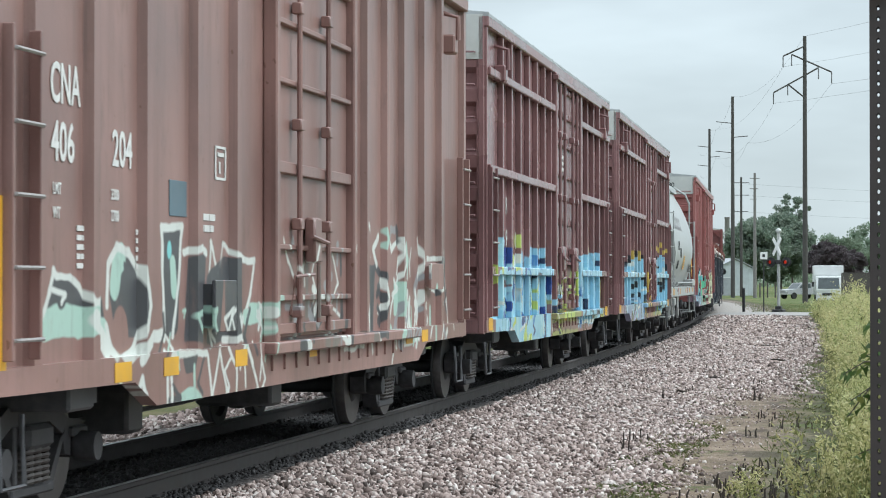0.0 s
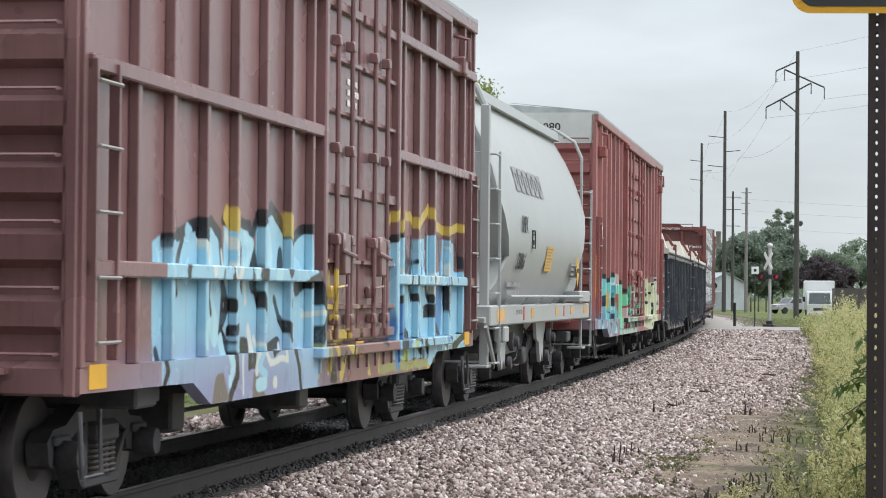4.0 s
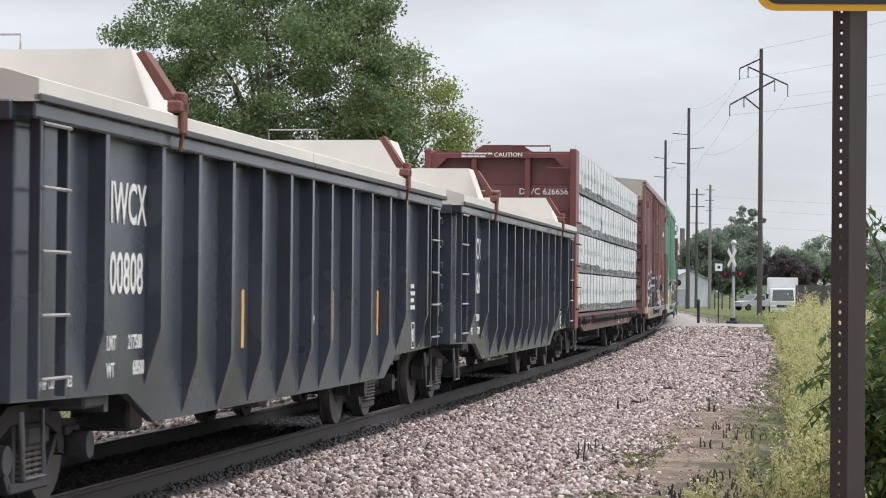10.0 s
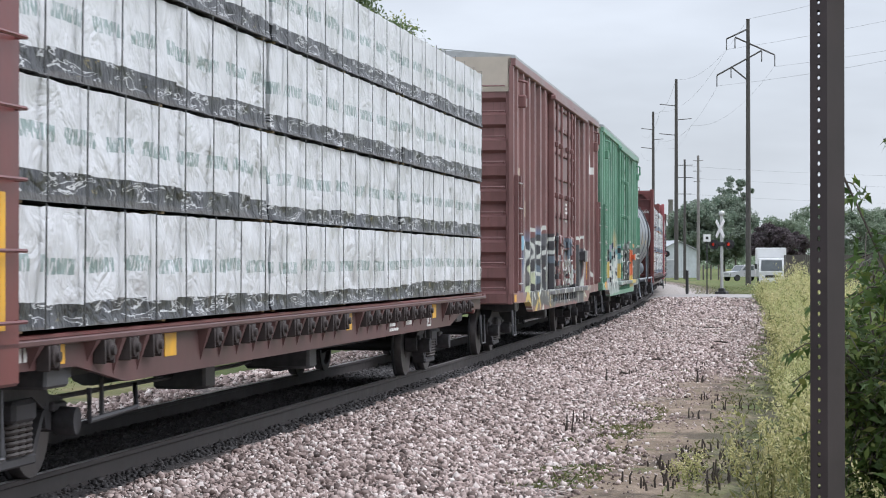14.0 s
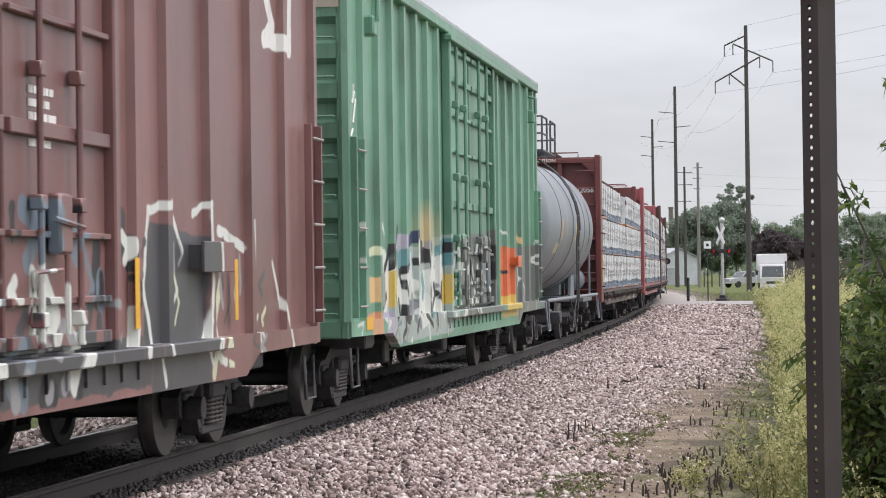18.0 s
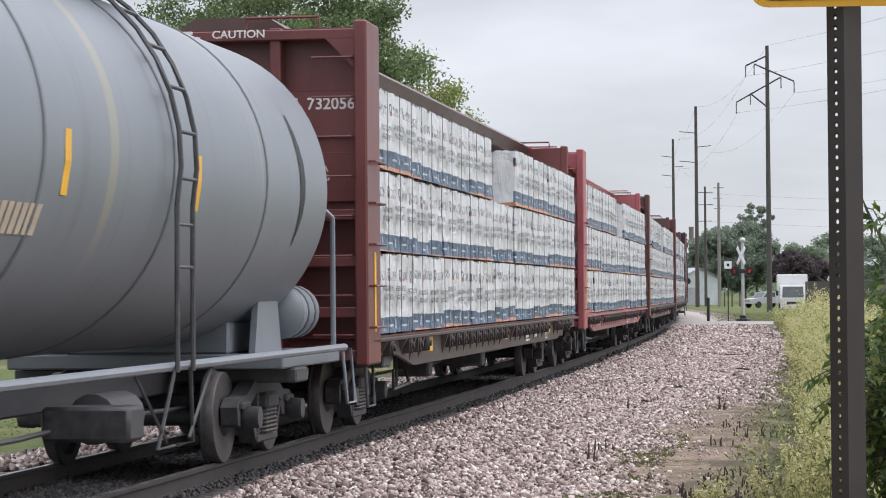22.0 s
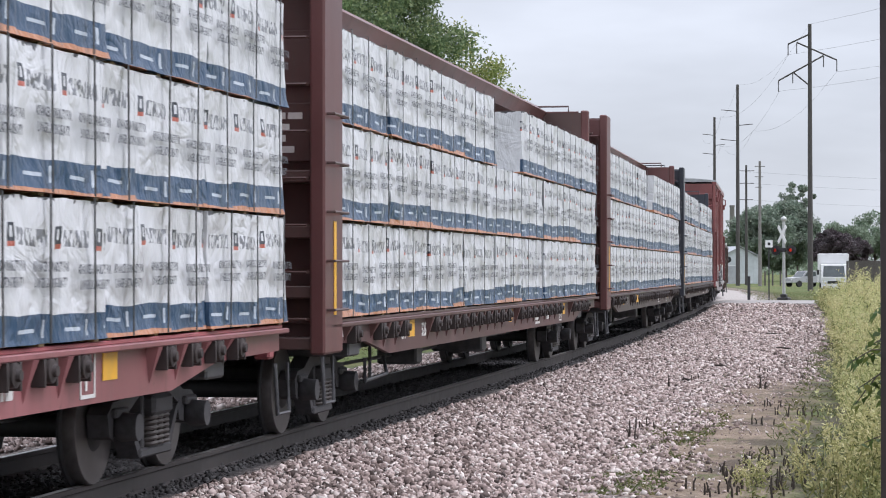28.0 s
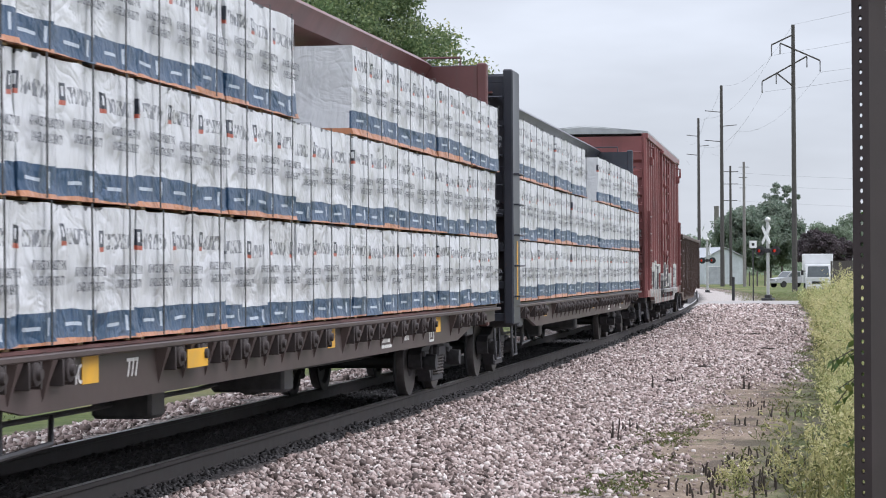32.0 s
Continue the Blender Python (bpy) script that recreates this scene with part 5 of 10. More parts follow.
# ---------------- centre beam flat cars ----------------
def wrap_material(name, kind):
    n = Nodes(name, 0.33, 0.0, 0.5)
    x, y, z = n.xyz()[0], n.xyz()[1], n.xyz()[2]
    rnd = n.object_random()
    shift = n.vec(n.math("ADD", x, n.math("MULTIPLY", rnd, 37.0)), y, z)
    fold = n.noise(1.5, 4, 0.55, n.scaled((1.6, 1.6, 0.8), shift), 0.8)
    crease = n.math("ABSOLUTE", n.math("MULTIPLY_ADD", fold, 2.0, -1.0))
    dirt = n.noise(2.4, 5, 0.65, shift)
    white = n.mix(n.ramp(dirt, [(0.35, 0.0), (0.75, 1.0)]), (0.66, 0.67, 0.685), (0.53, 0.54, 0.55))
    lap = n.chance(n.math("ADD", n.math("FLOOR", n.math("DIVIDE", n.math("ADD", x, n.math("MULTIPLY", rnd, 0.3)), 0.80)), n.math("MULTIPLY", rnd, 91.0)))
    low = n.math("ADD", n.math("ADD", z, n.math("MULTIPLY_ADD", lap, 0.035, n.math("MULTIPLY_ADD", rnd, 0.06, -0.05))), n.math("MULTIPLY_ADD", n.noise(1.2, 3, 0.5, shift), 0.06, -0.03))
    if kind == "panel":
        u = n.math("FRACT", n.math("DIVIDE", n.math("ADD", x, n.math("MULTIPLY", rnd, 0.3)), 0.80))
        face = n.math("LESS_THAN", y, 0.04)
        blue = n.math("MULTIPLY", face, n.math("LESS_THAN", low, 0.20))
        c = n.mix(blue, white, n.mix(n.noise(3.0, 4, 0.6, shift), (0.012, 0.045, 0.105), (0.045, 0.088, 0.155)))
        dash = n.math("MULTIPLY", n.math("MULTIPLY", n.math("GREATER_THAN", low, 0.095), n.math("LESS_THAN", low, 0.118)), n.math("MULTIPLY", n.math("GREATER_THAN", u, 0.25), n.math("LESS_THAN", u, 0.62)))
        box = n.math("MULTIPLY", n.math("MULTIPLY", n.math("GREATER_THAN", low, 0.06), n.math("LESS_THAN", low, 0.165)), n.math("MULTIPLY", n.math("GREATER_THAN", u, 0.80), n.math("LESS_THAN", u, 0.86)))
        c = n.mix(n.math("MULTIPLY", face, n.math("ADD", dash, box)), c, (0.45, 0.50, 0.56))
        c = n.mix(n.math("LESS_THAN", low, 0.022), c, (0.46, 0.20, 0.10))
        # ragged near-black patches along the pack's upper edge
        dark_top = n.math("MULTIPLY", n.math("GREATER_THAN", n.math("ADD", z, n.math("MULTIPLY_ADD", n.noise(7.0, 3, 0.6, shift), 0.16, -0.08)), 0.865), n.math("GREATER_THAN", n.noise(2.6, 2, 0.5, n.scaled((1.0, 0.2, 0.2), shift)), 0.52))
        c = n.mix(dark_top, c, (0.045, 0.045, 0.05))
        seam = n.math("LESS_THAN", u, 0.012)
        c = n.mix(n.math("MULTIPLY", seam, 0.7), c, (0.15, 0.155, 0.17))
        mark = n.math("MULTIPLY", n.math("MULTIPLY", n.math("GREATER_THAN", low, 0.61), n.math("LESS_THAN", low, 0.715)), n.math("MULTIPLY", n.math("GREATER_THAN", u, 0.25), n.math("LESS_THAN", u, 0.90)))
        glyph = n.math("GREATER_THAN", n.noise(1.0, 1, 0.5, n.scaled((24, 1, 13), shift)), 0.495)
        c = n.mix(n.math("MULTIPLY", n.math("MULTIPLY", mark, face), n.math("MULTIPLY", glyph, 0.8)), c, (0.07, 0.075, 0.095))
        logo = n.math("MULTIPLY", n.math("MULTIPLY", n.math("GREATER_THAN", low, 0.60), n.math("LESS_THAN", low, 0.74)), n.math("MULTIPLY", n.math("GREATER_THAN", u, 0.08), n.math("LESS_THAN", u, 0.21)))
        hollow = n.math("MULTIPLY", n.math("MULTIPLY", n.math("GREATER_THAN", low, 0.655), n.math("LESS_THAN", low, 0.72)), n.math("MULTIPLY", n.math("GREATER_THAN", u, 0.125), n.math("LESS_THAN", u, 0.17)))
        logo = n.math("MULTIPLY", logo, n.math("SUBTRACT", 1.0, hollow))
        c = n.mix(n.math("MULTIPLY", logo, face), c, n.mix(n.math("GREATER_THAN", low, 0.63), (0.42, 0.10, 0.06), (0.035, 0.04, 0.055)))
    else:
        strip = n.math("LESS_THAN", low, 0.165)
        # pale stops paint the black film's highlights as well as its white flaps
        crumple = n.ramp(n.noise(1.6, 3, 0.5, n.scaled((1.5, 1, 7), shift), 0.8), [(0.0, (0.02, 0.021, 0.024)), (0.28, (0.20, 0.16, 0.06)), (0.30, (0.025, 0.026, 0.03)), (0.55, (0.50, 0.51, 0.52)), (0.585, (0.035, 0.035, 0.04)), (0.68, (0.58, 0.58, 0.58)), (0.72, (0.04, 0.04, 0.045))], flat=True)
        c = n.mix(strip, white, crumple)
        c = n.mix(n.math("LESS_THAN", low, 0.012), c, (0.05, 0.045, 0.04))
        u = n.math("FRACT", n.math("DIVIDE", n.math("ADD", x, n.math("MULTIPLY", rnd, 0.9)), 0.95))
        glyph = n.math("GREATER_THAN", n.noise(1.0, 1, 0.5, n.scaled((26, 1, 9), shift)), 0.47)
        mark = n.math("MULTIPLY", n.math("MULTIPLY", n.math("GREATER_THAN", low, 0.36), n.math("LESS_THAN", low, 0.47)), n.math("MULTIPLY", n.math("GREATER_THAN", u, 0.10), n.math("LESS_THAN", u, 0.86)))
        c = n.mix(n.math("MULTIPLY", mark, n.math("MULTIPLY", glyph, 0.75)), c, (0.13, 0.22, 0.20))
    slant = n.noise(1.9, 3, 0.5, n.scaled((1.0, 1.0, 1.0), n.vec(n.math("MULTIPLY_ADD", z, 0.9, n.math("ADD", x, n.math("MULTIPLY", rnd, 53.0))), y, n.math("MULTIPLY_ADD", x, -0.5, z))), 1.4)
    pinch = n.math("ABSOLUTE", n.math("MULTIPLY_ADD", slant, 2.0, -1.0))
    n.bump(n.math("ADD", n.math("ADD", crease, n.math("MULTIPLY", pinch, 0.6)), n.math("MULTIPLY", n.noise(9, 4, 0.6, n.scaled((1, 1, 0.6), shift)), 0.10)), 0.62, 0.058)
    return n.done(c)


WRAP_PANEL = wrap_material("printed_white_wrap", "panel")
WRAP_BOARD = wrap_material("white_board_wrap", "board")
STRAP = plain("black_strap", (0.03, 0.03, 0.032), 0.5, 0.2, 0.2, 9)
WOOD = plain("fresh_lumber", (0.42, 0.30, 0.17), 0.75, 0.0, 0.25, 14)


def bundle_mesh(length, height, depth, seed, mat):
    """A wrapped pack of boards: a box whose film bulges, sags and puckers."""
    rng = random.Random(seed)
    nx, nz = max(6, int(length / 0.07)), 14
    v, f = [], []
    off = rng.uniform(0, 50)
    for j in range(nz + 1):
        for i in range(nx + 1):
            x, z = length * i / nx, height * j / nz
            q = noise.noise((x * 2.3 + off, z * 2.5, 0)) * 0.026 + noise.noise((x * 6 + off, z * 4, 3)) * 0.013 + noise.noise((x * 4 + z * 9 + off, z * 3 - x, 5)) * 0.008
            if j == 0:
                q -= 0.012 + 0.016 * abs(noise.noise((x * 4 + off, 7, 0)))
            zz = z
            if j == nz:
                zz = z + 0.012 * noise.noise((x * 5 + off, 1, 0)) - 0.015 * abs(noise.noise((x * 1.6 + off, 2, 0)))
            edge = 0.012 if i in (0, nx) else 0.0
            v.append((x, q + edge, zz))
    for j in range(nz):
        for i in range(nx):
            a = j * (nx + 1) + i
            f.append((a, a + 1, a + nx + 2, a + nx + 1))
    n0 = len(v)
    v += [(0, depth, 0), (length, depth, 0), (length, depth, height), (0, depth, height)]
    f += [tuple([n0, n0 + 3] + [j * (nx + 1) for j in range(nz, -1, -1)]), tuple([n0 + 2, n0 + 1] + [j * (nx + 1) + nx for j in range(nz + 1)])]
    f += [tuple([n0 + 3, n0 + 2] + [nz * (nx + 1) + i for i in range(nx, -1, -1)]), tuple([n0 + 1, n0] + list(range(nx + 1)))]
    f += [(n0, n0 + 1, n0 + 2, n0 + 3)]
    return Build().add(v, f).mesh("wrap", mat, 50)


def strap_mesh(height, depth, lean):
    """One strap up the face of a pack and over its top."""
    me = bpy.data.meshes.new("strap")
    me.from_pydata([(0, -0.051, 0), (0.030, -0.051, 0), (0.030 + lean, -0.051, height + 0.012), (lean, -0.051, height + 0.012), (lean, depth, height + 0.012), (0.030 + lean, depth, height + 0.012),
                    (0, -0.048, 0), (0.030, -0.048, 0), (0.030 + lean, -0.048, height + 0.008), (lean, -0.048, height + 0.008)], [], [(0, 1, 2, 3), (3, 2, 5, 4), (6, 9, 8, 7), (0, 6, 7, 1), (0, 3, 9, 6), (1, 7, 8, 2)])
    me.materials.append(STRAP)
    return me


PANEL_H, PANEL_L, PACK_D = 0.895, 2.385, 1.18
PACKS = [bundle_mesh(PANEL_L - 0.015, PANEL_H - 0.012, PACK_D, k, WRAP_PANEL) for k in range(6)]
BOARDS = [bundle_mesh(7.1, 0.80, PACK_D, 40 + k, WRAP_BOARD) for k in range(4)]
STRAPS_LOW = [strap_mesh(PANEL_H - 0.012, PACK_D, lean) for lean in (-0.02, 0.0, 0.025)]
STRAPS_LONG = [strap_mesh(0.80, PACK_D, lean) for lean in (-0.02, 0.0, 0.025)]
BEARER = Build().box(0, 0.09, 0.02, PACK_D, -0.018, 0.0).mesh("bearer", WOOD)


SILL_ROSE = car_paint("faded_rose_sill_paint", (0.24, 0.085, 0.09), 0.4, 0.55, rust=(0.10, 0.05, 0.035))
SILL_RUST = car_paint("rusty_brown_sill_paint", (0.052, 0.034, 0.031), 0.25, 0.6, rust=(0.060, 0.029, 0.021))
WINCH = plain("rusty_winch_steel", (0.045, 0.034, 0.032), 0.7, 0.1, 0.4, 9)
SILL_MAROON = car_paint("dull_maroon_sill_paint", (0.085, 0.036, 0.034), 0.25, 0.6, rust=(0.07, 0.032, 0.023))


def slogan_mesh(words):
    """One line of print on the wrap."""
    cu = bpy.data.curves.new("slogan", "FONT")
    cu.body, cu.size, cu.resolution_u, cu.align_x = words, 0.084, 1, "CENTER"
    cu.offset = 0.0022
    tmp = bpy.data.objects.new("slogan", cu)
    me = bpy.data.meshes.new_from_object(tmp)
    bpy.data.objects.remove(tmp)
    me.materials.append(PRINT_GREY)
    return me


PRINT_GREY = plain("grey_wrap_print", (0.06, 0.065, 0.08), 0.5, 0.0, 0.2, 9, 0.05)
SLOGANS = [slogan_mesh(words) for words in ("ADVANCED DURABILITY FOR", "LONGER LASTING BEAUTY")]


def load_pack(wrap, straps, length, step, place, s0, L, label, rng):
    p = thing("lumber_pack", label, "lumber pack", "packs on the centre beam cars")
    part("wrap", wrap, None, p, "wrinkled plastic wrap")
    n = round(length / step)
    for i in range(n):
        part("strap", straps[rng.randrange(3)], None, p, "black strap", at=pose((i + 0.5) * length / n + rng.uniform(-0.06, 0.06), 0, 0))
    for i in range(3) if length < 3 else ():
        dx, dz = rng.uniform(-0.03, 0.03), rng.uniform(-0.03, 0.03)
        for k, line in enumerate(SLOGANS):
            part("print_line", line, None, p, "line of grey print", at=pose(0.4 + i * 0.8 + dx, -0.0465, 0.44 - 0.097 * k + dz, 90, 0, 0) @ Matrix.Diagonal((0.56, 1, 1, 1)))
    for i in range(3):
        part("bearer", BEARER, None, p, "thin wooden bearer", at=pose(0.12 + i * (length - 0.34) / 2, 0, 0))
    MOVING.append((p, s0, L, place))


def centrebeam_car(s_near, s_far, paint, beam_paint, kind, seed, number="", label="", post=None, far_paint=None):
    car, L, s0 = new_car("centre_beam_car", label, s_near, s_far)
    h = L / 2
    rng = random.Random(seed)
    deck = 1.10
    sill_paint = SILL_ROSE if seed == 7 else SILL_MAROON if seed in (3, 9) else SILL_RUST
    for side in (-1, 1):
        sill = [(-h + 0.3, 0.88), (-h + 2.2, 0.86), (-h + 3.4, 0.70), (h - 3.4, 0.70), (h - 2.2, 0.86), (h - 0.3, 0.88), (h - 0.3, deck - 0.03), (-h + 0.3, deck - 0.03)]
        y0, y1 = sorted((side * 1.42, side * 1.47))
        part("side_sill", Build().extrude(sill, "y", y0, y1), sill_paint, car, "rusty side sill")
        y0, y1 = sorted((side * 1.40, side * 1.56))
        part("sill_flange", Build().box(-h + 0.3, h - 0.3, y0, y1, deck - 0.07, deck - 0.028, 0.008), sill_paint, car)
        n = int((L - 2.2) / 0.62)
        for i in range(n):
            x = -h + 1.2 + i * 0.62
            if side < 0 and min(abs(x - q) for q in (-h + 1.75, -h + 4.6, 0.6, h - 4.8, h - 1.6, h - 5.25) + ((-6.85, -5.7) if seed == 13 else ())) < 0.33:
                continue
            low = 0.84 if abs(x) > h - 3.0 else 0.72
            b = Build()
            s2 = side
            b.add([(x - 0.10, s2 * 1.468, deck - 0.07), (x + 0.10, s2 * 1.468, deck - 0.07), (x + 0.05, s2 * 1.555, deck - 0.07), (x - 0.05, s2 * 1.555, deck - 0.07), (x, s2 * 1.468, low + 0.04)], [(0, 1, 2, 3), (3, 2, 4), (0, 3, 4), (1, 4, 2), (0, 4, 1)])
            pocket = part("winch_bracket", b, sill_paint, car)
            b = Build().lathe([(0.02, s2 * 1.60), (0.035, s2 * 1.60), (0.04, s2 * 1.575), (0.075, s2 * 1.57), (0.08, s2 * 1.47)], (x + 0.25, 0, 0.955), "y", 12)
            b.box(x + 0.13, x + 0.16, min(s2 * 1.47, s2 * 1.56), max(s2 * 1.47, s2 * 1.56), 0.86, deck - 0.07, 0.004).box(x + 0.34, x + 0.37, min(s2 * 1.47, s2 * 1.56), max(s2 * 1.47, s2 * 1.56), 0.86, deck - 0.07, 0.004)
            part("winch", b, WINCH, pocket, "small rusty strap winch", 40)
    part("deck", Build().box(-h + 0.3, h - 0.3, -1.5, 1.5, deck - 0.03, deck, 0.006), paint, car)
    # bulkheads
    for sx in (-1, 1):
        e = sx * h
        b = Build()
        lo, hi = sorted((e - sx * 0.42, e - sx * 0.36)) if sx < 0 else (e - 0.15, e - 0.10)
        b.box(lo, hi, -1.5 if sx < 0 else -1.3, 1.5 if sx < 0 else 1.3, 0.86, 4.42)
        bulk = part("bulkhead", b, paint, car, "steel bulkhead with recessed panels")
        for y in (-1.49, 1.49):
            lo, hi = sorted((e - sx * 0.75, e)) if sx < 0 else (e - 0.17, e)
            y *= 1.0 if sx < 0 else 0.86
            part("bulkhead_post", Build().box(lo, hi, y - 0.07, y + 0.07, 0.80, 4.46, 0.02), post or paint, bulk)
        b = Build()
        for z in (0.90, 1.36, 1.9, 2.4, 4.32):
            lo, hi = sorted((e - sx * 0.38, e - sx * 0.06)) if sx < 0 else (e - 0.12, e - 0.02)
            part("bulkhead_rib", Build().box(lo, hi, -1.44 if sx < 0 else -1.2, 1.44 if sx < 0 else 1.2, z - 0.055, z + 0.055, 0.01), paint, bulk)
        if sx < 0:
            part("bulkhead_beam", Build().box(e + 0.30, e + 0.40, -1.43, 1.43, 3.24, 3.74, 0.012), paint, bulk)
            part("bulkhead_beam", Build().box(e + 0.30, e + 0.40, -1.43, 1.43, 2.54, 3.08, 0.012), paint, bulk)
        b = Build()
        for y in (-0.55, 0.55):
            lo, hi = sorted((e - sx * 0.37, e - sx * 0.10)) if sx < 0 else (e - 0.12, e - 0.03)
            part("bulkhead_stiffener", Build().box(lo, hi, y - 0.06, y + 0.06, 0.9, 4.4, 0.01), paint, bulk)
        for y in (-1.42, 1.42) if sx < 0 else ():
            b = Build()
            lo, hi = sorted((e - sx * 0.30, e - sx * 0.05))
            b.add([(lo, y, 4.27), (hi, y, 4.27), (hi, y * 0.78, 4.27), (lo, y * 0.78, 4.27), (lo, y, 3.95), (hi, y, 3.95)], [(0, 1, 2, 3), (0, 4, 5, 1), (3, 2, 5, 4), (0, 3, 4), (1, 5, 2)])
            part("corner_gusset", b, paint, bulk)
        end_ladder(car, e - sx * 0.04, sx, -1.40, -0.98, [1.12 + 0.42 * i for i in range(8)], paint)
        for i in range(5) if sx < 0 else ():
            z = 1.2 + 0.44 * i
            x0, x1 = e - sx * 0.66, e - sx * 0.08
            part("grab_iron", Build().tube([(x0, -1.55, z), (x0, -1.63, z), (x1, -1.63, z), (x1, -1.55, z)], 0.014, 6), paint, bulk, smooth=50)
        g = Build().tube([(e - sx * 0.25, -1.0, 4.42), (e - sx * 0.25, -1.0, 4.53), (e - sx * 0.25, -0.2, 4.53), (e - sx * 0.25, -0.2, 4.42)], 0.018, 6)
        part("top_grab", g, paint, bulk)
        if sx < 0:
            part("reflector", Build().box(*sorted((e - sx * 0.46, e - sx * 0.36)), -1.566, -1.561, 1.15, 2.0), YELLOW, bulk, "tall yellow reflective strip")
        step_iron(car, sx * (h - 0.35), -1.5, paint)
    # centre beam
    part("top_chord", Build().extrude([(-0.46, 4.24), (-0.58, 4.44), (-0.40, 4.56), (0.40, 4.56), (0.58, 4.44), (0.46, 4.24)], "x", -h + 0.42, h - 0.16), beam_paint, car, "long top chord of the centre beam")
    part("beam_web", Build().box(-h + 0.4, h - 0.16, -0.05, 0.05, deck, 2.2), paint, car)
    n = 12
    for i in range(n):
        x = -h + 1.0 + i * (L - 2.0) / (n - 1)
        part("beam_post", Build().box(x - 0.09, x + 0.09, -0.14, 0.14, deck, 4.26, 0.012), paint, car)
    underframe(car, L, 1.0)
    add_trucks(car, (-h + 2.3, h - 2.3), s0)
    part("centre_girder", Build().extrude([(-h + 3.6, 1.0), (-h + 4.6, 0.62), (h - 4.6, 0.62), (h - 3.6, 1.0)], "y", -0.3, 0.3), STEEL_BLACK, car)
    b = Build().tube([(-h + 3.2, -1.25, 0.66), (-h + 3.2, -1.25, 0.42), (-h + 4.6, -1.2, 0.44), (-h + 4.9, -1.1, 0.6)], 0.02, 6)
    b.tube([(-h + 3.6, -1.22, 0.8), (-h + 3.6, -1.22, 0.43)], 0.018, 6)
    part("brake_rod", b, STEEL_BLACK, car, smooth=40)
    for x, w in ((-h + 1.75, 0.34), (-h + 4.6, 0.34), (0.6, 0.3), (h - 4.8, 0.3), (h - 1.6, 0.34)):
        z = 0.98 if abs(x) > h - 3.2 else 0.93
        part("reflector", Build().box(x - w / 2, x + w / 2, -1.4765, -1.4715, z - 0.09, z + 0.09), YELLOW, car)
    bars(2, -h + 2.9, 0.99, 0.5, 0.06, car, WHITE_MARK, -1.4725, seed)
    bars(4, h - 8.2, 0.93, 0.5, 0.035, car, WHITE_MARK, -1.4725, seed + 3), bars(2, h - 7.0, 0.92, 0.35, 0.07, car, WHITE_MARK, -1.4725, seed + 4), bars(1, -h + 0.6, 0.93, 0.55, 0.12, car, WHITE_MARK, -1.4725, seed + 5)
    if seed == 13:
        letters("IC", 0.13, -6.95, 0.85, car, WHITE_MARK, -1.4725, 1.0, label="white car mark on the sill")
        letters("777", 0.13, -5.85, 0.85, car, WHITE_MARK, -1.4725, 1.0, label="white car number on the sill")
        part("reflector", Build().box(-4.7, -4.15, -1.578, -1.573, 0.86, 1.0), YELLOW, car)
    if seed == 9:
        letters("CN", 0.15, -h + 4.0, 0.83, car, WHITE_MARK, -1.4725, 0.9, label="white car mark on the sill")
        letters("526", 0.15, -h + 5.2, 0.83, car, WHITE_MARK, -1.4725, 0.9, label="white car number on the sill")
    for x0 in (h - 5.4,):
        b = Build()
        for a, c, d, e in ((0, 0.3, 0, 0.025), (0, 0.3, 0.30, 0.325), (0, 0.025, 0, 0.325), (0.275, 0.3, 0, 0.325), (0.1, 0.14, 0.05, 0.27)):
            b.box(x0 + a, x0 + c, -1.4765, -1.4715, 0.74 + d, 0.74 + e)
        part("stencil_box", b, WHITE_MARK, car)
    if number:
        letters(number, 0.13, -0.36 if kind == "board" else -0.60, 3.54, car, WHITE_MARK, name="car_number", turned=-h + 0.297, stretch=0.98, label="white car mark on the bulkhead") 
    letters("CAUTION", 0.085, 0.13, 4.30, car, WHITE_MARK, name="caution_lettering", turned=-h + 0.052, stretch=1.1, label="white warning word")
    bars(2, 0.80, 4.345, 0.6, 0.035, car, WHITE_MARK, seed=seed, turned=-h + 0.054)
    bars(3, 0.9, 2.85, 0.45, 0.05, car, WHITE_MARK, seed=seed + 1, turned=-h + 0.297)
    if seed == 5:
        for k, text in enumerate(("47 IC D6", "4 HC D6A", "GROUP 83", "CLASS C", "GRAMS")):
            letters(text, 0.062, -0.72, 2.97 - 0.098 * k, car, WHITE_MARK, turned=-h + 0.297, stretch=0.95, label="white stencilled line")
    else:
        bars(4, -0.65, 2.93, 0.55, 0.06, car, WHITE_MARK, seed=seed + 2, turned=-h + 0.297)
    # load, on the side towards the path
    if kind == "panel":
        x_first = -h + 0.78
        for layer in range(3):
            for i in range(9):
                if layer == 2 and i == 4:
                    continue
                k = rng.randrange(6)
                m = pose(x_first + i * (L - 0.98) / 9 + (0.04 if layer == 2 and i > 4 else 0), -1.505 + rng.uniform(-0.02, 0.015), deck + 0.02 + layer * (PANEL_H + 0.012), 0, 0, rng.uniform(-0.15, 0.15))
                load_pack(PACKS[k], STRAPS_LOW, PANEL_L, 0.80, m, s0, L, "pack of siding panels in printed white wrap with a blue band", rng)
    else:
        for layer in range(4):
            for i in range(3):
                m = pose(-h + 0.78 + i * 7.19, -1.505 + rng.uniform(-0.02, 0.02), deck + 0.035 + layer * 0.828, 0, 0, rng.uniform(-0.1, 0.1))
                load_pack(BOARDS[rng.randrange(4)], STRAPS_LONG, 7.1, 0.93, m, s0, L, "long pack of boards in white wrap with a crumpled black hem", rng)


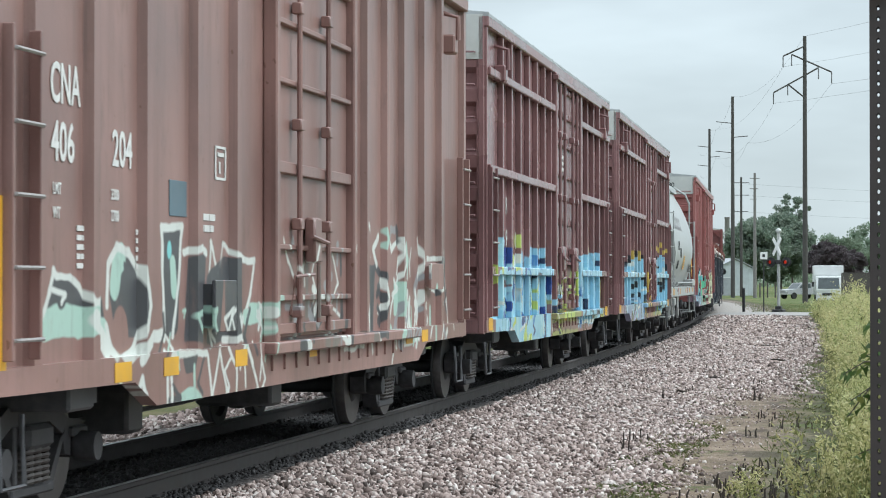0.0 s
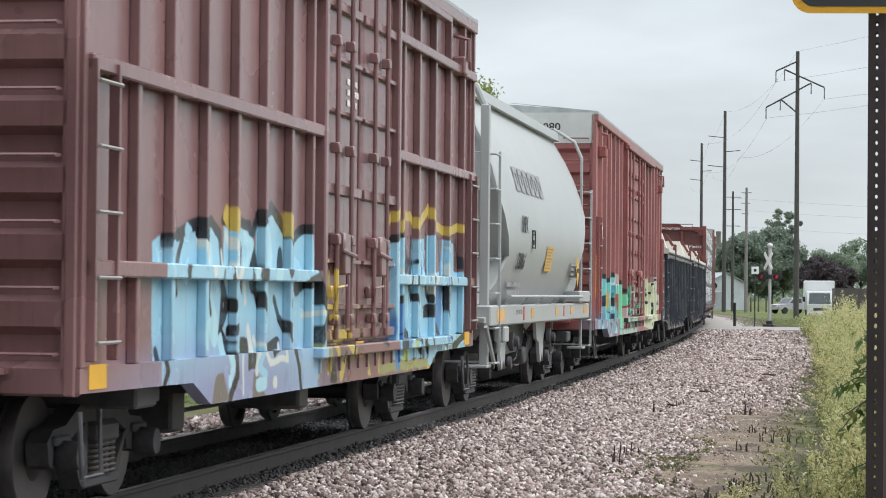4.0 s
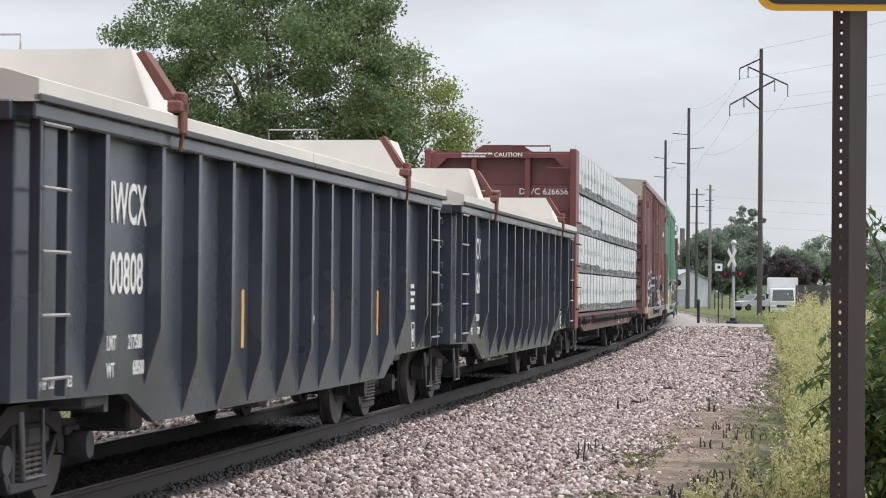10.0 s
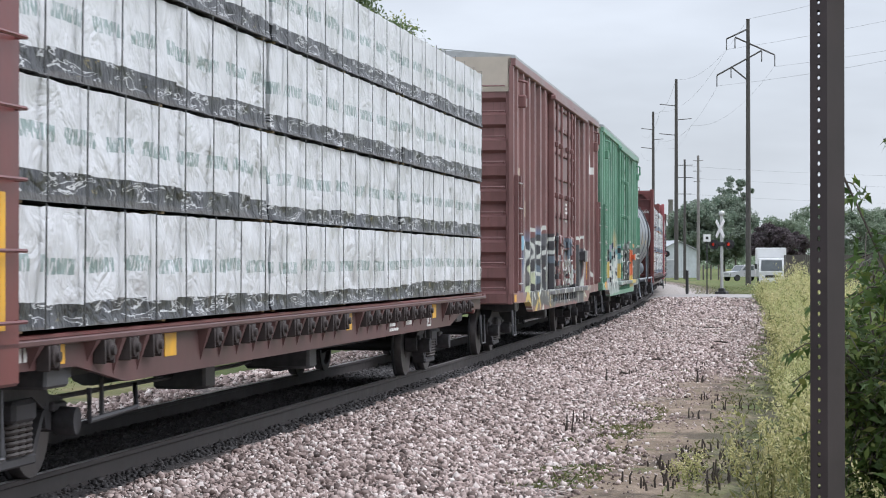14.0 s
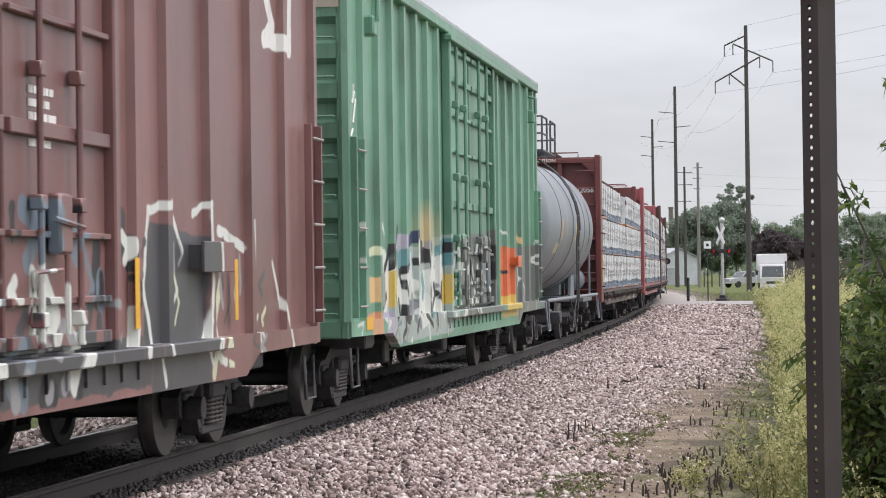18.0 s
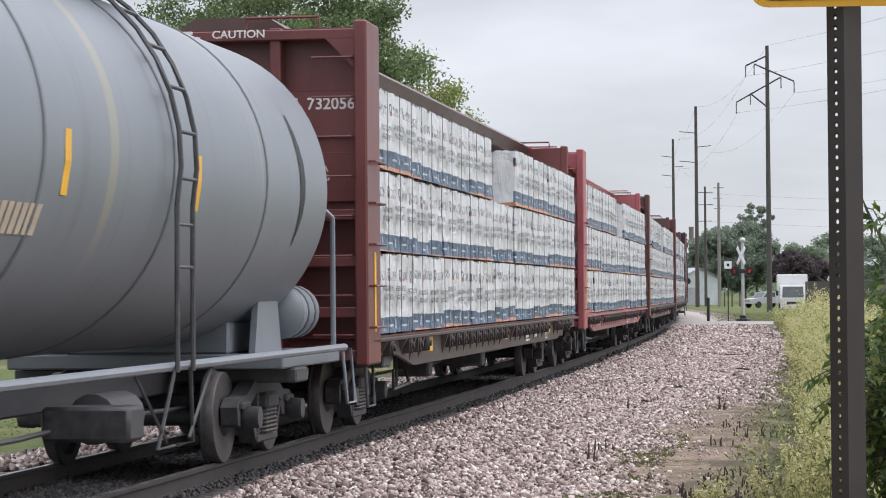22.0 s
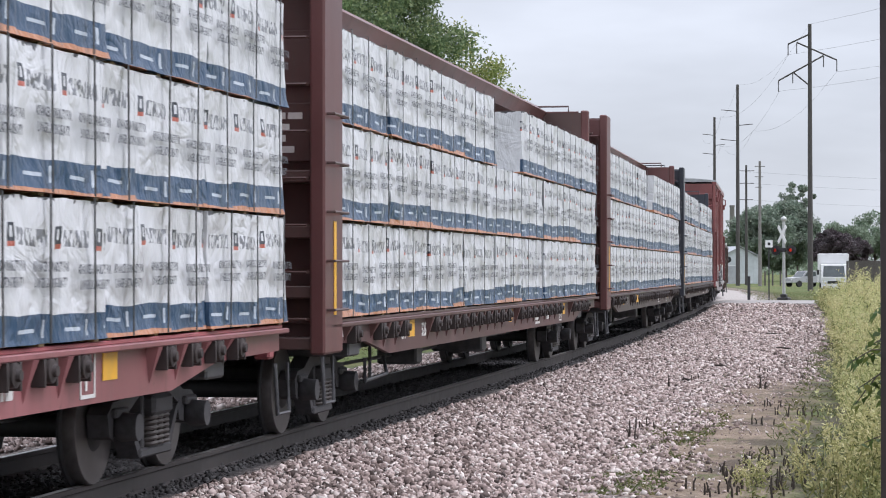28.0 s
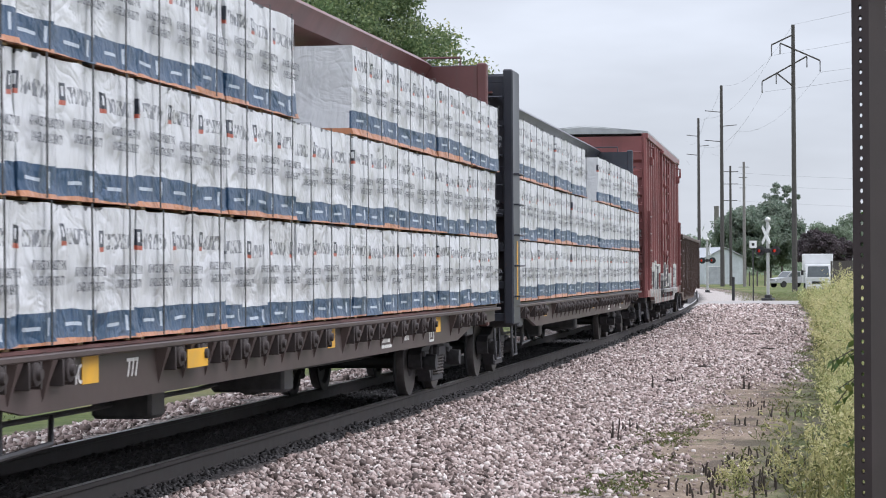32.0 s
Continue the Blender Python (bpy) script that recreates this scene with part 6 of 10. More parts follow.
# ---------------- tank car ----------------
def tank_car(s_near, s_far):
    n = Nodes("grey_tank_paint", 0.42)
    streak = n.noise(1.0, 5, 0.6, n.scaled((4.0, 1.2, 0.3)))
    c = n.mix(n.noise(0.6, 3), (0.165, 0.185, 0.21), (0.225, 0.245, 0.27))
    c = n.mix(n.math("MULTIPLY", n.step(streak, 0.55, 0.8), 0.4), c, (0.11, 0.11, 0.115))
    drip = n.math("MULTIPLY", n.step(n.noise(1.0, 3, 0.5, n.scaled((1.6, 0.0, 0.1), None, (4, 0, 0))), 0.66, 0.70), n.step(n.xyz()[2], 1.6, 2.2))
    c = n.mix(n.math("MULTIPLY", drip, 0.35), c, (0.42, 0.36, 0.20))
    n.bump(n.noise(0.9, 2), 0.2, 0.03)
    grey = n.done(c, 0.42)
    car, L, s0 = new_car("tank_car", "grey tank car with a black top platform and side walkway rail", s_near, s_far)
    h, R, zc = L / 2, 1.50, 2.58
    prof = [(0.02, -h + 0.55)]
    for i in range(1, 9):
        a = i * math.pi / 16
        prof.append((R * math.sin(a), -h + 0.55 + 0.75 * (1 - math.cos(a))))
    body = prof + [(R + 0.0, x) for x in (-3.0, -2.99, 0, 2.99, 3.0)] + [(r, -x) for r, x in prof[::-1]]
    shell = part("tank_shell", Build().lathe(body, (0, 0, zc), "x", 64), grey, car, "welded grey tank shell", 30)
    weld = plain("dusty_weld_steel", (0.15, 0.16, 0.175), 0.55)
    for x in (-3.0, 0.02, 3.0):
        ring = [(R - 0.01, x - 0.03), (R + 0.012, x - 0.02), (R + 0.012, x + 0.02), (R - 0.01, x + 0.03)]
        part("weld_band", Build().lathe(ring, (0, 0, zc), "x", 64), weld, shell, smooth=30)
    for sx in (-1.52, 1.52):
        rail = Build().tube([(-h + 0.3, sx, 1.02), (h - 0.6, sx, 1.02)], 0.036 if sx < 0 else 0.05, 8)
        part("side_rail", rail, grey, car, smooth=40)
    for sx in (-1, 1):
        b = Build()
        b.box(*sorted((sx * (h - 0.05), sx * (h - 2.6))), -1.35, 1.35, 0.86, 1.0, 0.015)
        for y in (-1.0, 1.0):
            b.extrude([(sx * (h - 1.3), 1.0), (sx * (h - 2.4), 1.0), (sx * (h - 2.2), 1.65), (sx * (h - 1.6), 1.9)][::sx], "y", y - 0.03, y + 0.03)
        b.box(*sorted((sx * (h - 1.2), sx * (h - 2.5))), -0.8, 0.8, 1.0, 1.3, 0.02)
        part("saddle", b, grey, car, "tank saddle and end sill")
    # ladder to the platform
    b = Build()
    for x in (-0.22, 0.22):
        pts = [(x, -1.58, 0.98)]
        for i in range(9):
            a = radians(-12 + i * 10)
            pts.append((x, -(R + 0.12) * math.cos(a), zc + (R + 0.12) * math.sin(a)))
        b.tube(pts, 0.02, 6)
    for i in range(9):
        a = radians(-30 + i * 12.5)
        y = -(R + 0.12) * math.cos(a) if a > -0.2 else -1.58
        b.tube([(-0.22, y, zc + (R + 0.12) * math.sin(a)), (0.22, y, zc + (R + 0.12) * math.sin(a))], 0.016, 6)
    for x in (-0.22, 0.22):
        b.tube([(x, -1.56, 1.0), (x * 2.2, -1.5, 0.42), (x * 0.2, -1.5, 0.42)], 0.016, 6)
        b.tube([(x * 5, -1.5, 1.02), (x * 1.4, -1.52, 0.46)], 0.014, 5)
    part("ladder", b, STEEL_BLACK, car, "dark curved ladder up the tank side", 40)
    b = Build().box(-1.5, 1.5, -1.0, 1.0, zc + R + 0.06, zc + R + 0.10, 0.008)
    plat = part("top_platform", b, STEEL_BLACK, car, "black walkway platform")
    b = Build()
    zt = zc + R + 0.08
    for x, y in ((-1.48, -0.98), (-0.4, -0.98), (0.4, -0.98), (1.48, -0.98), (-1.48, 0.98), (0, 0.98), (1.48, 0.98)):
        b.tube([(x, y, zt), (x, y, zt + 0.72)], 0.022, 6)
    for z in (0.36, 0.72):
        b.tube([(-0.4, -0.98, zt + z), (-1.48, -0.98, zt + z), (-1.48, 0.98, zt + z), (1.48, 0.98, zt + z), (1.48, -0.98, zt + z), (0.4, -0.98, zt + z)], 0.022, 6)
    part("platform_railing", b, STEEL_BLACK, plat, smooth=40)
    b = Build().lathe([(0.32, zt), (0.32, zt + 0.42), (0.34, zt + 0.44), (0.1, zt + 0.48)], (-0.5, 0, 0), "z", 18).lathe([(0.26, zt), (0.26, zt + 0.2), (0.1, zt + 0.24)], (0.7, 0, 0), "z", 16)
    part("dome_fittings", b, STEEL_BLACK, car, "manway and valve housing", 40)
    # end rails, reservoir and brake gear
    b = Build()
    for sx in (-1, 1):
        x = sx * (h - 0.12)
        b.tube([(x, -1.3, 0.95), (x, -1.3, 2.35), (x, -1.15, 2.5), (x, 1.15, 2.5), (x, 1.3, 2.35), (x, 1.3, 0.95)], 0.028, 8)
        b.tube([(x - sx * 0.5, -1.5, 1.0), (x - sx * 0.5, -1.55, 0.45), (x - sx * 0.1, -1.55, 0.45), (x - sx * 0.1, -1.5, 1.0)], 0.018, 6)
    part("end_handrail", b, grey, car, smooth=40)
    b = Build().lathe([(0.02, -0.46), (0.2, -0.42), (0.27, -0.34), (0.27, 0.34), (0.2, 0.42), (0.02, 0.46)], (h - 0.75, -0.95, 1.38), "x", 20)
    part("air_reservoir", b, grey, car, "grey air reservoir", 40)
    for k in (-0.15, 0.15):
        part("reservoir_band", Build().lathe([(0.276, k - 0.03), (0.276, k + 0.03)], (h - 0.75, -0.95, 1.38), "x", 20), STEEL_BLACK, car)
    scuff = []
    for i in range(9):
        a = radians(-22 + i * 6.0)
        w = 0.10 * math.sin(math.pi * (i + 0.5) / 9.5)
        scuff.append((4.35 + 0.08 * math.sin(i * 0.5), -(R + 0.006) * math.cos(a), zc + (R + 0.006) * math.sin(a), w))
    v = [(x - w, y, z) for x, y, z, w in scuff] + [(x + w, y, z) for x, y, z, w in scuff]
    part("scuff_mark", Build().add(v, [(i, i + 9, i + 10, i + 1) for i in range(8)]), BLACK_MARK, car, "long dark scuff on the shell")
    underframe(car, L, 0.86, None, False)
    add_trucks(car, (-h + 1.85, h - 1.85), s0)
    # faded marks
    b = Build()
    skin = lambda zz: -math.sqrt(R * R - (zz - zc) ** 2) - 0.004
    for i in range(7):
        x0 = -3.75 + i * 0.13
        b.add([(x0, skin(1.95), 1.95), (x0 + 0.10, skin(1.95), 1.95), (x0 + 0.10, skin(2.15), 2.15), (x0, skin(2.15), 2.15)], [(0, 1, 2, 3)])
    for x0 in (-2.58, 0.68):
        part("reflector", Build().add([(x0, skin(q), q) for q in (2.22, 2.45, 2.66)] + [(x0 + 0.13, skin(q), q) for q in (2.22, 2.45, 2.66)], [(0, 3, 4, 1), (1, 4, 5, 2)]), YELLOW, car)
    o = part("faded_mark", b, CREAM_MARK, car, "faded cream block marks")
    o.location.y = -0.004
# ---------------- the train ----------------
AQUA, LIME = (0.22, 0.58, 0.58), (0.50, 0.60, 0.16)
PALE, INK, GREY_P, PLUM = (0.66, 0.68, 0.64), (0.03, 0.03, 0.035), (0.25, 0.25, 0.26), (0.27, 0.17, 0.24)
MINT, WHITE_SIGN = (0.42, 0.58, 0.50), (0.72, 0.71, 0.69)
ORANGE, GOLD = (0.60, 0.15, 0.06), (0.58, 0.43, 0.11)
CHAR, CHARL, SLATE, GREY, SMOKE, TAUPE = (0.075, 0.075, 0.082), (0.13, 0.13, 0.14), (0.16, 0.20, 0.24), (0.30, 0.30, 0.31), (0.16, 0.175, 0.165), (0.20, 0.17, 0.15)
SKY, AQUAL, MID, DEEP, NAVY, BLUE, LILAC = (0.34, 0.58, 0.72), (0.44, 0.68, 0.76), (0.11, 0.26, 0.52), (0.035, 0.075, 0.28), (0.035, 0.05, 0.10), (0.16, 0.36, 0.56), (0.36, 0.46, 0.74)
SEA, SEAL, SEAD, TEAL, OLIVE, TAN, CREAM = (0.22, 0.64, 0.42), (0.32, 0.74, 0.52), (0.10, 0.34, 0.26), (0.12, 0.28, 0.30), (0.36, 0.36, 0.14), (0.46, 0.40, 0.28), (0.60, 0.64, 0.44)
PINK, PEACH, RUSTY, ORNG, LILACG, PALEG = (0.62, 0.46, 0.46), (0.68, 0.46, 0.24), (0.42, 0.17, 0.08), (0.56, 0.30, 0.17), (0.40, 0.38, 0.46), (0.36, 0.42, 0.40)
BAND_WHITE = plain("white_end_paint", (0.62, 0.63, 0.61), 0.55, 0.0, 0.1, 3)
BAND_CREAM = plain("cream_end_paint", (0.56, 0.50, 0.42), 0.55, 0.0, 0.12, 3)


def yellow_row(s_list, z=0.98, w=0.42, h=0.13):
    return [(s, z, w, h, YELLOW) for s in s_list]


def spray_brown(g):
    """Spray paint on this car's side, in metres along and above it."""
    g.poly(CHAR, -6.96, 1.34, -6.25, 1.33, -6.17, 1.45, -6.42, 1.58, -6.79, 1.59)
    g.line(MINT, 0.1, -6.94, 1.29, -6.63, 1.32, -6.31, 1.3, -6.02, 1.34, -5.79, 1.21)
    g.line(PALE, 0.025, -6.96, 1.35, -6.84, 1.49, -6.76, 1.62, -6.72, 1.59, -6.47, 1.58, -6.29, 1.53, -6.14, 1.44, -5.85, 1.44)
    g.oval(CHAR, -6.62, 1.46, 0.1, 0.09)
    g.line(PALE, 0.02, -6.79, 1.5, -6.55, 1.46, -6.61, 1.41)
    g.poly(CHAR, -6.02, 1.46, -5.95, 1.33, -5.77, 1.31, -5.83, 1.47)
    g.poly(CHAR, -5.67, 1.48, -5.56, 1.22, -5.04, 1.17, -4.95, 1.4, -5.05, 1.67, -5.3, 1.78, -5.47, 1.7)
    g.line(MINT, 0.1, -5.56, 1.54, -5.52, 1.67, -5.42, 1.72)
    g.line(CHAR, 0.03, -5.35, 1.67, -5.3, 1.52, -5.25, 1.44)
    g.oval(g.base, -5.45, 1.2, 0.17, 0.2)
    g.line(PALE, 0.032, -5.72, 1.41, -5.7, 1.67, -5.52, 1.79, -5.25, 1.76, -5.06, 1.63, -4.95, 1.4, -5.02, 1.24, -5.18, 1.09, -5.43, 1.02, -5.65, 1.1, -5.74, 1.26)
    g.line(PALE, 0.07, -6.13, 1.33, -5.9, 1.22, -5.72, 1.1)
    g.line(PALE, 0.05, -4.51, 1.19, -4.86, 1.17, -5.18, 1.02)
    g.line(PALE, 0.035, -5.65, 0.98, -5.64, 0.81, -5.56, 0.64)
    g.line(PALE, 0.03, -5.27, 0.63, -5.29, 0.79, -5.17, 0.89, -5.07, 0.78, -5.09, 0.62)
    g.poly(CHAR, -4.49, 1.95, -4.45, 1.15, -4.12, 1.19, -3.98, 1.97)
    g.line(MINT, 0.07, -4.23, 1.68, -4.2, 1.51)
    g.oval(AQUA, -4.32, 1.78, 0.06, 0.07)
    g.line(PALE, 0.03, -4.43, 1.15, -4.51, 1.94, -3.98, 1.96, -4.09, 1.55, -4.23, 1.18)
    g.poly(CHAR, -3.94, 1.12, -3.49, 1.1, -3.34, 1.77, -3.84, 1.75)
    g.line(PALE, 0.028, -3.95, 1.77, -3.62, 1.81, -3.34, 1.78)
    g.line(PALE, 0.02, -3.26, 1.6, -3.21, 1.86, -3.02, 1.6, -2.89, 1.85, -2.66, 1.78, -2.28, 1.75)
    g.poly(CHAR, -3.34, 1.1, -2.34, 1.1, -2.35, 1.75, -2.89, 1.76, -3.34, 1.6)
    g.line(PALE, 0.03, -2.28, 1.73, -1.92, 1.72, -2.06, 1.46, -2.24, 1.28, -2.53, 1.12, -2.89, 1.11)
    g.line(MINT, 0.06, -2.24, 1.27, -1.81, 1.27, -1.36, 1.41)
    g.oval(PALE, -1.77, 1.31, 0.1, 0.08)
    g.line(PALE, 0.03, -4.59, 0.58, -4.56, 0.96, -4.4, 1.04, -4.03, 1.04, -3.58, 1.02)
    g.poly(CHAR, -4.2, 1.02, -4.14, 0.9, -3.88, 0.89, -3.81, 1.02)
    g.oval(MINT, -4.03, 0.64, 0.36, 0.14)
    g.line(PALE, 0.024, -3.55, 1, -3.43, 0.7, -3.21, 1.04, -2.98, 0.67)
    g.line(PALE, 0.024, -2.95, 1.06, -2.72, 0.89, -2.72, 0.67, -2.92, 0.56)
    g.line(PALE, 0.024, -2.27, 0.92, -2.06, 0.69, -2.31, 0.6)
    g.line(PALE, 0.02, -1.95, 0.91, -1.84, 0.77, -2.01, 0.64)
    g.line(PALE, 0.03, 2.27, 2.11, 2.6, 1.8, 2.27, 1.22, 2.41, 0.85)
    g.poly(CHAR, 2.27, 1.72, 2.33, 0.99, 2.76, 0.98, 2.87, 1.72)
    g.line(PALE, 0.03, 3.39, 2.12, 3.69, 1.9, 4.05, 2, 4.18, 1.73, 3.69, 1.31, 3.39, 0.73)
    g.poly(MINT, 3.81, 1.19, 4.49, 1.18, 4.49, 1.55, 3.81, 1.55)
    g.line(MINT, 0.06, 4.18, 1.93, 4.49, 1.67)
    g.line(PALE, 0.025, 4.18, 1.19, 4.05, 0.89, 4.88, 0.93, 5.01, 1.18)
    g.line(PALE, 0.03, 5.49, 1.81, 6.78, 1.83, 6.86, 1.47, 5.98, 1.47)
    g.line(PALE, 0.025, 6.19, 0.77, 6.48, 1.16, 6.93, 1.35, 7.09, 1.01)
    g.line(PALE, 0.02, -1.12, 1.93, -0.97, 1.74, -0.76, 1.6)
    g.line(PALE, 0.02, 0.08, 1.91, -0.09, 1.65, 0.09, 1.45, -0.18, 1.25)
    g.line(PALE, 0.018, 0.72, 1.81, 0.96, 1.55, 0.63, 1.34, 1.1, 1.23)
    g.line(GREY, 0.03, -1.06, 1.34, -0.56, 1.35, -0.66, 1.26)
    g.line(PALE, 0.02, 1.13, 0.91, 2.01, 0.93)


def spray_belt_a(g):
    """Spray paint on this car's side, in metres along and above it."""
    g.poly(SKY, -7.04, 0.7, -1.2, 0.56, -1.05, 1.81, -6.94, 1.7)
    g.poly(SKY, -6.58, 1.7, -5.82, 1.71, -5.7, 2.11, -6.15, 2.19, -6.47, 2.11)
    g.poly(SKY, -4.9, 1.71, -3.88, 1.72, -3.88, 1.99, -4.23, 2.06, -4.85, 1.89)
    g.poly(SKY, -3.79, 1.72, -2.69, 1.73, -2.81, 2.06, -3.26, 2.08, -3.72, 1.94)
    g.poly(SKY, -2.1, 1.74, -1.47, 1.76, -1.35, 2.13, -2.1, 2.07)
    g.line(AQUAL, 0.1, -6.37, 2.01, -6.43, 1.56, -6.31, 1.26)
    g.line(AQUAL, 0.1, -3.51, 1.91, -3.42, 1.38, -3.51, 1.04)
    g.line(AQUAL, 0.08, -4.75, 1.76, -4.96, 1.4, -4.88, 0.87)
    g.poly(LIME, -5.4, 1.71, -4.82, 1.71, -4.73, 1.89, -5.08, 2.01, -5.38, 1.91)
    g.line(LIME, 0.09, -4.65, 2.14, -4.38, 2.1, -4.08, 2.19)
    g.line(LIME, 0.06, -4.5, 2.22, -4.35, 2.06)
    g.poly(LIME, -2.77, 2.05, -2.59, 1.88, -2.25, 1.9, -2.14, 2.13)
    g.line(LIME, 0.08, -6.67, 1.88, -6.62, 1.72)
    g.poly(DEEP, -6.17, 1.7, -5.87, 1.71, -5.82, 1.92, -6.15, 1.9)
    g.poly(DEEP, -5.77, 1.74, -5.48, 1.76, -5.41, 2.03, -5.77, 2.01)
    g.poly(MID, -4.47, 1.96, -4.38, 1.72, -3.98, 1.72, -3.98, 2.02)
    g.poly(DEEP, -5.18, 1.59, -5.04, 1.28, -4.78, 1.3, -4.7, 1.62)
    g.poly(DEEP, -4.49, 0.95, -4.12, 0.87, -4.03, 1.22, -3.94, 1.64, -4.34, 1.56)
    g.poly(DEEP, -2.07, 1.16, -2.03, 0.69, -1.77, 0.68, -1.66, 1.18)
    g.poly(NAVY, -3, 1.69, -2.99, 1.45, -2.43, 1.45, -2.51, 1.7)
    g.poly(DEEP, -1.38, 1.46, -1.13, 1.33, -0.96, 1.56, -1.32, 1.73)
    g.line(DEEP, 0.06, -6.24, 1.19, -5.86, 1.15, -5.6, 1.01, -5.68, 0.9)
    g.line(MID, 0.06, -3.24, 0.94, -2.97, 1.11, -3.04, 1.34)
    g.line(NAVY, 0.05, -2.18, 1.84, -1.79, 1.9, -1.59, 2.04)
    g.poly(NAVY, -6.73, 1.33, -6.55, 1.34, -6.55, 1.5, -6.73, 1.49)
    g.poly(LIME, -2.51, 1.51, -2.43, 1.27, -2.13, 1.27, -2.13, 1.53)
    g.line(LIME, 0.06, -3.51, 1.04, -3.18, 1.2, -3.15, 1.38)
    g.poly(LIME, -3.83, 0.6, -3.41, 0.58, -3.38, 0.81, -3.77, 0.77)
    g.poly(OLIVE, -6.8, 1.62, -6.73, 1.37, -6.55, 1.41, -6.64, 1.62)
    g.poly(TAN, -4.64, 1.47, -4.55, 1.06, -4.22, 1.05, -4.13, 1.48)
    g.line(LIME, 0.03, -5.76, 1.33, -5.55, 1.21, -5.61, 1.13)
    g.line(PALE, 0.025, -6.67, 1.56, -6.57, 1.28, -6.14, 1.24, -5.87, 1.41, -5.74, 1.25)
    g.line(PALE, 0.025, -3.85, 1.65, -3.97, 0.96, -4.63, 0.87)
    g.line(PALE, 0.02, -2.99, 1.16, -2.72, 1.29, -2.17, 1.33)
    g.line(PALE, 0.022, -6.08, 2.01, -6.25, 1.9)
    g.line(PALE, 0.03, -5.6, 0.9, -5.36, 0.89)
    g.poly(g.base, -5.87, 1.48, -5.35, 1.49, -5.35, 1.6, -5.87, 1.57)
    g.poly(LIME, 1.41, 1.31, 2.17, 1.34, 1.94, 1.89, 1.51, 1.62)
    g.poly(OLIVE, -1.04, 0.91, 2.23, 0.88, 2.29, 1.07, -1.04, 1.11)
    g.line(NAVY, 0.06, -0.83, 1.1, 0.07, 1.11)
    g.line(PALE, 0.05, 0.89, 1.45, 0.79, 1.67)
    g.line(LIME, 0.06, -0.07, 0.99, 1.41, 1.01)
    g.line(SKY, 0.05, -1.04, 1.17, -0.3, 1.36)
    g.poly(OLIVE, -0.95, 0.63, 2.52, 0.66, 2.52, 0.75, -0.95, 0.77)
    g.poly(LIME, -0.52, 0.62, 0.17, 0.61, 0.22, 0.7, -0.52, 0.7)
    g.poly(SKY, 2.5, 1.99, 2.52, 0.84, 6.23, 0.77, 6.22, 2.1)
    g.line(SKY, 0.1, 2.91, 2.18, 2.98, 1.86)
    g.line(SKY, 0.08, 5.47, 2.19, 5.77, 1.96)
    g.line(LIME, 0.07, 3.71, 2.32, 3.84, 2.11)
    g.line(TAN, 0.05, 4.77, 2.23, 4.98, 2.07)
    g.poly(DEEP, 2.63, 1.31, 3.29, 1.31, 3.47, 1.44, 2.63, 1.4)
    g.poly(NAVY, 3.79, 1.25, 3.92, 1.04, 4.38, 0.93, 4.44, 1.25)
    g.poly(NAVY, 4.71, 1.05, 4.72, 0.87, 5.2, 0.87, 5.34, 1.06)
    g.line(NAVY, 0.045, 3.65, 2.05, 3.47, 1.74)
    g.line(NAVY, 0.045, 4.43, 2.06, 4.64, 1.78)
    g.line(NAVY, 0.05, 2.69, 0.92, 3.11, 1.07)
    g.line(DEEP, 0.05, 5.27, 1.44, 5.78, 1.04)
    g.poly(OLIVE, 6.3, 1.55, 6.38, 0.83, 6.93, 0.87, 7.01, 1.58)
    g.line(PALE, 0.03, 2.52, 0.87, 6.08, 0.83)
    g.line(LIME, 0.05, -7.18, 1.98, -7.2, 1.81)
    g.line(LIME, 0.05, -7.25, 1.73, -7.24, 1.56)
    g.poly(LIME, -7.5, 0.77, -7.21, 0.77, -7.15, 0.92, -7.34, 0.92)


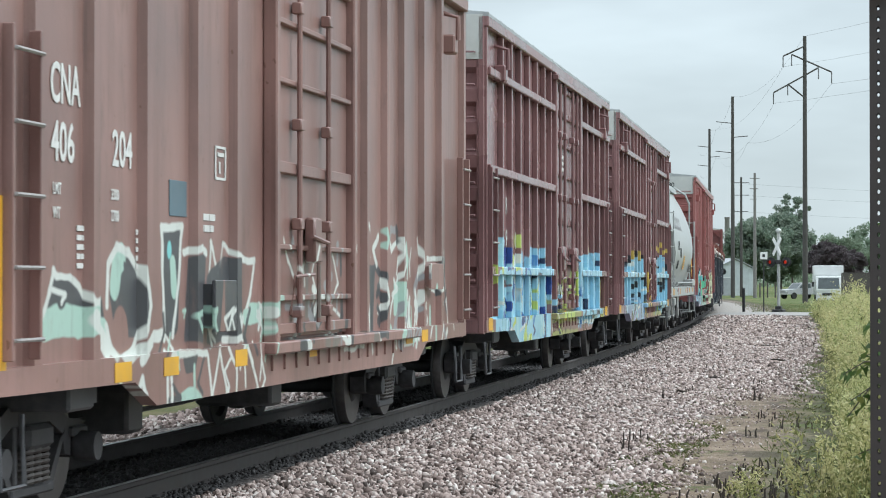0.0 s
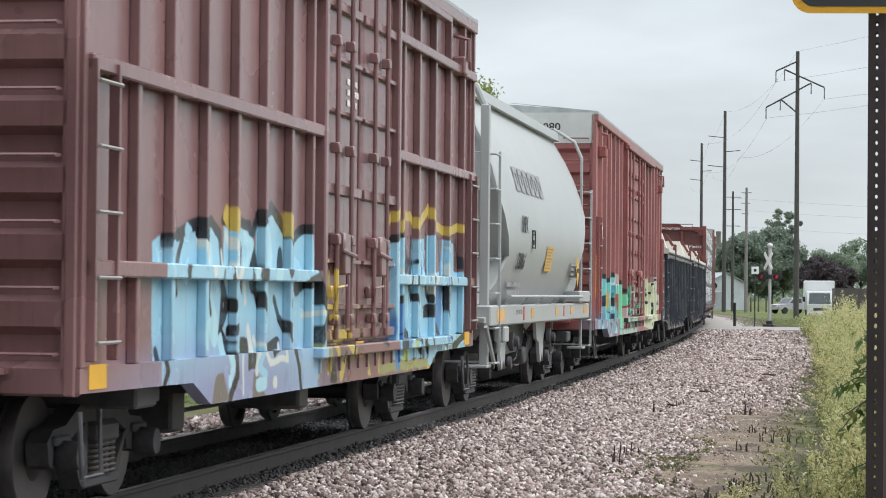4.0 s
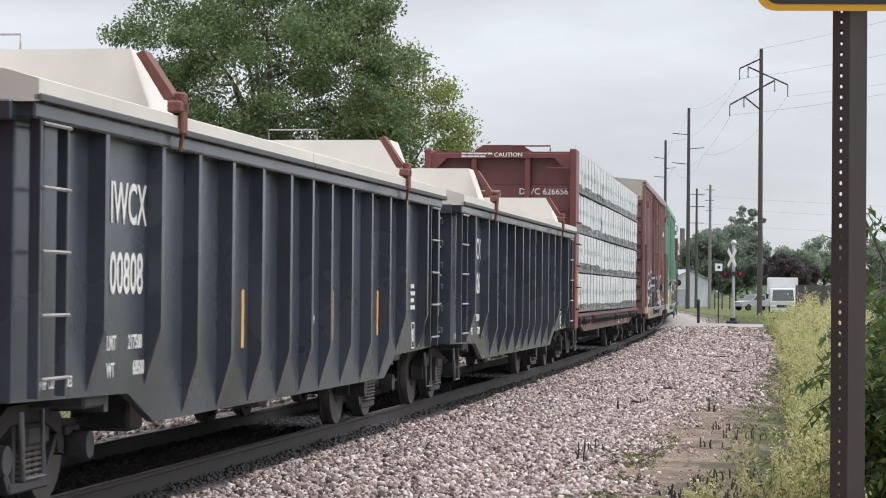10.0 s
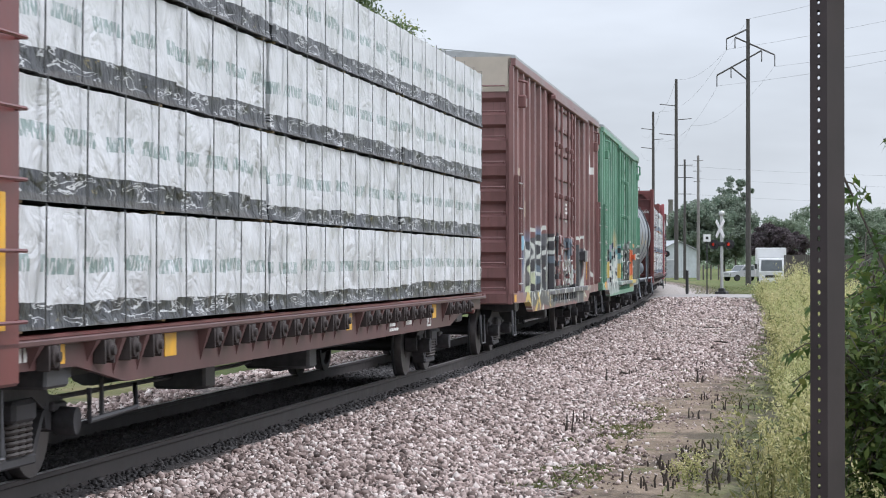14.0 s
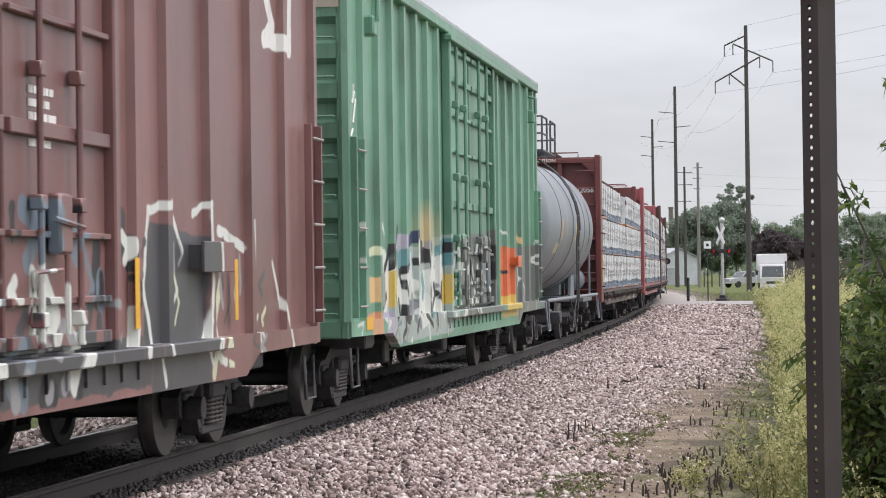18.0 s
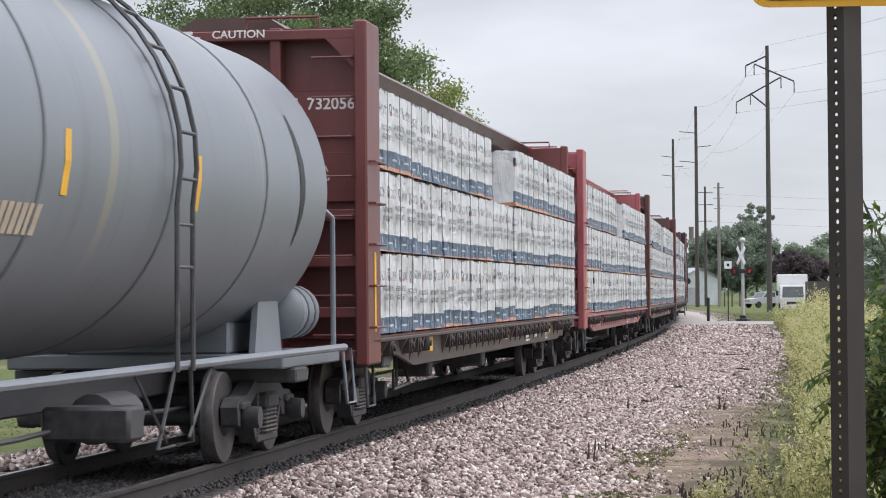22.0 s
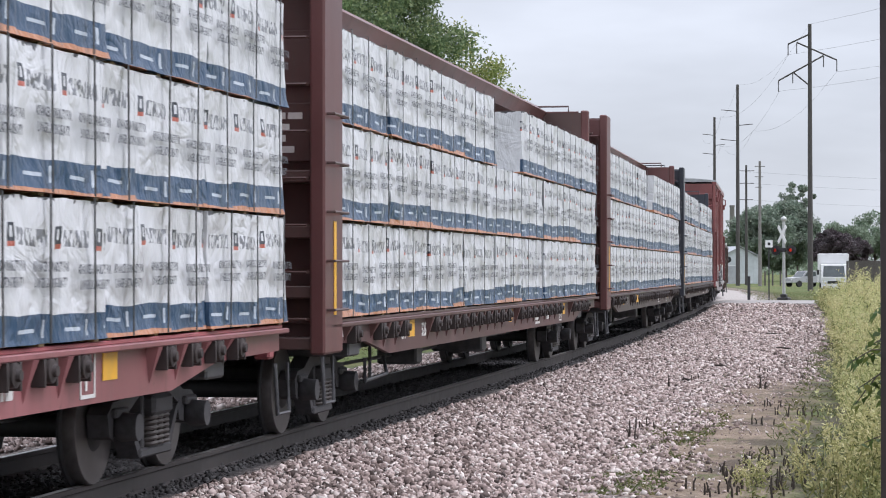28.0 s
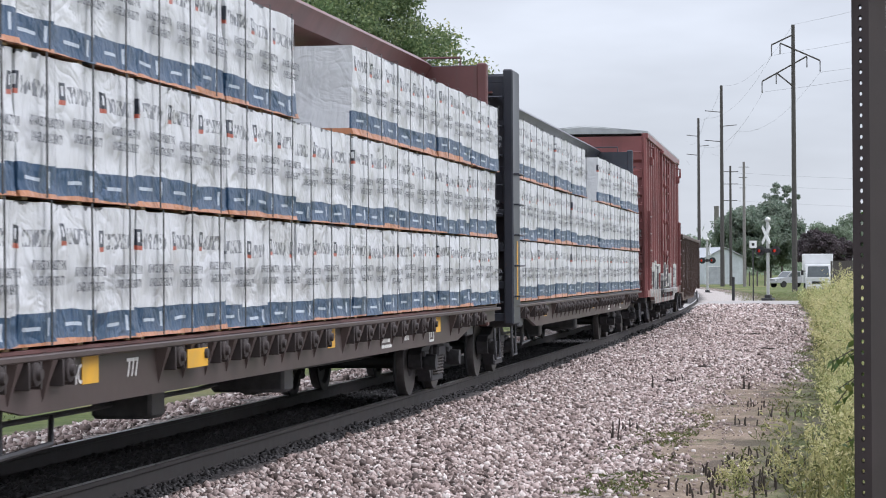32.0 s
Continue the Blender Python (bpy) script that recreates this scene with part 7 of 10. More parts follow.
def spray_belt_b(g):
    """Spray paint on this car's side, in metres along and above it."""
    g.poly(SKY, -5.97, 1.92, -5.92, 0.69, -4.08, 0.69, -4.11, 1.86, -4.33, 2.09)
    g.poly(SKY, -5.96, 1.66, -5.92, 0.69, -1.01, 0.63, -0.87, 1.35, -1.47, 1.84)
    g.poly(SKY, -4.05, 2.11, -4.02, 1.34, -3.52, 1.37, -3.52, 1.91, -3.77, 2.12)
    g.poly(SKY, -3.71, 1.68, -3.18, 1.7, -3.26, 2.07, -3.62, 2.11)
    g.poly(SKY, -3.09, 1.69, -1.85, 1.71, -2.1, 2.09, -2.56, 2.24, -3.02, 2.16)
    g.poly(SKY, -1.9, 1.71, -1.18, 1.72, -1.31, 2.1, -1.83, 1.98)
    g.mist(LILAC, -3.77, 0.75, 2.6, 0.38)
    g.line(AQUAL, 0.12, -4.52, 1.85, -4.5, 1.52, -4.3, 1.25)
    g.line(AQUAL, 0.1, -2.7, 2.04, -2.57, 1.82, -2.74, 1.52)
    g.line(INK, 0.05, -5.73, 1.91, -4.71, 2.07, -4.43, 2.1, -4.17, 1.99, -4.06, 1.69, -4.11, 1.38, -4.14, 1.24, -3.89, 1.1, -3.84, 0.89, -4.08, 0.7)
    g.line(INK, 0.045, -4.08, 2.11, -3.7, 2.11, -3.52, 1.84, -3.52, 1.45, -3.69, 1.27, -3.94, 1.24)
    g.line(INK, 0.045, -3.6, 2.12, -3.26, 2.09, -3.14, 1.84, -3.25, 1.7)
    g.line(INK, 0.06, -3.17, 2.01, -2.99, 2.18, -2.52, 2.26, -2.1, 2.1, -1.83, 1.83)
    g.line(INK, 0.05, -1.83, 1.98, -1.54, 2.1, -1.17, 2.12, -1.07, 1.82)
    g.oval(INK, -3.14, 1.73, 0.13, 0.2)
    g.oval(INK, -2.22, 1.81, 0.1, 0.14)
    g.line(INK, 0.07, -1.63, 1.58, -1.12, 1.69, -0.84, 1.35, -1.04, 1.11)
    g.line(INK, 0.05, -3.18, 1.67, -2.89, 1.37, -2.64, 1.07, -2.27, 1.12)
    g.line(INK, 0.045, -2.41, 1.48, -2.27, 1.33, -1.98, 1.19, -1.73, 0.88, -1.64, 0.62)
    g.line(INK, 0.06, -4.12, 1.64, -3.93, 1.45, -4.08, 1.34)
    g.poly(INK, -3.53, 1.19, -3.52, 0.91, -3.28, 0.93, -3.23, 1.19)
    g.poly(TAUPE, -4.61, 0.69, -4.08, 0.7, -4.29, 0.94, -4.48, 0.92)
    g.poly(TAUPE, -3.39, 0.69, -2.94, 0.69, -3.12, 0.86, -3.35, 0.91)
    g.line(PALE, 0.028, -4.11, 1.86, -4.02, 1.65)
    g.line(PALE, 0.028, -3.45, 1.87, -3.37, 1.48, -3.71, 1.25, -3.85, 1.1)
    g.line(PALE, 0.03, -3.11, 1.19, -2.78, 0.98, -2.18, 0.98, -2.26, 1.1)
    g.line(PALE, 0.025, -3.68, 1.17, -3.67, 0.74)
    g.line(PALE, 0.025, -1.42, 1.36, -0.84, 1.37)
    g.poly(GOLD, -4.08, 2.13, -3.85, 2.02, -3.73, 2.15, -3.98, 2.25)
    g.poly(GOLD, -2.15, 2.06, -1.99, 1.98, -1.79, 2.11, -2.14, 2.25)
    g.poly(GOLD, -0.9, 1.33, -0.53, 1.3, -0.46, 1.73, -0.81, 1.89)
    g.line(GOLD, 0.07, -0.03, 0.78, 0.16, 0.99, -0.28, 1.17)
    g.poly(SKY, 2.38, 2.09, 2.45, 0.87, 3.59, 0.89, 3.29, 2.21)
    g.poly(SKY, 2.4, 1.76, 2.45, 0.85, 7.1, 0.79, 7.04, 1.82)
    g.poly(SKY, 3.83, 1.76, 4.62, 1.77, 4.6, 2.18, 3.9, 2.15)
    g.poly(SKY, 4.72, 1.77, 5.3, 1.78, 5.39, 2.22, 4.8, 2.23)
    g.poly(SKY, 5.74, 1.79, 6.62, 1.8, 6.59, 2.16, 5.78, 2.2)
    g.poly(MID, 2.63, 1.42, 2.66, 0.89, 3.27, 0.88, 3.42, 1.52)
    g.poly(MID, 5.31, 1.64, 5.35, 0.96, 5.73, 1.07, 5.81, 1.64)
    g.line(AQUAL, 0.07, 4.2, 2.06, 4.13, 1.63, 4.39, 1.31)
    g.line(INK, 0.04, 2.34, 2.09, 2.72, 2.18, 3.39, 2.19, 3.54, 1.94, 3.24, 1.52, 2.63, 1.41)
    g.line(INK, 0.04, 3.81, 2.15, 3.7, 1.63, 4.24, 1.3, 4.52, 0.87)
    g.line(INK, 0.04, 4.7, 2.23, 4.78, 1.71)
    g.line(INK, 0.04, 5.5, 2.2, 5.69, 1.72, 6.11, 1.41)
    g.line(INK, 0.04, 6.71, 2.18, 7.05, 1.73, 6.96, 1.05)
    g.poly(INK, 4.59, 1.41, 4.6, 1.27, 5.06, 1.28, 5.05, 1.44)
    g.line(INK, 0.06, 2.57, 1.01, 3.54, 1.11, 4.27, 0.87)
    g.line(INK, 0.05, 5.28, 1.23, 5.91, 0.88, 7.09, 1.04)
    g.line(PALE, 0.025, 2.81, 2.07, 3.05, 1.72)
    g.line(PALE, 0.025, 5.92, 2.1, 6.32, 1.82)
    g.line(GOLD, 0.055, 2.25, 2.25, 2.58, 2.43, 2.93, 2.22, 3.28, 2.41, 3.75, 2.4, 4.09, 2.23, 4.48, 2.4, 4.84, 2.52, 5.11, 2.35, 5.83, 2.3, 6.95, 2.36)
    g.poly(LIME, 3, 1.02, 3.01, 0.83, 3.32, 0.83, 3.45, 1.04)
    g.poly(OLIVE, 1.84, 0.73, 7.36, 0.71, 7.36, 0.8, 1.84, 0.83)
    g.line(GOLD, 0.05, 4.53, 0.72, 5.58, 0.73)


def spray_red(g):
    """Spray paint on this car's side, in metres along and above it."""
    g.poly(AQUA, -8.82, 1.82, -8.76, 0.78, -4.19, 0.75, -4.24, 1.44, -4.98, 1.97)
    g.mist(BLUE, -6.82, 0.88, 2.6, 0.33)
    g.line(INK, 0.05, -8.82, 1.81, -8.35, 1.9, -7.94, 1.82, -7.25, 1.92, -6.65, 1.88, -6.25, 1.86, -5.85, 2, -5.02, 1.96)
    g.poly(NAVY, -7.55, 1.53, -7.54, 1.35, -6.81, 1.39, -6.74, 1.56)
    g.poly(INK, -5.56, 1.48, -5.42, 1.32, -5.03, 1.33, -4.95, 1.51)
    g.poly(NAVY, -8.18, 1.19, -8.09, 0.86, -7.85, 0.81, -7.77, 1.21)
    g.line(INK, 0.045, -8.08, 1.26, -7.54, 1.35, -6.77, 1.4)
    g.poly(NAVY, -6.68, 1.2, -6.56, 1.05, -5.91, 1.04, -5.8, 1.24)
    g.poly(NAVY, -5.41, 1.16, -5.4, 0.98, -5.01, 1.01, -4.88, 1.18)
    g.line(INK, 0.045, -6.52, 1.73, -6.73, 1.44, -6.29, 1.19)
    g.poly(GOLD, -6.55, 1.63, -6.45, 1.24, -6.22, 1.29, -6.24, 1.64)
    g.poly(PINK, -7.04, 1.44, -6.91, 1.16, -6.71, 1.1, -6.74, 1.45)
    g.line(PALE, 0.03, -5.79, 1.77, -5.05, 1.78)
    g.oval(NAVY, -8.49, 1.53, 0.2, 0.17)
    g.oval(AQUAL, -8.55, 1.57, 0.07, 0.08)
    g.oval(PINK, -4.69, 1.07, 0.13, 0.15)
    g.line(INK, 0.035, -4.85, 1.46, -4.56, 1.23, -4.73, 0.98, -4.35, 0.91)
    g.line(AQUAL, 0.08, -6.09, 1.83, -6.15, 1.54)
    g.line(AQUAL, 0.08, -7.77, 1.76, -7.92, 1.45)
    g.line(PALE, 0.025, -8.58, 1.45, -8.61, 0.94)
    g.line(INK, 0.03, -5.85, 1.39, -5.71, 1.05, -6.02, 0.81)
    g.poly(SKY, -7.9, 1, -7.89, 0.81, -7.54, 0.82, -7.52, 1.01)
    g.oval(PINK, -4.49, 1.83, 0.34, 0.24)
    g.poly(GOLD, -4.99, 1.34, -4.68, 1.43, -4.7, 1.69, -4.98, 1.62)
    g.mist(RUSTY, -4.42, 1.53, 0.4, 0.2)
    g.poly(OLIVE, -4.15, 1.3, -4.11, 1.03, -3.91, 1.06, -3.94, 1.33)
    g.poly(SEA, -3.97, 1.83, -3.76, 0.83, -2.76, 0.84, -2.8, 1.61, -3.28, 1.83)
    g.poly(SEA, -2.82, 1.52, -2.81, 1.31, -2.26, 1.35, -2.17, 1.67)
    g.line(SEAL, 0.12, -3.57, 1.69, -3.52, 0.97)
    g.line(GOLD, 0.06, -3.18, 1.61, -3.25, 1.19)
    g.poly(PINK, -2.69, 1.27, -2.67, 0.88, -2.33, 0.89, -2.35, 1.31)
    g.line(INK, 0.045, -3.97, 1.82, -3.22, 1.83, -2.74, 1.65, -2.21, 1.68)
    g.line(INK, 0.045, -3.95, 1.53, -3.78, 1.29, -3.73, 0.85)
    g.line(INK, 0.05, -2.78, 1.29, -2.76, 0.85)
    g.line(INK, 0.04, -2.35, 1.34, -2.23, 0.89)
    g.poly(SEA, -2.08, 1.74, -2.06, 1.43, -1.59, 1.43, -1.61, 1.76)
    g.poly(SEAD, -0.97, 1.8, -0.95, 1.29, -0.5, 1.29, -0.65, 1.96)
    g.line(SEAL, 0.05, -1.36, 1.71, -1.35, 1.44)
    g.poly(MINT, -2.22, 1.26, -2.14, 1.05, 0.07, 1.04, -0.26, 1.27)
    g.line(INK, 0.025, -1.96, 1.23, -1.82, 1.09)
    g.line(INK, 0.025, -1.45, 1.24, -1.23, 1.1)
    g.line(SEA, 0.06, -2.07, 0.96, -0.04, 0.95)
    g.poly(MINT, -3.79, 0.81, -3.78, 0.72, 0.89, 0.65, 1.06, 0.78)
    g.poly(SEA, -3.73, 0.71, -3.4, 0.71, -3.37, 0.8, -3.73, 0.8)
    g.line(PALE, 0.05, 2.99, 0.99, 2.82, 1.21)
    g.line(GOLD, 0.06, 2.85, 1.65, 2.98, 1.26)
    g.poly(PLUM, 3.11, 1.73, 3.18, 1.4, 3.51, 1.43, 3.49, 1.77)
    g.poly(CREAM, 2.94, 0.92, 3.12, 0.8, 6.76, 0.62, 8.28, 0.95, 8.36, 1.92, 3.52, 1.83)
    g.poly(CREAM, 3.53, 1.7, 4.02, 1.71, 4.01, 1.97, 3.6, 2.22)
    g.poly(CREAM, 4.29, 1.75, 4.78, 1.76, 4.53, 2.05, 4.29, 1.9)
    g.line(PLUM, 0.06, 4.61, 2.03, 4.8, 1.96)
    g.line(PLUM, 0.06, 6.37, 2, 6.67, 1.92)
    g.oval(PLUM, 3.39, 1.89, 0.18, 0.16)
    g.poly(PLUM, 2.98, 1.76, 2.99, 1.48, 3.12, 1.41, 3.49, 1.56, 3.48, 1.79)
    g.poly(PLUM, 3.1, 1.24, 3.11, 1.09, 3.46, 1.12, 3.52, 1.31)
    g.poly(PLUM, 4, 1.64, 4.15, 1.59, 4.32, 1.75, 4, 1.74)
    g.poly(PLUM, 7.62, 1.47, 7.63, 1.2, 7.97, 1.19, 8.06, 1.53)
    g.poly(PLUM, 8.17, 1.67, 8.19, 1.19, 8.67, 1.18, 8.73, 1.58)
    g.line(INK, 0.04, 3.48, 1.71, 3.56, 2.07, 3.65, 2.23, 4.01, 1.97, 4.02, 1.71, 3.91, 1.38, 4.41, 1.37)
    g.line(PALE, 0.02, 3.47, 2.07, 3.6, 2.24, 4.06, 1.99)
    g.line(INK, 0.05, 4.44, 1.9, 4.64, 1.92, 4.92, 1.69, 4.99, 1.25, 5.14, 0.88)
    g.line(INK, 0.04, 3.51, 1.7, 3.23, 1.42, 3.02, 1.28)
    g.poly(INK, 5.36, 1.77, 5.37, 1.58, 5.77, 1.59, 5.77, 1.8)
    g.poly(INK, 5.45, 1.52, 5.63, 1.46, 6.05, 1.42, 6.24, 1.5)
    g.line(INK, 0.045, 4.86, 1.92, 5.3, 1.93)
    g.line(INK, 0.04, 5.46, 2.05, 5.61, 2.09, 5.73, 1.86, 6.51, 1.82, 7.11, 1.89)
    g.line(INK, 0.045, 6.64, 1.82, 6.72, 1.4, 7.07, 1.12, 7.05, 0.84)
    g.line(INK, 0.035, 7.24, 1.98, 7.9, 1.89, 8.08, 2.1)
    g.line(PALE, 0.02, 7.28, 2.02, 7.9, 1.93, 8.15, 2.14)
    g.line(INK, 0.04, 7.54, 1.67, 7.84, 1.52, 8.06, 1.63)
    g.line(INK, 0.035, 5.52, 1.36, 5.85, 1.19, 6.25, 1.16)
    g.line(INK, 0.035, 6.41, 1.23, 6.33, 0.83, 5.93, 0.82)
    g.line(INK, 0.045, 3.8, 1.24, 4.04, 1.18, 3.93, 0.92)
    g.poly(INK, 3.58, 0.9, 3.81, 0.89, 3.72, 1.01)
    g.poly(GREY, 4.49, 1.3, 4.67, 1.17, 4.72, 1.37, 4.5, 1.52)
    g.line(INK, 0.045, 2.9, 0.96, 3.55, 1.13, 3.78, 1.23)
    g.line(INK, 0.035, 4.02, 1.71, 4.34, 1.68, 4.08, 1.41)
    g.poly(INK, 4.03, 1.44, 4.13, 1.41, 4.39, 1.72, 4.24, 1.68)
    g.poly(LILACG, 6.22, 1.06, 6.48, 1.1, 6.56, 1.4, 6.31, 1.36)
    g.line(INK, 0.03, 5.47, 1.08, 5.57, 0.91, 5.77, 0.95)
    g.line(INK, 0.03, 7.83, 1.2, 8.11, 1.25)
    g.poly(GOLD, 2.81, 1.62, 2.83, 1.16, 2.96, 1.16, 2.94, 1.62)
    g.line(PALE, 0.05, 2.67, 1.73, 2.83, 1.63)


def spray_plum(g):
    """Spray paint on this car's side, in metres along and above it."""
    g.mist(BLUE, -6.93, 1.74, 0.6, 0.28)
    g.mist(BLUE, -4.74, 2.02, 0.6, 0.16)
    g.mist(BLUE, -7.55, 1.4, 0.3, 0.3)
    g.poly(CHAR, -7.35, 0.82, -4.78, 0.79, -4.73, 2.09, -7.32, 1.91)
    g.poly(CHAR, -4.84, 0.8, -2.03, 0.72, -1.98, 2.17, -4.8, 2.06)
    g.poly(CHARL, -6.05, 1.7, -5.69, 1.54, -5.44, 1.87, -5.82, 2.03)
    g.poly(CHARL, -4.06, 1.89, -3.51, 1.9, -3.47, 2.14, -4.05, 2.12)
    g.mist(PALE, -7.31, 1.32, 0.45, 0.18)
    g.line(PALE, 0.034, -7.37, 1.84, -7.17, 1.96, -6.92, 1.93, -6.72, 1.73, -6.8, 1.53, -7.12, 1.24, -7.32, 1.12)
    g.line(PALE, 0.03, -6.72, 1.73, -6.58, 1.82, -6.31, 1.86, -6.25, 2.1)
    g.oval(PALE, -7.02, 1.58, 0.12, 0.15)
    g.oval(CHAR, -7.01, 1.58, 0.07, 0.09)
    g.line(CREAM, 0.09, -6.65, 1.46, -6.44, 1.3, -6.77, 1)
    g.line(PALE, 0.036, -6.28, 2.05, -6.05, 2.17, -5.64, 2.15, -5.44, 1.87, -5.44, 1.66, -5.69, 1.5, -5.81, 1.37, -5.61, 1.11)
    g.oval(PALE, -5.93, 1.77, 0.13, 0.2)
    g.oval(CHARL, -5.93, 1.77, 0.085, 0.14)
    g.line(PALE, 0.034, -6.19, 1.22, -6.32, 0.7)
    g.poly(CREAM, -5.88, 1.21, -5.64, 1.12, -5.55, 1.2, -5.81, 1.42)
    g.line(PALE, 0.032, -5.38, 1.74, -5.22, 1.94, -4.81, 1.93, -4.71, 1.8, -4.81, 1.68)
    g.line(PALE, 0.034, -4.74, 1.93, -4.2, 1.88, -4.08, 2.16, -3.76, 2.23, -3.28, 2.13, -3.4, 1.81)
    g.line(PALE, 0.034, -4.39, 1.4, -4.57, 1.17, -4.97, 0.92, -5.22, 1.02, -5.34, 1.2)
    g.oval(SLATE, -4.95, 1.36, 0.22, 0.22)
    g.line(PALE, 0.03, -5.05, 1.28, -4.95, 1.41, -4.76, 1.36)
    g.line(PALE, 0.034, -4.07, 1.7, -3.97, 1.52, -3.8, 0.97)
    g.line(PALE, 0.034, -3.81, 1.75, -3.59, 1.9, -3.45, 1.58, -3.75, 1.48, -3.5, 1.3, -3.28, 1.14, -3.21, 0.86)
    g.line(CREAM, 0.05, -3.6, 1.44, -3.69, 1.25)
    g.line(PALE, 0.03, -3.03, 1.53, -2.93, 0.95)
    g.line(PALE, 0.034, -2.84, 1.95, -2.53, 2.12, -2.28, 2.1, -2.37, 1.87, -2.78, 1.76, -2.89, 0.94)
    g.line(PALE, 0.03, -2.34, 1.67, -2.07, 0.91)
    g.poly(SLATE, -2.78, 1.72, -2.75, 1.58, -2.3, 1.52, -2.33, 1.69)
    g.line(GOLD, 0.07, -7.42, 0.83, -7.07, 1, -6.66, 0.91, -6.48, 0.83)
    g.line(GOLD, 0.06, -5.72, 0.68, -5.26, 0.86, -5, 0.93, -4.78, 0.75)
    g.poly(CHAR, -1.94, 0.77, 3.17, 0.76, 3.19, 1.13, -1.93, 1.12)
    g.poly(CHAR, 3.17, 0.62, 4.94, 0.62, 5.01, 1.89, 3.3, 1.99)
    g.line(PALE, 0.034, 3.58, 0.74, 3.21, 1.5, 3.37, 2.07, 3.93, 2.14, 4.34, 1.76)
    g.line(PALE, 0.034, 4.65, 2.08, 5.03, 2.16, 5.07, 1.56, 4.96, 0.93)
    g.line(PALE, 0.05, 5.48, 1.95, 6.36, 1.82)
    g.line(PALE, 0.03, 6.54, 2.05, 6.8, 0.63)
    g.line(PALE, 0.03, 7.48, 1.69, 8.07, 0.89, 7.42, 0.62)
    g.line(CREAM, 0.06, 5.53, 1.49, 5.03, 0.76)
    g.line(GOLD, 0.06, 6.29, 0.52, 6.9, 0.78)
    g.oval(SKY, -7.8, 1.91, 0.22, 0.14)
    g.line(PALE, 0.04, -8.24, 1.26, -7.9, 1.33)


def spray_green(g):
    """Spray paint on this car's side, in metres along and above it."""
    g.poly(PALEG, -7.06, 1.72, -6.99, 0.73, -1.67, 0.77, -1.7, 2.14)
    g.mist(PEACH, -3.7, 2.11, 0.75, 0.28)
    g.poly(PALE, -7.16, 1.04, -6.77, 0.94, -6.46, 1.31, -6.33, 1.63, -6.73, 1.86, -7.05, 1.8)
    g.poly(PALE, -5.93, 1.24, -5.28, 1.13, -4.63, 1.28, -4.83, 1.63, -5.83, 1.53)
    g.poly(PALE, -3.63, 1.73, -3.01, 1.08, -2.33, 1.01, -2.13, 1.52, -2.66, 1.87)
    g.poly(PALE, -4.47, 0.86, -3.72, 0.94, -3.68, 1.63, -4.43, 1.57)
    g.poly(TEAL, -5.94, 1.81, -5.75, 1.58, -5.26, 1.66, -5.03, 1.93)
    g.poly(TEAL, -2.33, 2.02, -2.24, 1.67, -1.56, 1.67, -1.53, 2.16)
    g.poly(SLATE, -5.11, 1.24, -5.04, 0.98, -4.42, 0.86, -4.4, 1.28)
    g.poly(LILACG, -5.89, 2.02, -5.82, 1.83, -5.07, 1.93, -5.15, 2.08)
    g.line(INK, 0.05, -6.74, 1.61, -6.44, 1.87, -5.93, 1.95, -5.81, 2.1)
    g.poly(INK, -6.49, 1.58, -6.1, 1.77, -5.93, 1.94, -6.47, 1.86)
    g.poly(NAVY, -5.12, 1.85, -4.23, 2.04, -4.22, 2.2, -4.9, 2.06)
    g.poly(INK, -4.42, 1.89, -4.34, 1.68, -3.68, 1.71, -3.67, 1.92)
    g.line(INK, 0.045, -5.77, 1.24, -5.62, 0.9, -5.87, 0.82)
    g.line(INK, 0.045, -5.36, 1.29, -5.71, 1.58, -5.09, 1.7, -4.47, 1.74)
    g.line(INK, 0.055, -3.72, 1.78, -3.35, 1.37, -3.07, 0.92)
    g.poly(INK, -2.85, 1.24, -2.59, 1.17, -2.41, 1.5, -2.78, 1.47)
    g.line(INK, 0.045, -4.78, 0.86, -4.31, 1.27, -4.2, 1.57)
    g.poly(INK, -5.66, 1, -5.33, 0.93, -5.07, 1.13, -5.57, 1.2)
    g.line(INK, 0.04, -1.64, 2.21, -2.17, 1.92, -2.23, 1.69)
    g.line(INK, 0.045, -6.66, 0.94, -6.94, 1.13, -6.64, 1.31)
    g.line(INK, 0.035, -2.71, 1.86, -1.6, 1.92)
    g.line(INK, 0.04, -4.04, 1.06, -3.53, 0.89)
    g.poly(PEACH, -7.75, 1.26, -7.35, 1.25, -7.34, 1.54, -7.74, 1.54)
    g.poly(ORNG, -7.93, 0.87, -7.2, 0.86, -7.29, 1.14, -7.92, 1.13)
    g.poly(LILACG, -6.98, 1.11, -6.88, 0.84, -6.48, 0.84, -6.36, 1.12)
    g.poly(GOLD, -6.5, 1.16, -6.28, 1.2, -6.26, 1.63, -6.48, 1.59)
    g.poly(GOLD, -2.38, 1.12, -2.02, 1.17, -1.99, 1.56, -2.35, 1.52)
    g.line(PALE, 0.03, -6.92, 2.04, -6.83, 2.13, -6.74, 2.05)
    g.line(CREAM, 0.05, -7.7, 1.81, -7.19, 1.84)
    g.poly(SMOKE, -1.37, 0.92, 3.32, 0.95, 3.42, 2.26, -1.3, 2.05)
    g.poly(ORANGE, 3.75, 1.06, 4.72, 1.09, 4.79, 2, 3.82, 1.98)
    g.poly(ORANGE, 5.09, 1.04, 6.45, 1.09, 7.11, 1.47, 6.52, 1.93, 5.16, 1.99)
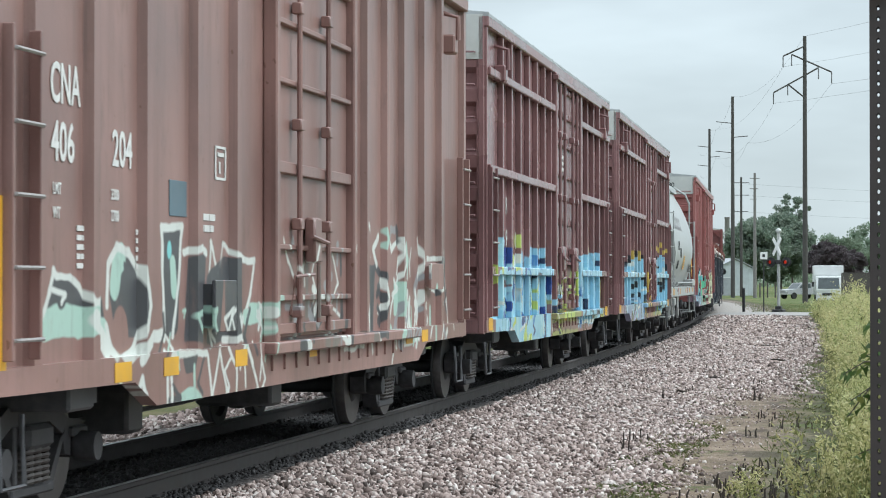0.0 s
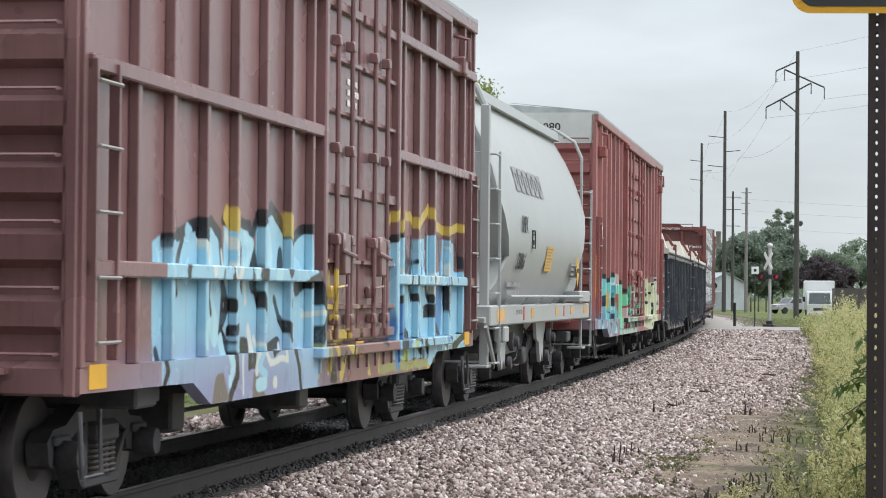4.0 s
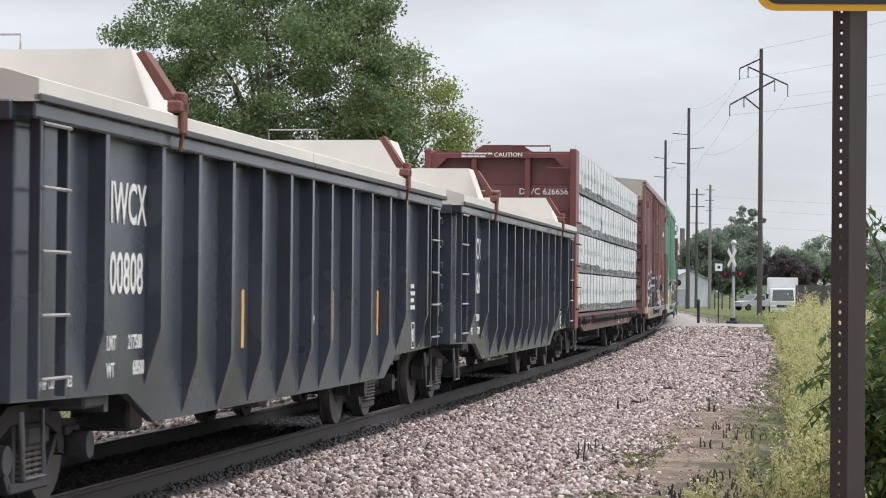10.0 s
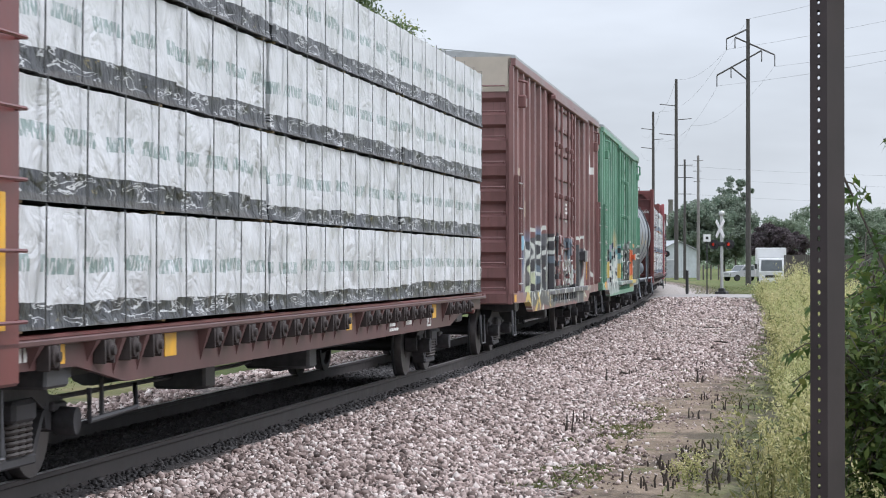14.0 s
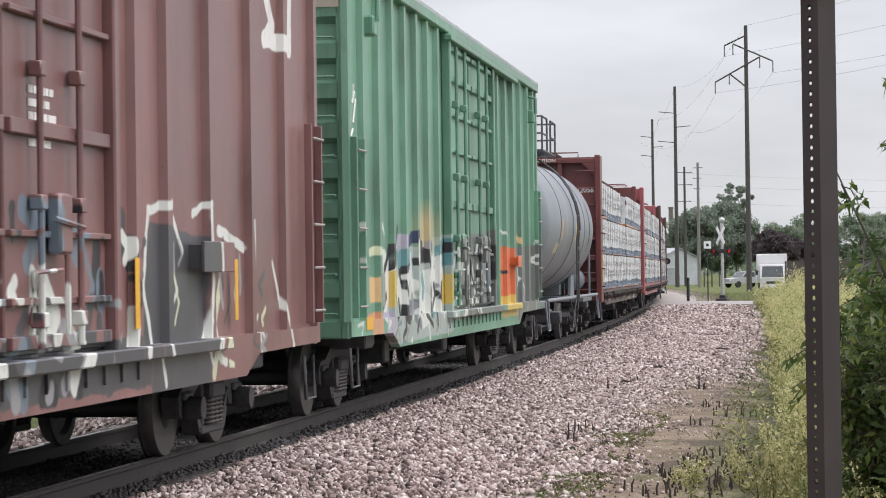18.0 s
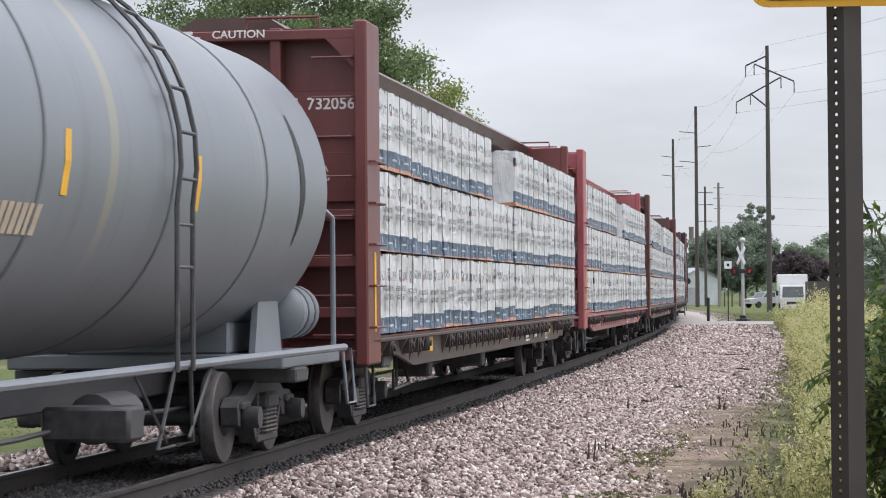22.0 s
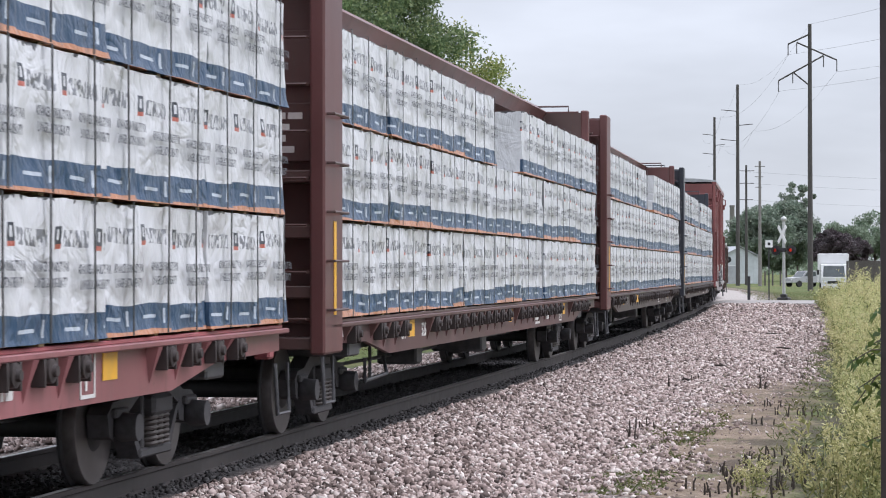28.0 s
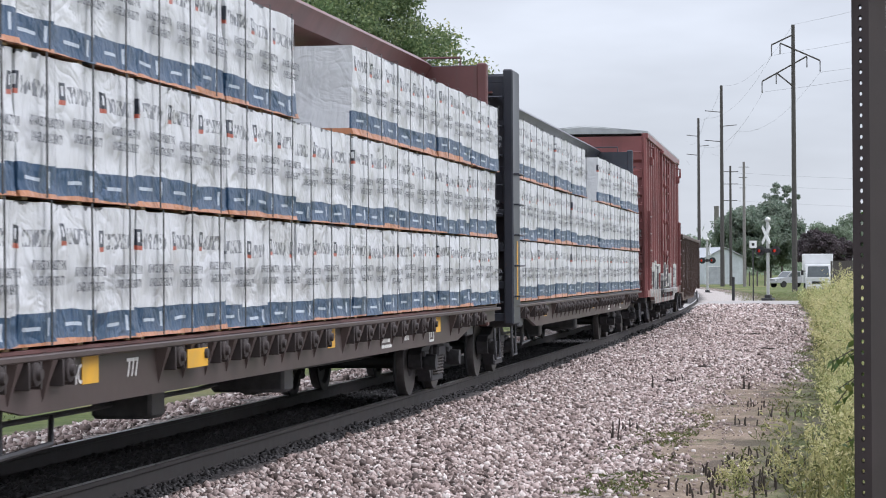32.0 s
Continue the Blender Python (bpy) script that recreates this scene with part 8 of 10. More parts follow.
    g.poly(GOLD, 3.73, 0.85, 6.64, 0.85, 7.09, 1.21, 3.76, 1.17)
    g.line(INK, 0.025, 4.84, 2, 5.04, 1.57, 4.77, 1.09)
    g.line(INK, 0.025, 3.83, 1.57, 4.81, 1.58)
    g.line(INK, 0.025, 6.12, 1.93, 6.7, 1.55, 6.06, 1.17)
    g.line(PEACH, 0.05, 6.44, 2.18, 6.94, 1.95)
    g.line(PALE, 0.02, 6.91, 1.64, 6.94, 0.79)
    g.line(PALE, 0.018, 8.6, 2.13, 8.37, 0.83)
    g.poly(SMOKE, 7.16, 0.81, 8.94, 0.82, 9.3, 2.06, 7.26, 2.03)
    g.line(PALE, 0.02, 4.1, 2.28, 4.8, 2.15)
    g.line(PALE, 0.025, -9, 2.08, -8.73, 2.25, -8.62, 2)
    g.line(PALE, 0.02, -8.85, 1.92, -8.64, 1.71)
    g.line(PALE, 0.02, -8.84, 1.02, -8.51, 1.04, -8.61, 0.89)


def tangle(g, x0, x1, z0, z1, count, seed, tones, thin=0.016, thick=0.04):
    """Short bent strokes crowded over a stretch of the side."""
    rng = random.Random(seed)
    for k in range(count):
        x, z = rng.uniform(x0, x1), rng.uniform(z0, z1)
        dx, dz = rng.uniform(-0.22, 0.22), rng.uniform(0.12, 0.42) * rng.choice((-1, 1))
        q = [min(max(v, z0), z1) for v in (z, z + dz * 0.6, z + dz)]
        g.line(tones[k % len(tones)], rng.uniform(thin, thick), x, q[0], x + dx, q[1], x + dx * rng.uniform(-0.6, 0.8), q[2])


def car_list():
    p = car_paint("faded_brown_boxcar_paint", (0.275, 0.157, 0.138), 0.40, 0.5, art=lambda g: (spray_brown(g), tangle(g, -5.4, -1.3, 0.72, 1.35, 30, 3, (PALE, MINT, CHAR, PALE), 0.014, 0.03), tangle(g, 2.6, 7.0, 0.85, 2.1, 44, 4, (PALE, GREY, CHAR, PALE, MINT), 0.02, 0.055), tangle(g, -1.0, 2.2, 1.0, 1.9, 26, 8, (PALE, GREY, CHAR, TAUPE), 0.02, 0.06)))
    car, L, s0 = boxcar("box_car", "faded brown box car with a single door and grey graffiti", 12.87, 28.73, p, (13.46, 14.55, 15.69, 16.94, 18.05, 22.92, 23.9, 24.8, 25.95, 27.02), [(19.25, 22.14)],
                        patches=yellow_row((15.2, 16.3, 18.2, 20.6, 25.1, 26.0), 0.96, 0.36, 0.13) + [(12.96, 1.55, 0.14, 1.0, YELLOW)], boards=[(17.2, 17.8, 1.18, 1.57), (26.0, 26.75, 1.47, 1.76)])
    letters("CNA", 0.255, 13.95 - s0, 2.67, car, WHITE_MARK, stretch=0.74, label="white car mark")
    letters("406", 0.25, 13.97 - s0, 2.31, car, WHITE_MARK, stretch=0.84, label="white car number")
    letters("204", 0.245, 15.16 - s0, 2.33, car, WHITE_MARK, stretch=0.86, label="white car number")
    letters("LMT", 0.075, 14.0 - s0, 2.10, car, WHITE_MARK, label="small white stencil"), letters("WT", 0.075, 14.0 - s0, 1.95, car, WHITE_MARK, label="small white stencil")
    letters("3300", 0.075, 15.14 - s0, 2.10, car, WHITE_MARK, label="small white stencil"), letters("2700", 0.075, 15.14 - s0, 1.96, car, WHITE_MARK, label="small white stencil")
    bars(5, 14.45 - s0, 1.88, 0.2, 0.035, car, WHITE_MARK, seed=6), bars(5, 15.68 - s0, 1.88, 0.2, 0.035, car, WHITE_MARK, seed=7)
    part("patch_plate", Build().box(16.47 - s0, 16.9 - s0, -1.508, -1.5, 2.03, 2.29, 0.003), plain("blue_grey_patch", (0.13, 0.19, 0.23), 0.5, 0.0, 0.15, 6), car, "small blue-grey painted patch")
    b = Build()
    for x0, x1, z0, z1 in ((17.67, 17.98, 2.34, 2.36), (17.67, 17.98, 2.58, 2.60), (17.67, 17.70, 2.34, 2.60), (17.95, 17.98, 2.34, 2.60), (17.78, 17.82, 2.39, 2.48), (17.74, 17.92, 2.52, 2.55)):
        b.box(x0 - s0, x1 - s0, -1.508, -1.503, z0, z1)
    part("stencil_box", b, WHITE_MARK, car)
    bars(2, 17.2 - s0, 2.02, 0.5, 0.05, car, WHITE_MARK, seed=5)

    for s_near, s_far, seed, mid, art in ((30.32, 45.95, 11, 38.535, lambda g: (spray_belt_a(g), tangle(g, -7.0, -1.7, 0.75, 1.9, 34, 31, (SKY, DEEP, AQUAL, PALE, MID, LIME), 0.025, 0.07), tangle(g, 2.2, 6.4, 0.8, 1.9, 20, 32, (SKY, NAVY, AQUAL, MID), 0.025, 0.06), tangle(g, -1.2, 2.0, 0.75, 1.6, 26, 11, (LIME, OLIVE, NAVY, PALE, INK)))), (48.1, 63.54, 17, 56.035, lambda g: (spray_belt_b(g), tangle(g, -6.0, -1.8, 0.8, 2.0, 22, 33, (SKY, INK, AQUAL, PALE), 0.025, 0.06), tangle(g, 2.4, 6.4, 0.8, 1.9, 34, 34, (SKY, INK, MID, AQUAL, PALE), 0.025, 0.06), tangle(g, -1.6, 2.2, 0.75, 1.4, 14, 13, (GOLD, INK, OLIVE))))):
        p = car_paint("dark_brown_boxcar_paint", (0.235, 0.125, 0.126), 0.22, 0.38, art=art)
        d = mid - 38.535
        car, L, s0 = boxcar("box_car", "dark brown box car with belt rails and bright blue graffiti", s_near, s_far, p, [q + d for q in (31.75, 32.6, 33.5, 34.4, 35.3, 36.2, 37.0, 41.3, 42.2, 43.2, 44.2, 45.2)], [(37.42 + d, 39.06 + d), (39.14 + d, 40.78 + d)], "flat", BAND_WHITE,
                            rails=(1.70, 3.02, 4.28), patches=yellow_row((s_near + 0.35, s_near + 8.5, s_far - 0.5), 1.0, 0.36, 0.16))
        bars(1, 0.55, 4.62, 0.7, 0.13, car, BLACK_MARK, seed=seed, turned=-L / 2 - 0.014)
        if seed == 11:
            for text, x, z in (("IC", 31.5, 2.48), ("RY", 32.47, 2.49), ("15", 31.53, 2.03), ("90", 32.48, 2.04), ("1", 33.4, 2.02)):
                letters(text, 0.24, x - s0, z, car, WHITE_MARK, label="white car mark", stretch=0.95)
        bars(3, 0.2, 3.55, 0.5, 0.06, car, WHITE_MARK, -1.5505, seed)

    hopper_car(64.95, 77.75)

    p = car_paint("red_boxcar_paint", (0.305, 0.108, 0.102), 0.28, 0.5, art=lambda g: (spray_red(g), tangle(g, -8.7, -4.6, 0.8, 1.8, 24, 35, (AQUA, INK, BLUE, PINK, AQUAL), 0.025, 0.07), tangle(g, 2.8, 8.6, 0.8, 1.9, 34, 36, (CREAM, INK, CREAM, PLUM, GREY), 0.02, 0.05), tangle(g, -2.2, 2.4, 0.80, 1.8, 40, 7, (SEA, INK, MINT, PLUM, GREY, SEAD), 0.03, 0.08), tangle(g, -8.8, 6.0, 0.72, 0.98, 26, 1, (PINK, NAVY, MINT, INK))))
    car, L, s0 = boxcar("box_car", "red box car with double plug doors and green and blue graffiti", 78.59, 97.46, p, (79.7, 80.75, 81.75, 82.8, 83.75, 84.6, 91.3, 92.35, 93.4, 94.45, 95.45, 96.45), [(85.53, 87.87), (88.17, 90.47)], end_band=BAND_WHITE,
                        patches=[(78.66, 1.9, 0.09, 0.8, YELLOW), (97.25, 1.7, 0.09, 0.6, YELLOW)], boards=[(82.35, 82.95, 1.57, 1.78), (93.2, 94.0, 1.6, 1.8)])
    letters("AOK", 0.27, 80.15 - s0, 2.66, car, WHITE_MARK, label="white car mark")
    letters("AOK 112080", 0.15, 0.35, 4.66, car, BLACK_MARK, turned=-L / 2 - 0.014, stretch=1.1, label="black car mark on the end")

    gondola_car(99.55, 115.35, "00808", ("217500", "68500"))
    gondola_car(117.0, 132.9, "00506", ("218100", "67900"))

    red = car_paint("maroon_centre_beam_paint", (0.140, 0.034, 0.032), 0.35, 0.5)
    brown = car_paint("brown_centre_beam_paint", (0.085, 0.045, 0.040), 0.45, 0.55)
    dull = car_paint("dull_maroon_paint", (0.110, 0.038, 0.036), 0.45, 0.55)
    rose = car_paint("faded_rose_paint", (0.33, 0.085, 0.095), 0.3, 0.55)
    dark = car_paint("blue_black_paint", (0.028, 0.032, 0.045), 0.25, 0.5)
    bright = car_paint("bright_red_paint", (0.46, 0.045, 0.04), 0.25, 0.5)
    centrebeam_car(133.73, 156.35, red, red, "board", 3, "DWC 626656", "maroon centre beam flat car loaded with wrapped boards")

    p = car_paint("plum_brown_boxcar_paint", (0.215, 0.108, 0.103), 0.28, 0.5,
                  art=lambda g: (spray_plum(g), g.line(WHITE_SIGN, 0.085, 7.42, 4.45, 7.23, 4.25, 7.60, 3.89, 7.25, 3.74, 8.3, 3.74, 8.35, 4.35), tangle(g, -2.4, 3.0, 0.80, 2.0, 64, 6, (GREY, INK, PALE, CHAR, SLATE), 0.03, 0.10), tangle(g, 3.0, 7.4, 0.80, 1.9, 22, 9, (PALE, CHAR, CREAM, GREY)), tangle(g, -6.5, -2.4, 0.72, 1.0, 16, 2, (PALE, CHAR, GOLD, GREY))))
    car, L, s0 = boxcar("box_car", "plum-brown box car with double doors and grey graffiti lettering", 159.57, 178.08, p, (160.1, 161.06, 162.05, 162.95, 163.96, 164.99, 171.6, 172.46, 173.76, 175.2, 176.55), [(166.25, 168.75), (168.81, 170.96)], end_band=BAND_CREAM,
                        patches=[(159.8, 0.98, 0.3, 0.12, YELLOW), (171.65, 1.45, 0.11, 0.52, YELLOW), (174.65, 1.45, 0.11, 0.52, YELLOW)], boards=[(173.3, 174.3, 1.6, 1.85)])
    letters("DW", 0.33, 160.5 - s0, 2.88, car, CREAM_MARK, stretch=0.70, label="cream car mark")
    letters("C", 0.33, 161.58 - s0, 2.88, car, CREAM_MARK, label="cream car mark")
    letters("793", 0.30, 160.52 - s0, 2.37, car, CREAM_MARK, label="cream car number")
    letters("181", 0.28, 161.6 - s0, 2.38, car, CREAM_MARK, stretch=0.70, label="cream car number")
    letters("793181", 0.14, 0.1, 4.66, car, BLACK_MARK, turned=-L / 2 - 0.014, stretch=1.1, label="car number on the end")
    bars(3, 166.4 - s0, 2.75, 0.4, 0.06, car, WHITE_MARK, -1.55, 9), bars(5, 169.3 - s0, 2.75, 0.5, 0.05, car, WHITE_MARK, -1.55, 10), bars(3, 160.0 - s0, 1.75, 0.7, 0.07, car, WHITE_MARK, -1.506, 12)

    p = car_paint("green_boxcar_paint", (0.140, 0.295, 0.205), 0.38, 0.5, rust=(0.12, 0.08, 0.04), art=lambda g: (spray_green(g), tangle(g, -1.6, 2.7, 0.95, 2.0, 46, 12, (PALE, INK, GREY, SLATE, SMOKE, INK, PALE), 0.03, 0.09), tangle(g, -7.0, -2.0, 0.74, 1.0, 14, 5, (PALE, SLATE, GREY, TAUPE)), tangle(g, -6.8, -1.9, 1.0, 1.95, 40, 15, (PALE, INK, PALE, TEAL, GREY, INK), 0.03, 0.085), g.poly(SMOKE, 5.9, 0.75, 8.9, 0.75, 8.9, 1.95, 5.9, 2.02), tangle(g, 6.0, 8.8, 0.8, 2.0, 22, 21, (PALE, TAUPE, PALE, CHAR), 0.02, 0.045)))
    car, L, s0 = boxcar("box_car", "weathered green box car with double doors and a row of graffiti", 179.66, 198.10, p, (180.48, 181.45, 182.4, 183.3, 184.2, 185.1, 186.0, 192.3, 193.3, 194.35, 195.4, 196.5, 197.4), [(186.9, 189.1), (189.2, 191.47)], end_band=BAND_CREAM, patches=[(180.75, 1.02, 0.4, 0.14, YELLOW)], boards=[(194.3, 195.0, 1.66, 1.85)])
    letters("W", 0.3, 180.0 - s0, 2.42, car, WHITE_MARK, label="white car mark")
    bars(3, 180.05 - s0, 1.7, 0.3, 0.07, car, CREAM_MARK, seed=31)
    b = Build()
    rng = random.Random(4)
    for k in range(16):
        x0, z0 = 179.75 - s0 + rng.uniform(0, 0.5), 2.7 + rng.uniform(0, 0.9)
        b.tube([(x0, -1.508, z0), (x0 + rng.uniform(-0.15, 0.2), -1.508, z0 + rng.uniform(0.1, 0.3))], 0.014, 4)
    part("scribble", b, WHITE_MARK, car, "thin white scribble")

    tank_car(199.75, 213.35)

    centrebeam_car(213.71, 236.35, red, brown, "panel", 5, "KL 732056", "maroon centre beam flat car loaded with wrapped siding packs")
    centrebeam_car(237.31, 259.8, rose, rose, "panel", 7, "", "faded rose centre beam flat car loaded with wrapped siding packs")
    centrebeam_car(260.72, 283.4, brown, dull, "panel", 9, "", "brown centre beam flat car loaded with wrapped siding packs", post=dull)
    centrebeam_car(284.51, 307.0, dull, dull, "panel", 13, "68", "dull maroon centre beam flat car loaded with wrapped siding packs")
    centrebeam_car(307.91, 331.6, dark, dark, "panel", 15, "", "blue-black centre beam flat car loaded with wrapped siding packs", post=dark)

    p = car_paint("oxide_red_boxcar_paint", (0.20, 0.062, 0.060), 0.3, 0.5, [(-6.5, 6.5, 0.75, 1.8, 41, 1.5, [(GREY_P, GREY_P), (PALE, GREY_P)], PALE, 0.07, [(0.1, 0.1, 0.1)])])
    boxcar("box_car", "oxide red box car with a row of pale graffiti", 333.37, 348.6, p, [333.37 + 0.9 * k for k in range(1, 7)] + [343.2 + 0.9 * k for k in range(1, 6)], [(339.2, 342.6)])
    gondola_car(350.2, 366.5, "", (), False, BROWN_PAINT, "dull brown gondola car")


car_list()
# ---------------- loose stone, plants: many small pieces ----------------
def quick_mesh(name, verts, quads, mat):
    """A mesh from arrays of vertices and quads."""
    me = bpy.data.meshes.new(name)
    n, q = len(verts), len(quads)
    me.vertices.add(n)
    me.vertices.foreach_set("co", np.asarray(verts, dtype=np.float32).ravel())
    me.loops.add(q * 4)
    me.loops.foreach_set("vertex_index", np.asarray(quads, dtype=np.int32).ravel())
    me.polygons.add(q)
    me.polygons.foreach_set("loop_start", np.arange(0, q * 4, 4, dtype=np.int32))
    me.update(calc_edges=True)
    me.materials.append(mat)
    return me


def turn_matrices(rng, n, tilt=1.0):
    """n random rotations as 3 x 3 matrices."""
    q = rng.normal(size=(n, 4))
    q[:, 1:3] *= tilt
    q /= np.linalg.norm(q, axis=1)[:, None]
    w, x, y, z = q.T
    return np.stack([np.stack([1 - 2 * (y * y + z * z), 2 * (x * y - z * w), 2 * (x * z + y * w)], -1),
                     np.stack([2 * (x * y + z * w), 1 - 2 * (x * x + z * z), 2 * (y * z - x * w)], -1),
                     np.stack([2 * (x * z - y * w), 2 * (y * z + x * w), 1 - 2 * (x * x + y * y)], -1)], 1)


def stone_material(name, stops, rough=0.85):
    n = Nodes(name, rough, 0.0, 0.3)
    c = n.ramp(n.island(), stops)
    c = n.mix(n.ramp(n.noise(28, 4, 0.7), [(0.3, 0.0), (0.75, 0.5)]), c, tuple(k * 0.5 for k in stops[1][1]))
    return n.done(c)


def stones(name, label, zones, seed, mat, ragged=0.6, sink=0.0):
    """zones: (s0, s1, right0, right1, stones a square metre, half size)."""
    rng = np.random.default_rng(seed)
    corner = np.array([(x, y, z) for x in (-1, 1) for y in (-1, 1) for z in (-1, 1)], dtype=float)
    face = np.array([(0, 1, 3, 2), (4, 6, 7, 5), (0, 4, 5, 1), (2, 3, 7, 6), (0, 2, 6, 4), (1, 5, 7, 3)])
    vs, fs, k = [], [], 0
    for s0, s1, r0, r1, density, half in zones:
        n = int((s1 - s0) * (r1 - r0) * density)
        s, r = rng.uniform(s0, s1, n), rng.uniform(r0, r1, n)
        size = half * np.minimum(rng.lognormal(0, 0.30, n), 1.7)
        shape = rng.uniform(0.38, 1.3, (n, 1, 3)) * rng.uniform(0.55, 1.15, (n, 8, 3))
        p = corner[None] * shape * size[:, None, None]
        p = np.einsum("nij,nkj->nki", turn_matrices(rng, n), p)
        rag = np.array([noise.noise((a * 0.32, 4.0, 1.0)) + 0.7 * noise.noise((a * 1.3, b * 1.4, 2.0)) for a, b in zip(s, r)])
        inner = (r + ragged * rag < r1 - 0.22) & (r - 0.16 * rag > r0 + 0.05)
        s, r, n = s[inner], r[inner], int(inner.sum())
        size, p = size[inner], p[inner]
        place = np.array([(*track(a, b)[:2], ground_z(a, b)) for a, b in zip(s, r)])
        place[:, 2] += size * (rng.uniform(-0.2, 0.8, n) - sink)
        vs.append((p + place[:, None]).reshape(-1, 3))
        fs.append((face[None] + 8 * np.arange(n)[:, None, None] + k).reshape(-1, 4))
        k += 8 * n
    ob = new(name, quick_mesh(name, np.concatenate(vs), np.concatenate(fs), mat))
    return tagged(ob, label, "gravel", kind="stuff")


PINK_STONE = stone_material("crushed_pink_quartzite", [(0.0, (0.055, 0.043, 0.039)), (0.20, (0.19, 0.142, 0.126)), (0.45, (0.37, 0.288, 0.262)), (0.78, (0.555, 0.455, 0.42)), (1.0, (0.82, 0.755, 0.715))])
# dark from oil and from under-train shade put into the stone colour
OILY_SHADED_STONE = stone_material("oily_shaded_ballast", [(0.0, (0.024, 0.023, 0.024)), (0.3, (0.042, 0.040, 0.041)), (0.8, (0.064, 0.061, 0.062)), (1.0, (0.12, 0.115, 0.115))], 0.7)
stones("ballast_stones", "loose crushed pinkish ballast stones beside the rails", [(11, 45, 1.14, 4.5, 640, 0.0178), (45, 70, 1.12, 4.6, 400, 0.0215), (70, 110, 1.1, 4.6, 150, 0.034), (14, 60, 3.9, 4.9, 70, 0.016), (14, 60, 4.2, 5.5, 50, 0.011), (40, 70, 4.2, 5.7, 120, 0.020), (70, 108, 4.2, 5.9, 50, 0.030), (10, 62, -2.9, -1.5, 230, 0.024)], 3, PINK_STONE)
stones("track_stones", "ballast stones between and beside the rails, dark with oil and painted shade", [(9, 62, -1.5, 1.32, 300, 0.017), (62, 106, -1.0, 1.3, 60, 0.034)], 4, OILY_SHADED_STONE, 0.2, 0.5)


def leaf_material(name, stops, through=0.35):
    n = Nodes(name, 0.55, 0.0, 0.35)
    c = n.ramp(n.island(), stops)
    c = n.mix(n.ramp(n.noise(0.9, 3), [(0.35, 0.0), (0.7, 0.35)]), c, tuple(k * 0.6 for k in stops[0][1]))
    c = n.mix(n.ramp(n.noise(0.55, 2, 0.5, n.scaled((1, 1, 1), None, (3, 8, 2))), [(0.48, 0.0), (0.62, 0.40)]), c, (stops[1][1][0] * 0.70, stops[1][1][1] * 0.92, stops[1][1][2] * 0.8))
    n.done(c)
    tr = n.t.nodes.new("ShaderNodeBsdfTranslucent")
    n.link(c, tr.inputs[0])
    ms = n.t.nodes.new("ShaderNodeMixShader")
    ms.inputs[0].default_value = through
    n.t.links.new(n.p.outputs[0], ms.inputs[1])
    n.t.links.new(tr.outputs[0], ms.inputs[2])
    n.t.links.new(ms.outputs[0], n.t.nodes["Material Output"].inputs[0])
    return n.mat


def leaf_quads(rng, centres, length, width, tilt=1.0, droop=0.0):
    """A pointed, slightly folded leaf at each centre."""
    n = len(centres)
    L = length * rng.uniform(0.6, 1.25, n)
    W = width * rng.uniform(0.7, 1.2, n)
    base = np.stack([np.stack([-L / 2, 0 * L, 0 * L], -1), np.stack([0 * L, -W / 2, 0.12 * W], -1), np.stack([L / 2, 0 * L, -droop * L], -1), np.stack([0 * L, W / 2, 0.12 * W], -1)], 1)
    p = np.einsum("nij,nkj->nki", turn_matrices(rng, n, tilt), base)
    return (p + centres[:, None]).reshape(-1, 3)


def foliage(name, points, mat):
    q = np.arange(len(points)).reshape(-1, 4)
    return quick_mesh(name, points, q, mat)


BARK = plain("grey_brown_bark", (0.085, 0.07, 0.058), 0.9, 0.0, 0.4, 9, 0.6)


def tree(label, x, y, z0, height, radius, crown_z, leaf, seed, leaf_mat, leaves=9000, clumps=46, squash=0.8, name="tree"):
    rng = np.random.default_rng(seed)
    tr = thing(name, label, "tree")
    tr.location = (x, y, z0)
    b = Build()
    b.tube([(0, 0, -0.1), (0.08 * radius * rng.normal() * 0.3, 0, height * 0.25), (0.05 * radius, 0.03 * radius, height * 0.5), (0.02, 0.05, height * 0.8)], 0.045 * radius + 0.06, 9, 0.03)
    ends = []
    for i in range(clumps):
        d = rng.normal(size=3)
        d /= np.linalg.norm(d)
        rr = radius * rng.uniform(0.45, 1.0) ** 0.6
        c = np.array([d[0] * rr, d[1] * rr, crown_z + d[2] * rr * squash])
        if c[2] < 0.15 * height:
            c[2] = 0.15 * height + rng.uniform(0, 0.1) * height
        ends.append(c)
        if i < 16:
            a = np.array([0, 0, height * rng.uniform(0.2, 0.6)])
            mid = (a + c) / 2 + np.array([0, 0, 0.08 * height])
            b.tube([tuple(a), tuple(mid), tuple(c)], 0.016 * radius + 0.02, 6, 0.012)
    part("trunk", b, BARK, tr, "trunk with spreading limbs", 60)
    per = leaves // clumps
    pts = []
    for c in ends:
        k = int(per * rng.uniform(0.6, 1.4))
        spread = radius * rng.uniform(0.10, 0.19) * (0.62 if clumps > 200 else 1.15 if clumps > 100 else 1.0)
        o = rng.normal(size=(k, 3))
        o *= (np.minimum(1.0, 1.5 / np.linalg.norm(o, axis=1)))[:, None] * rng.uniform(0.5, 1.15, (k, 1))
        o *= spread * np.array([1, 1, 0.75])
        pts.append(c + o)
    pts = np.concatenate(pts)
    part("crown", foliage("crown", leaf_quads(rng, pts, leaf, leaf * 0.5), leaf_mat), None, tr, "ragged crown of small leaves")
    return tr


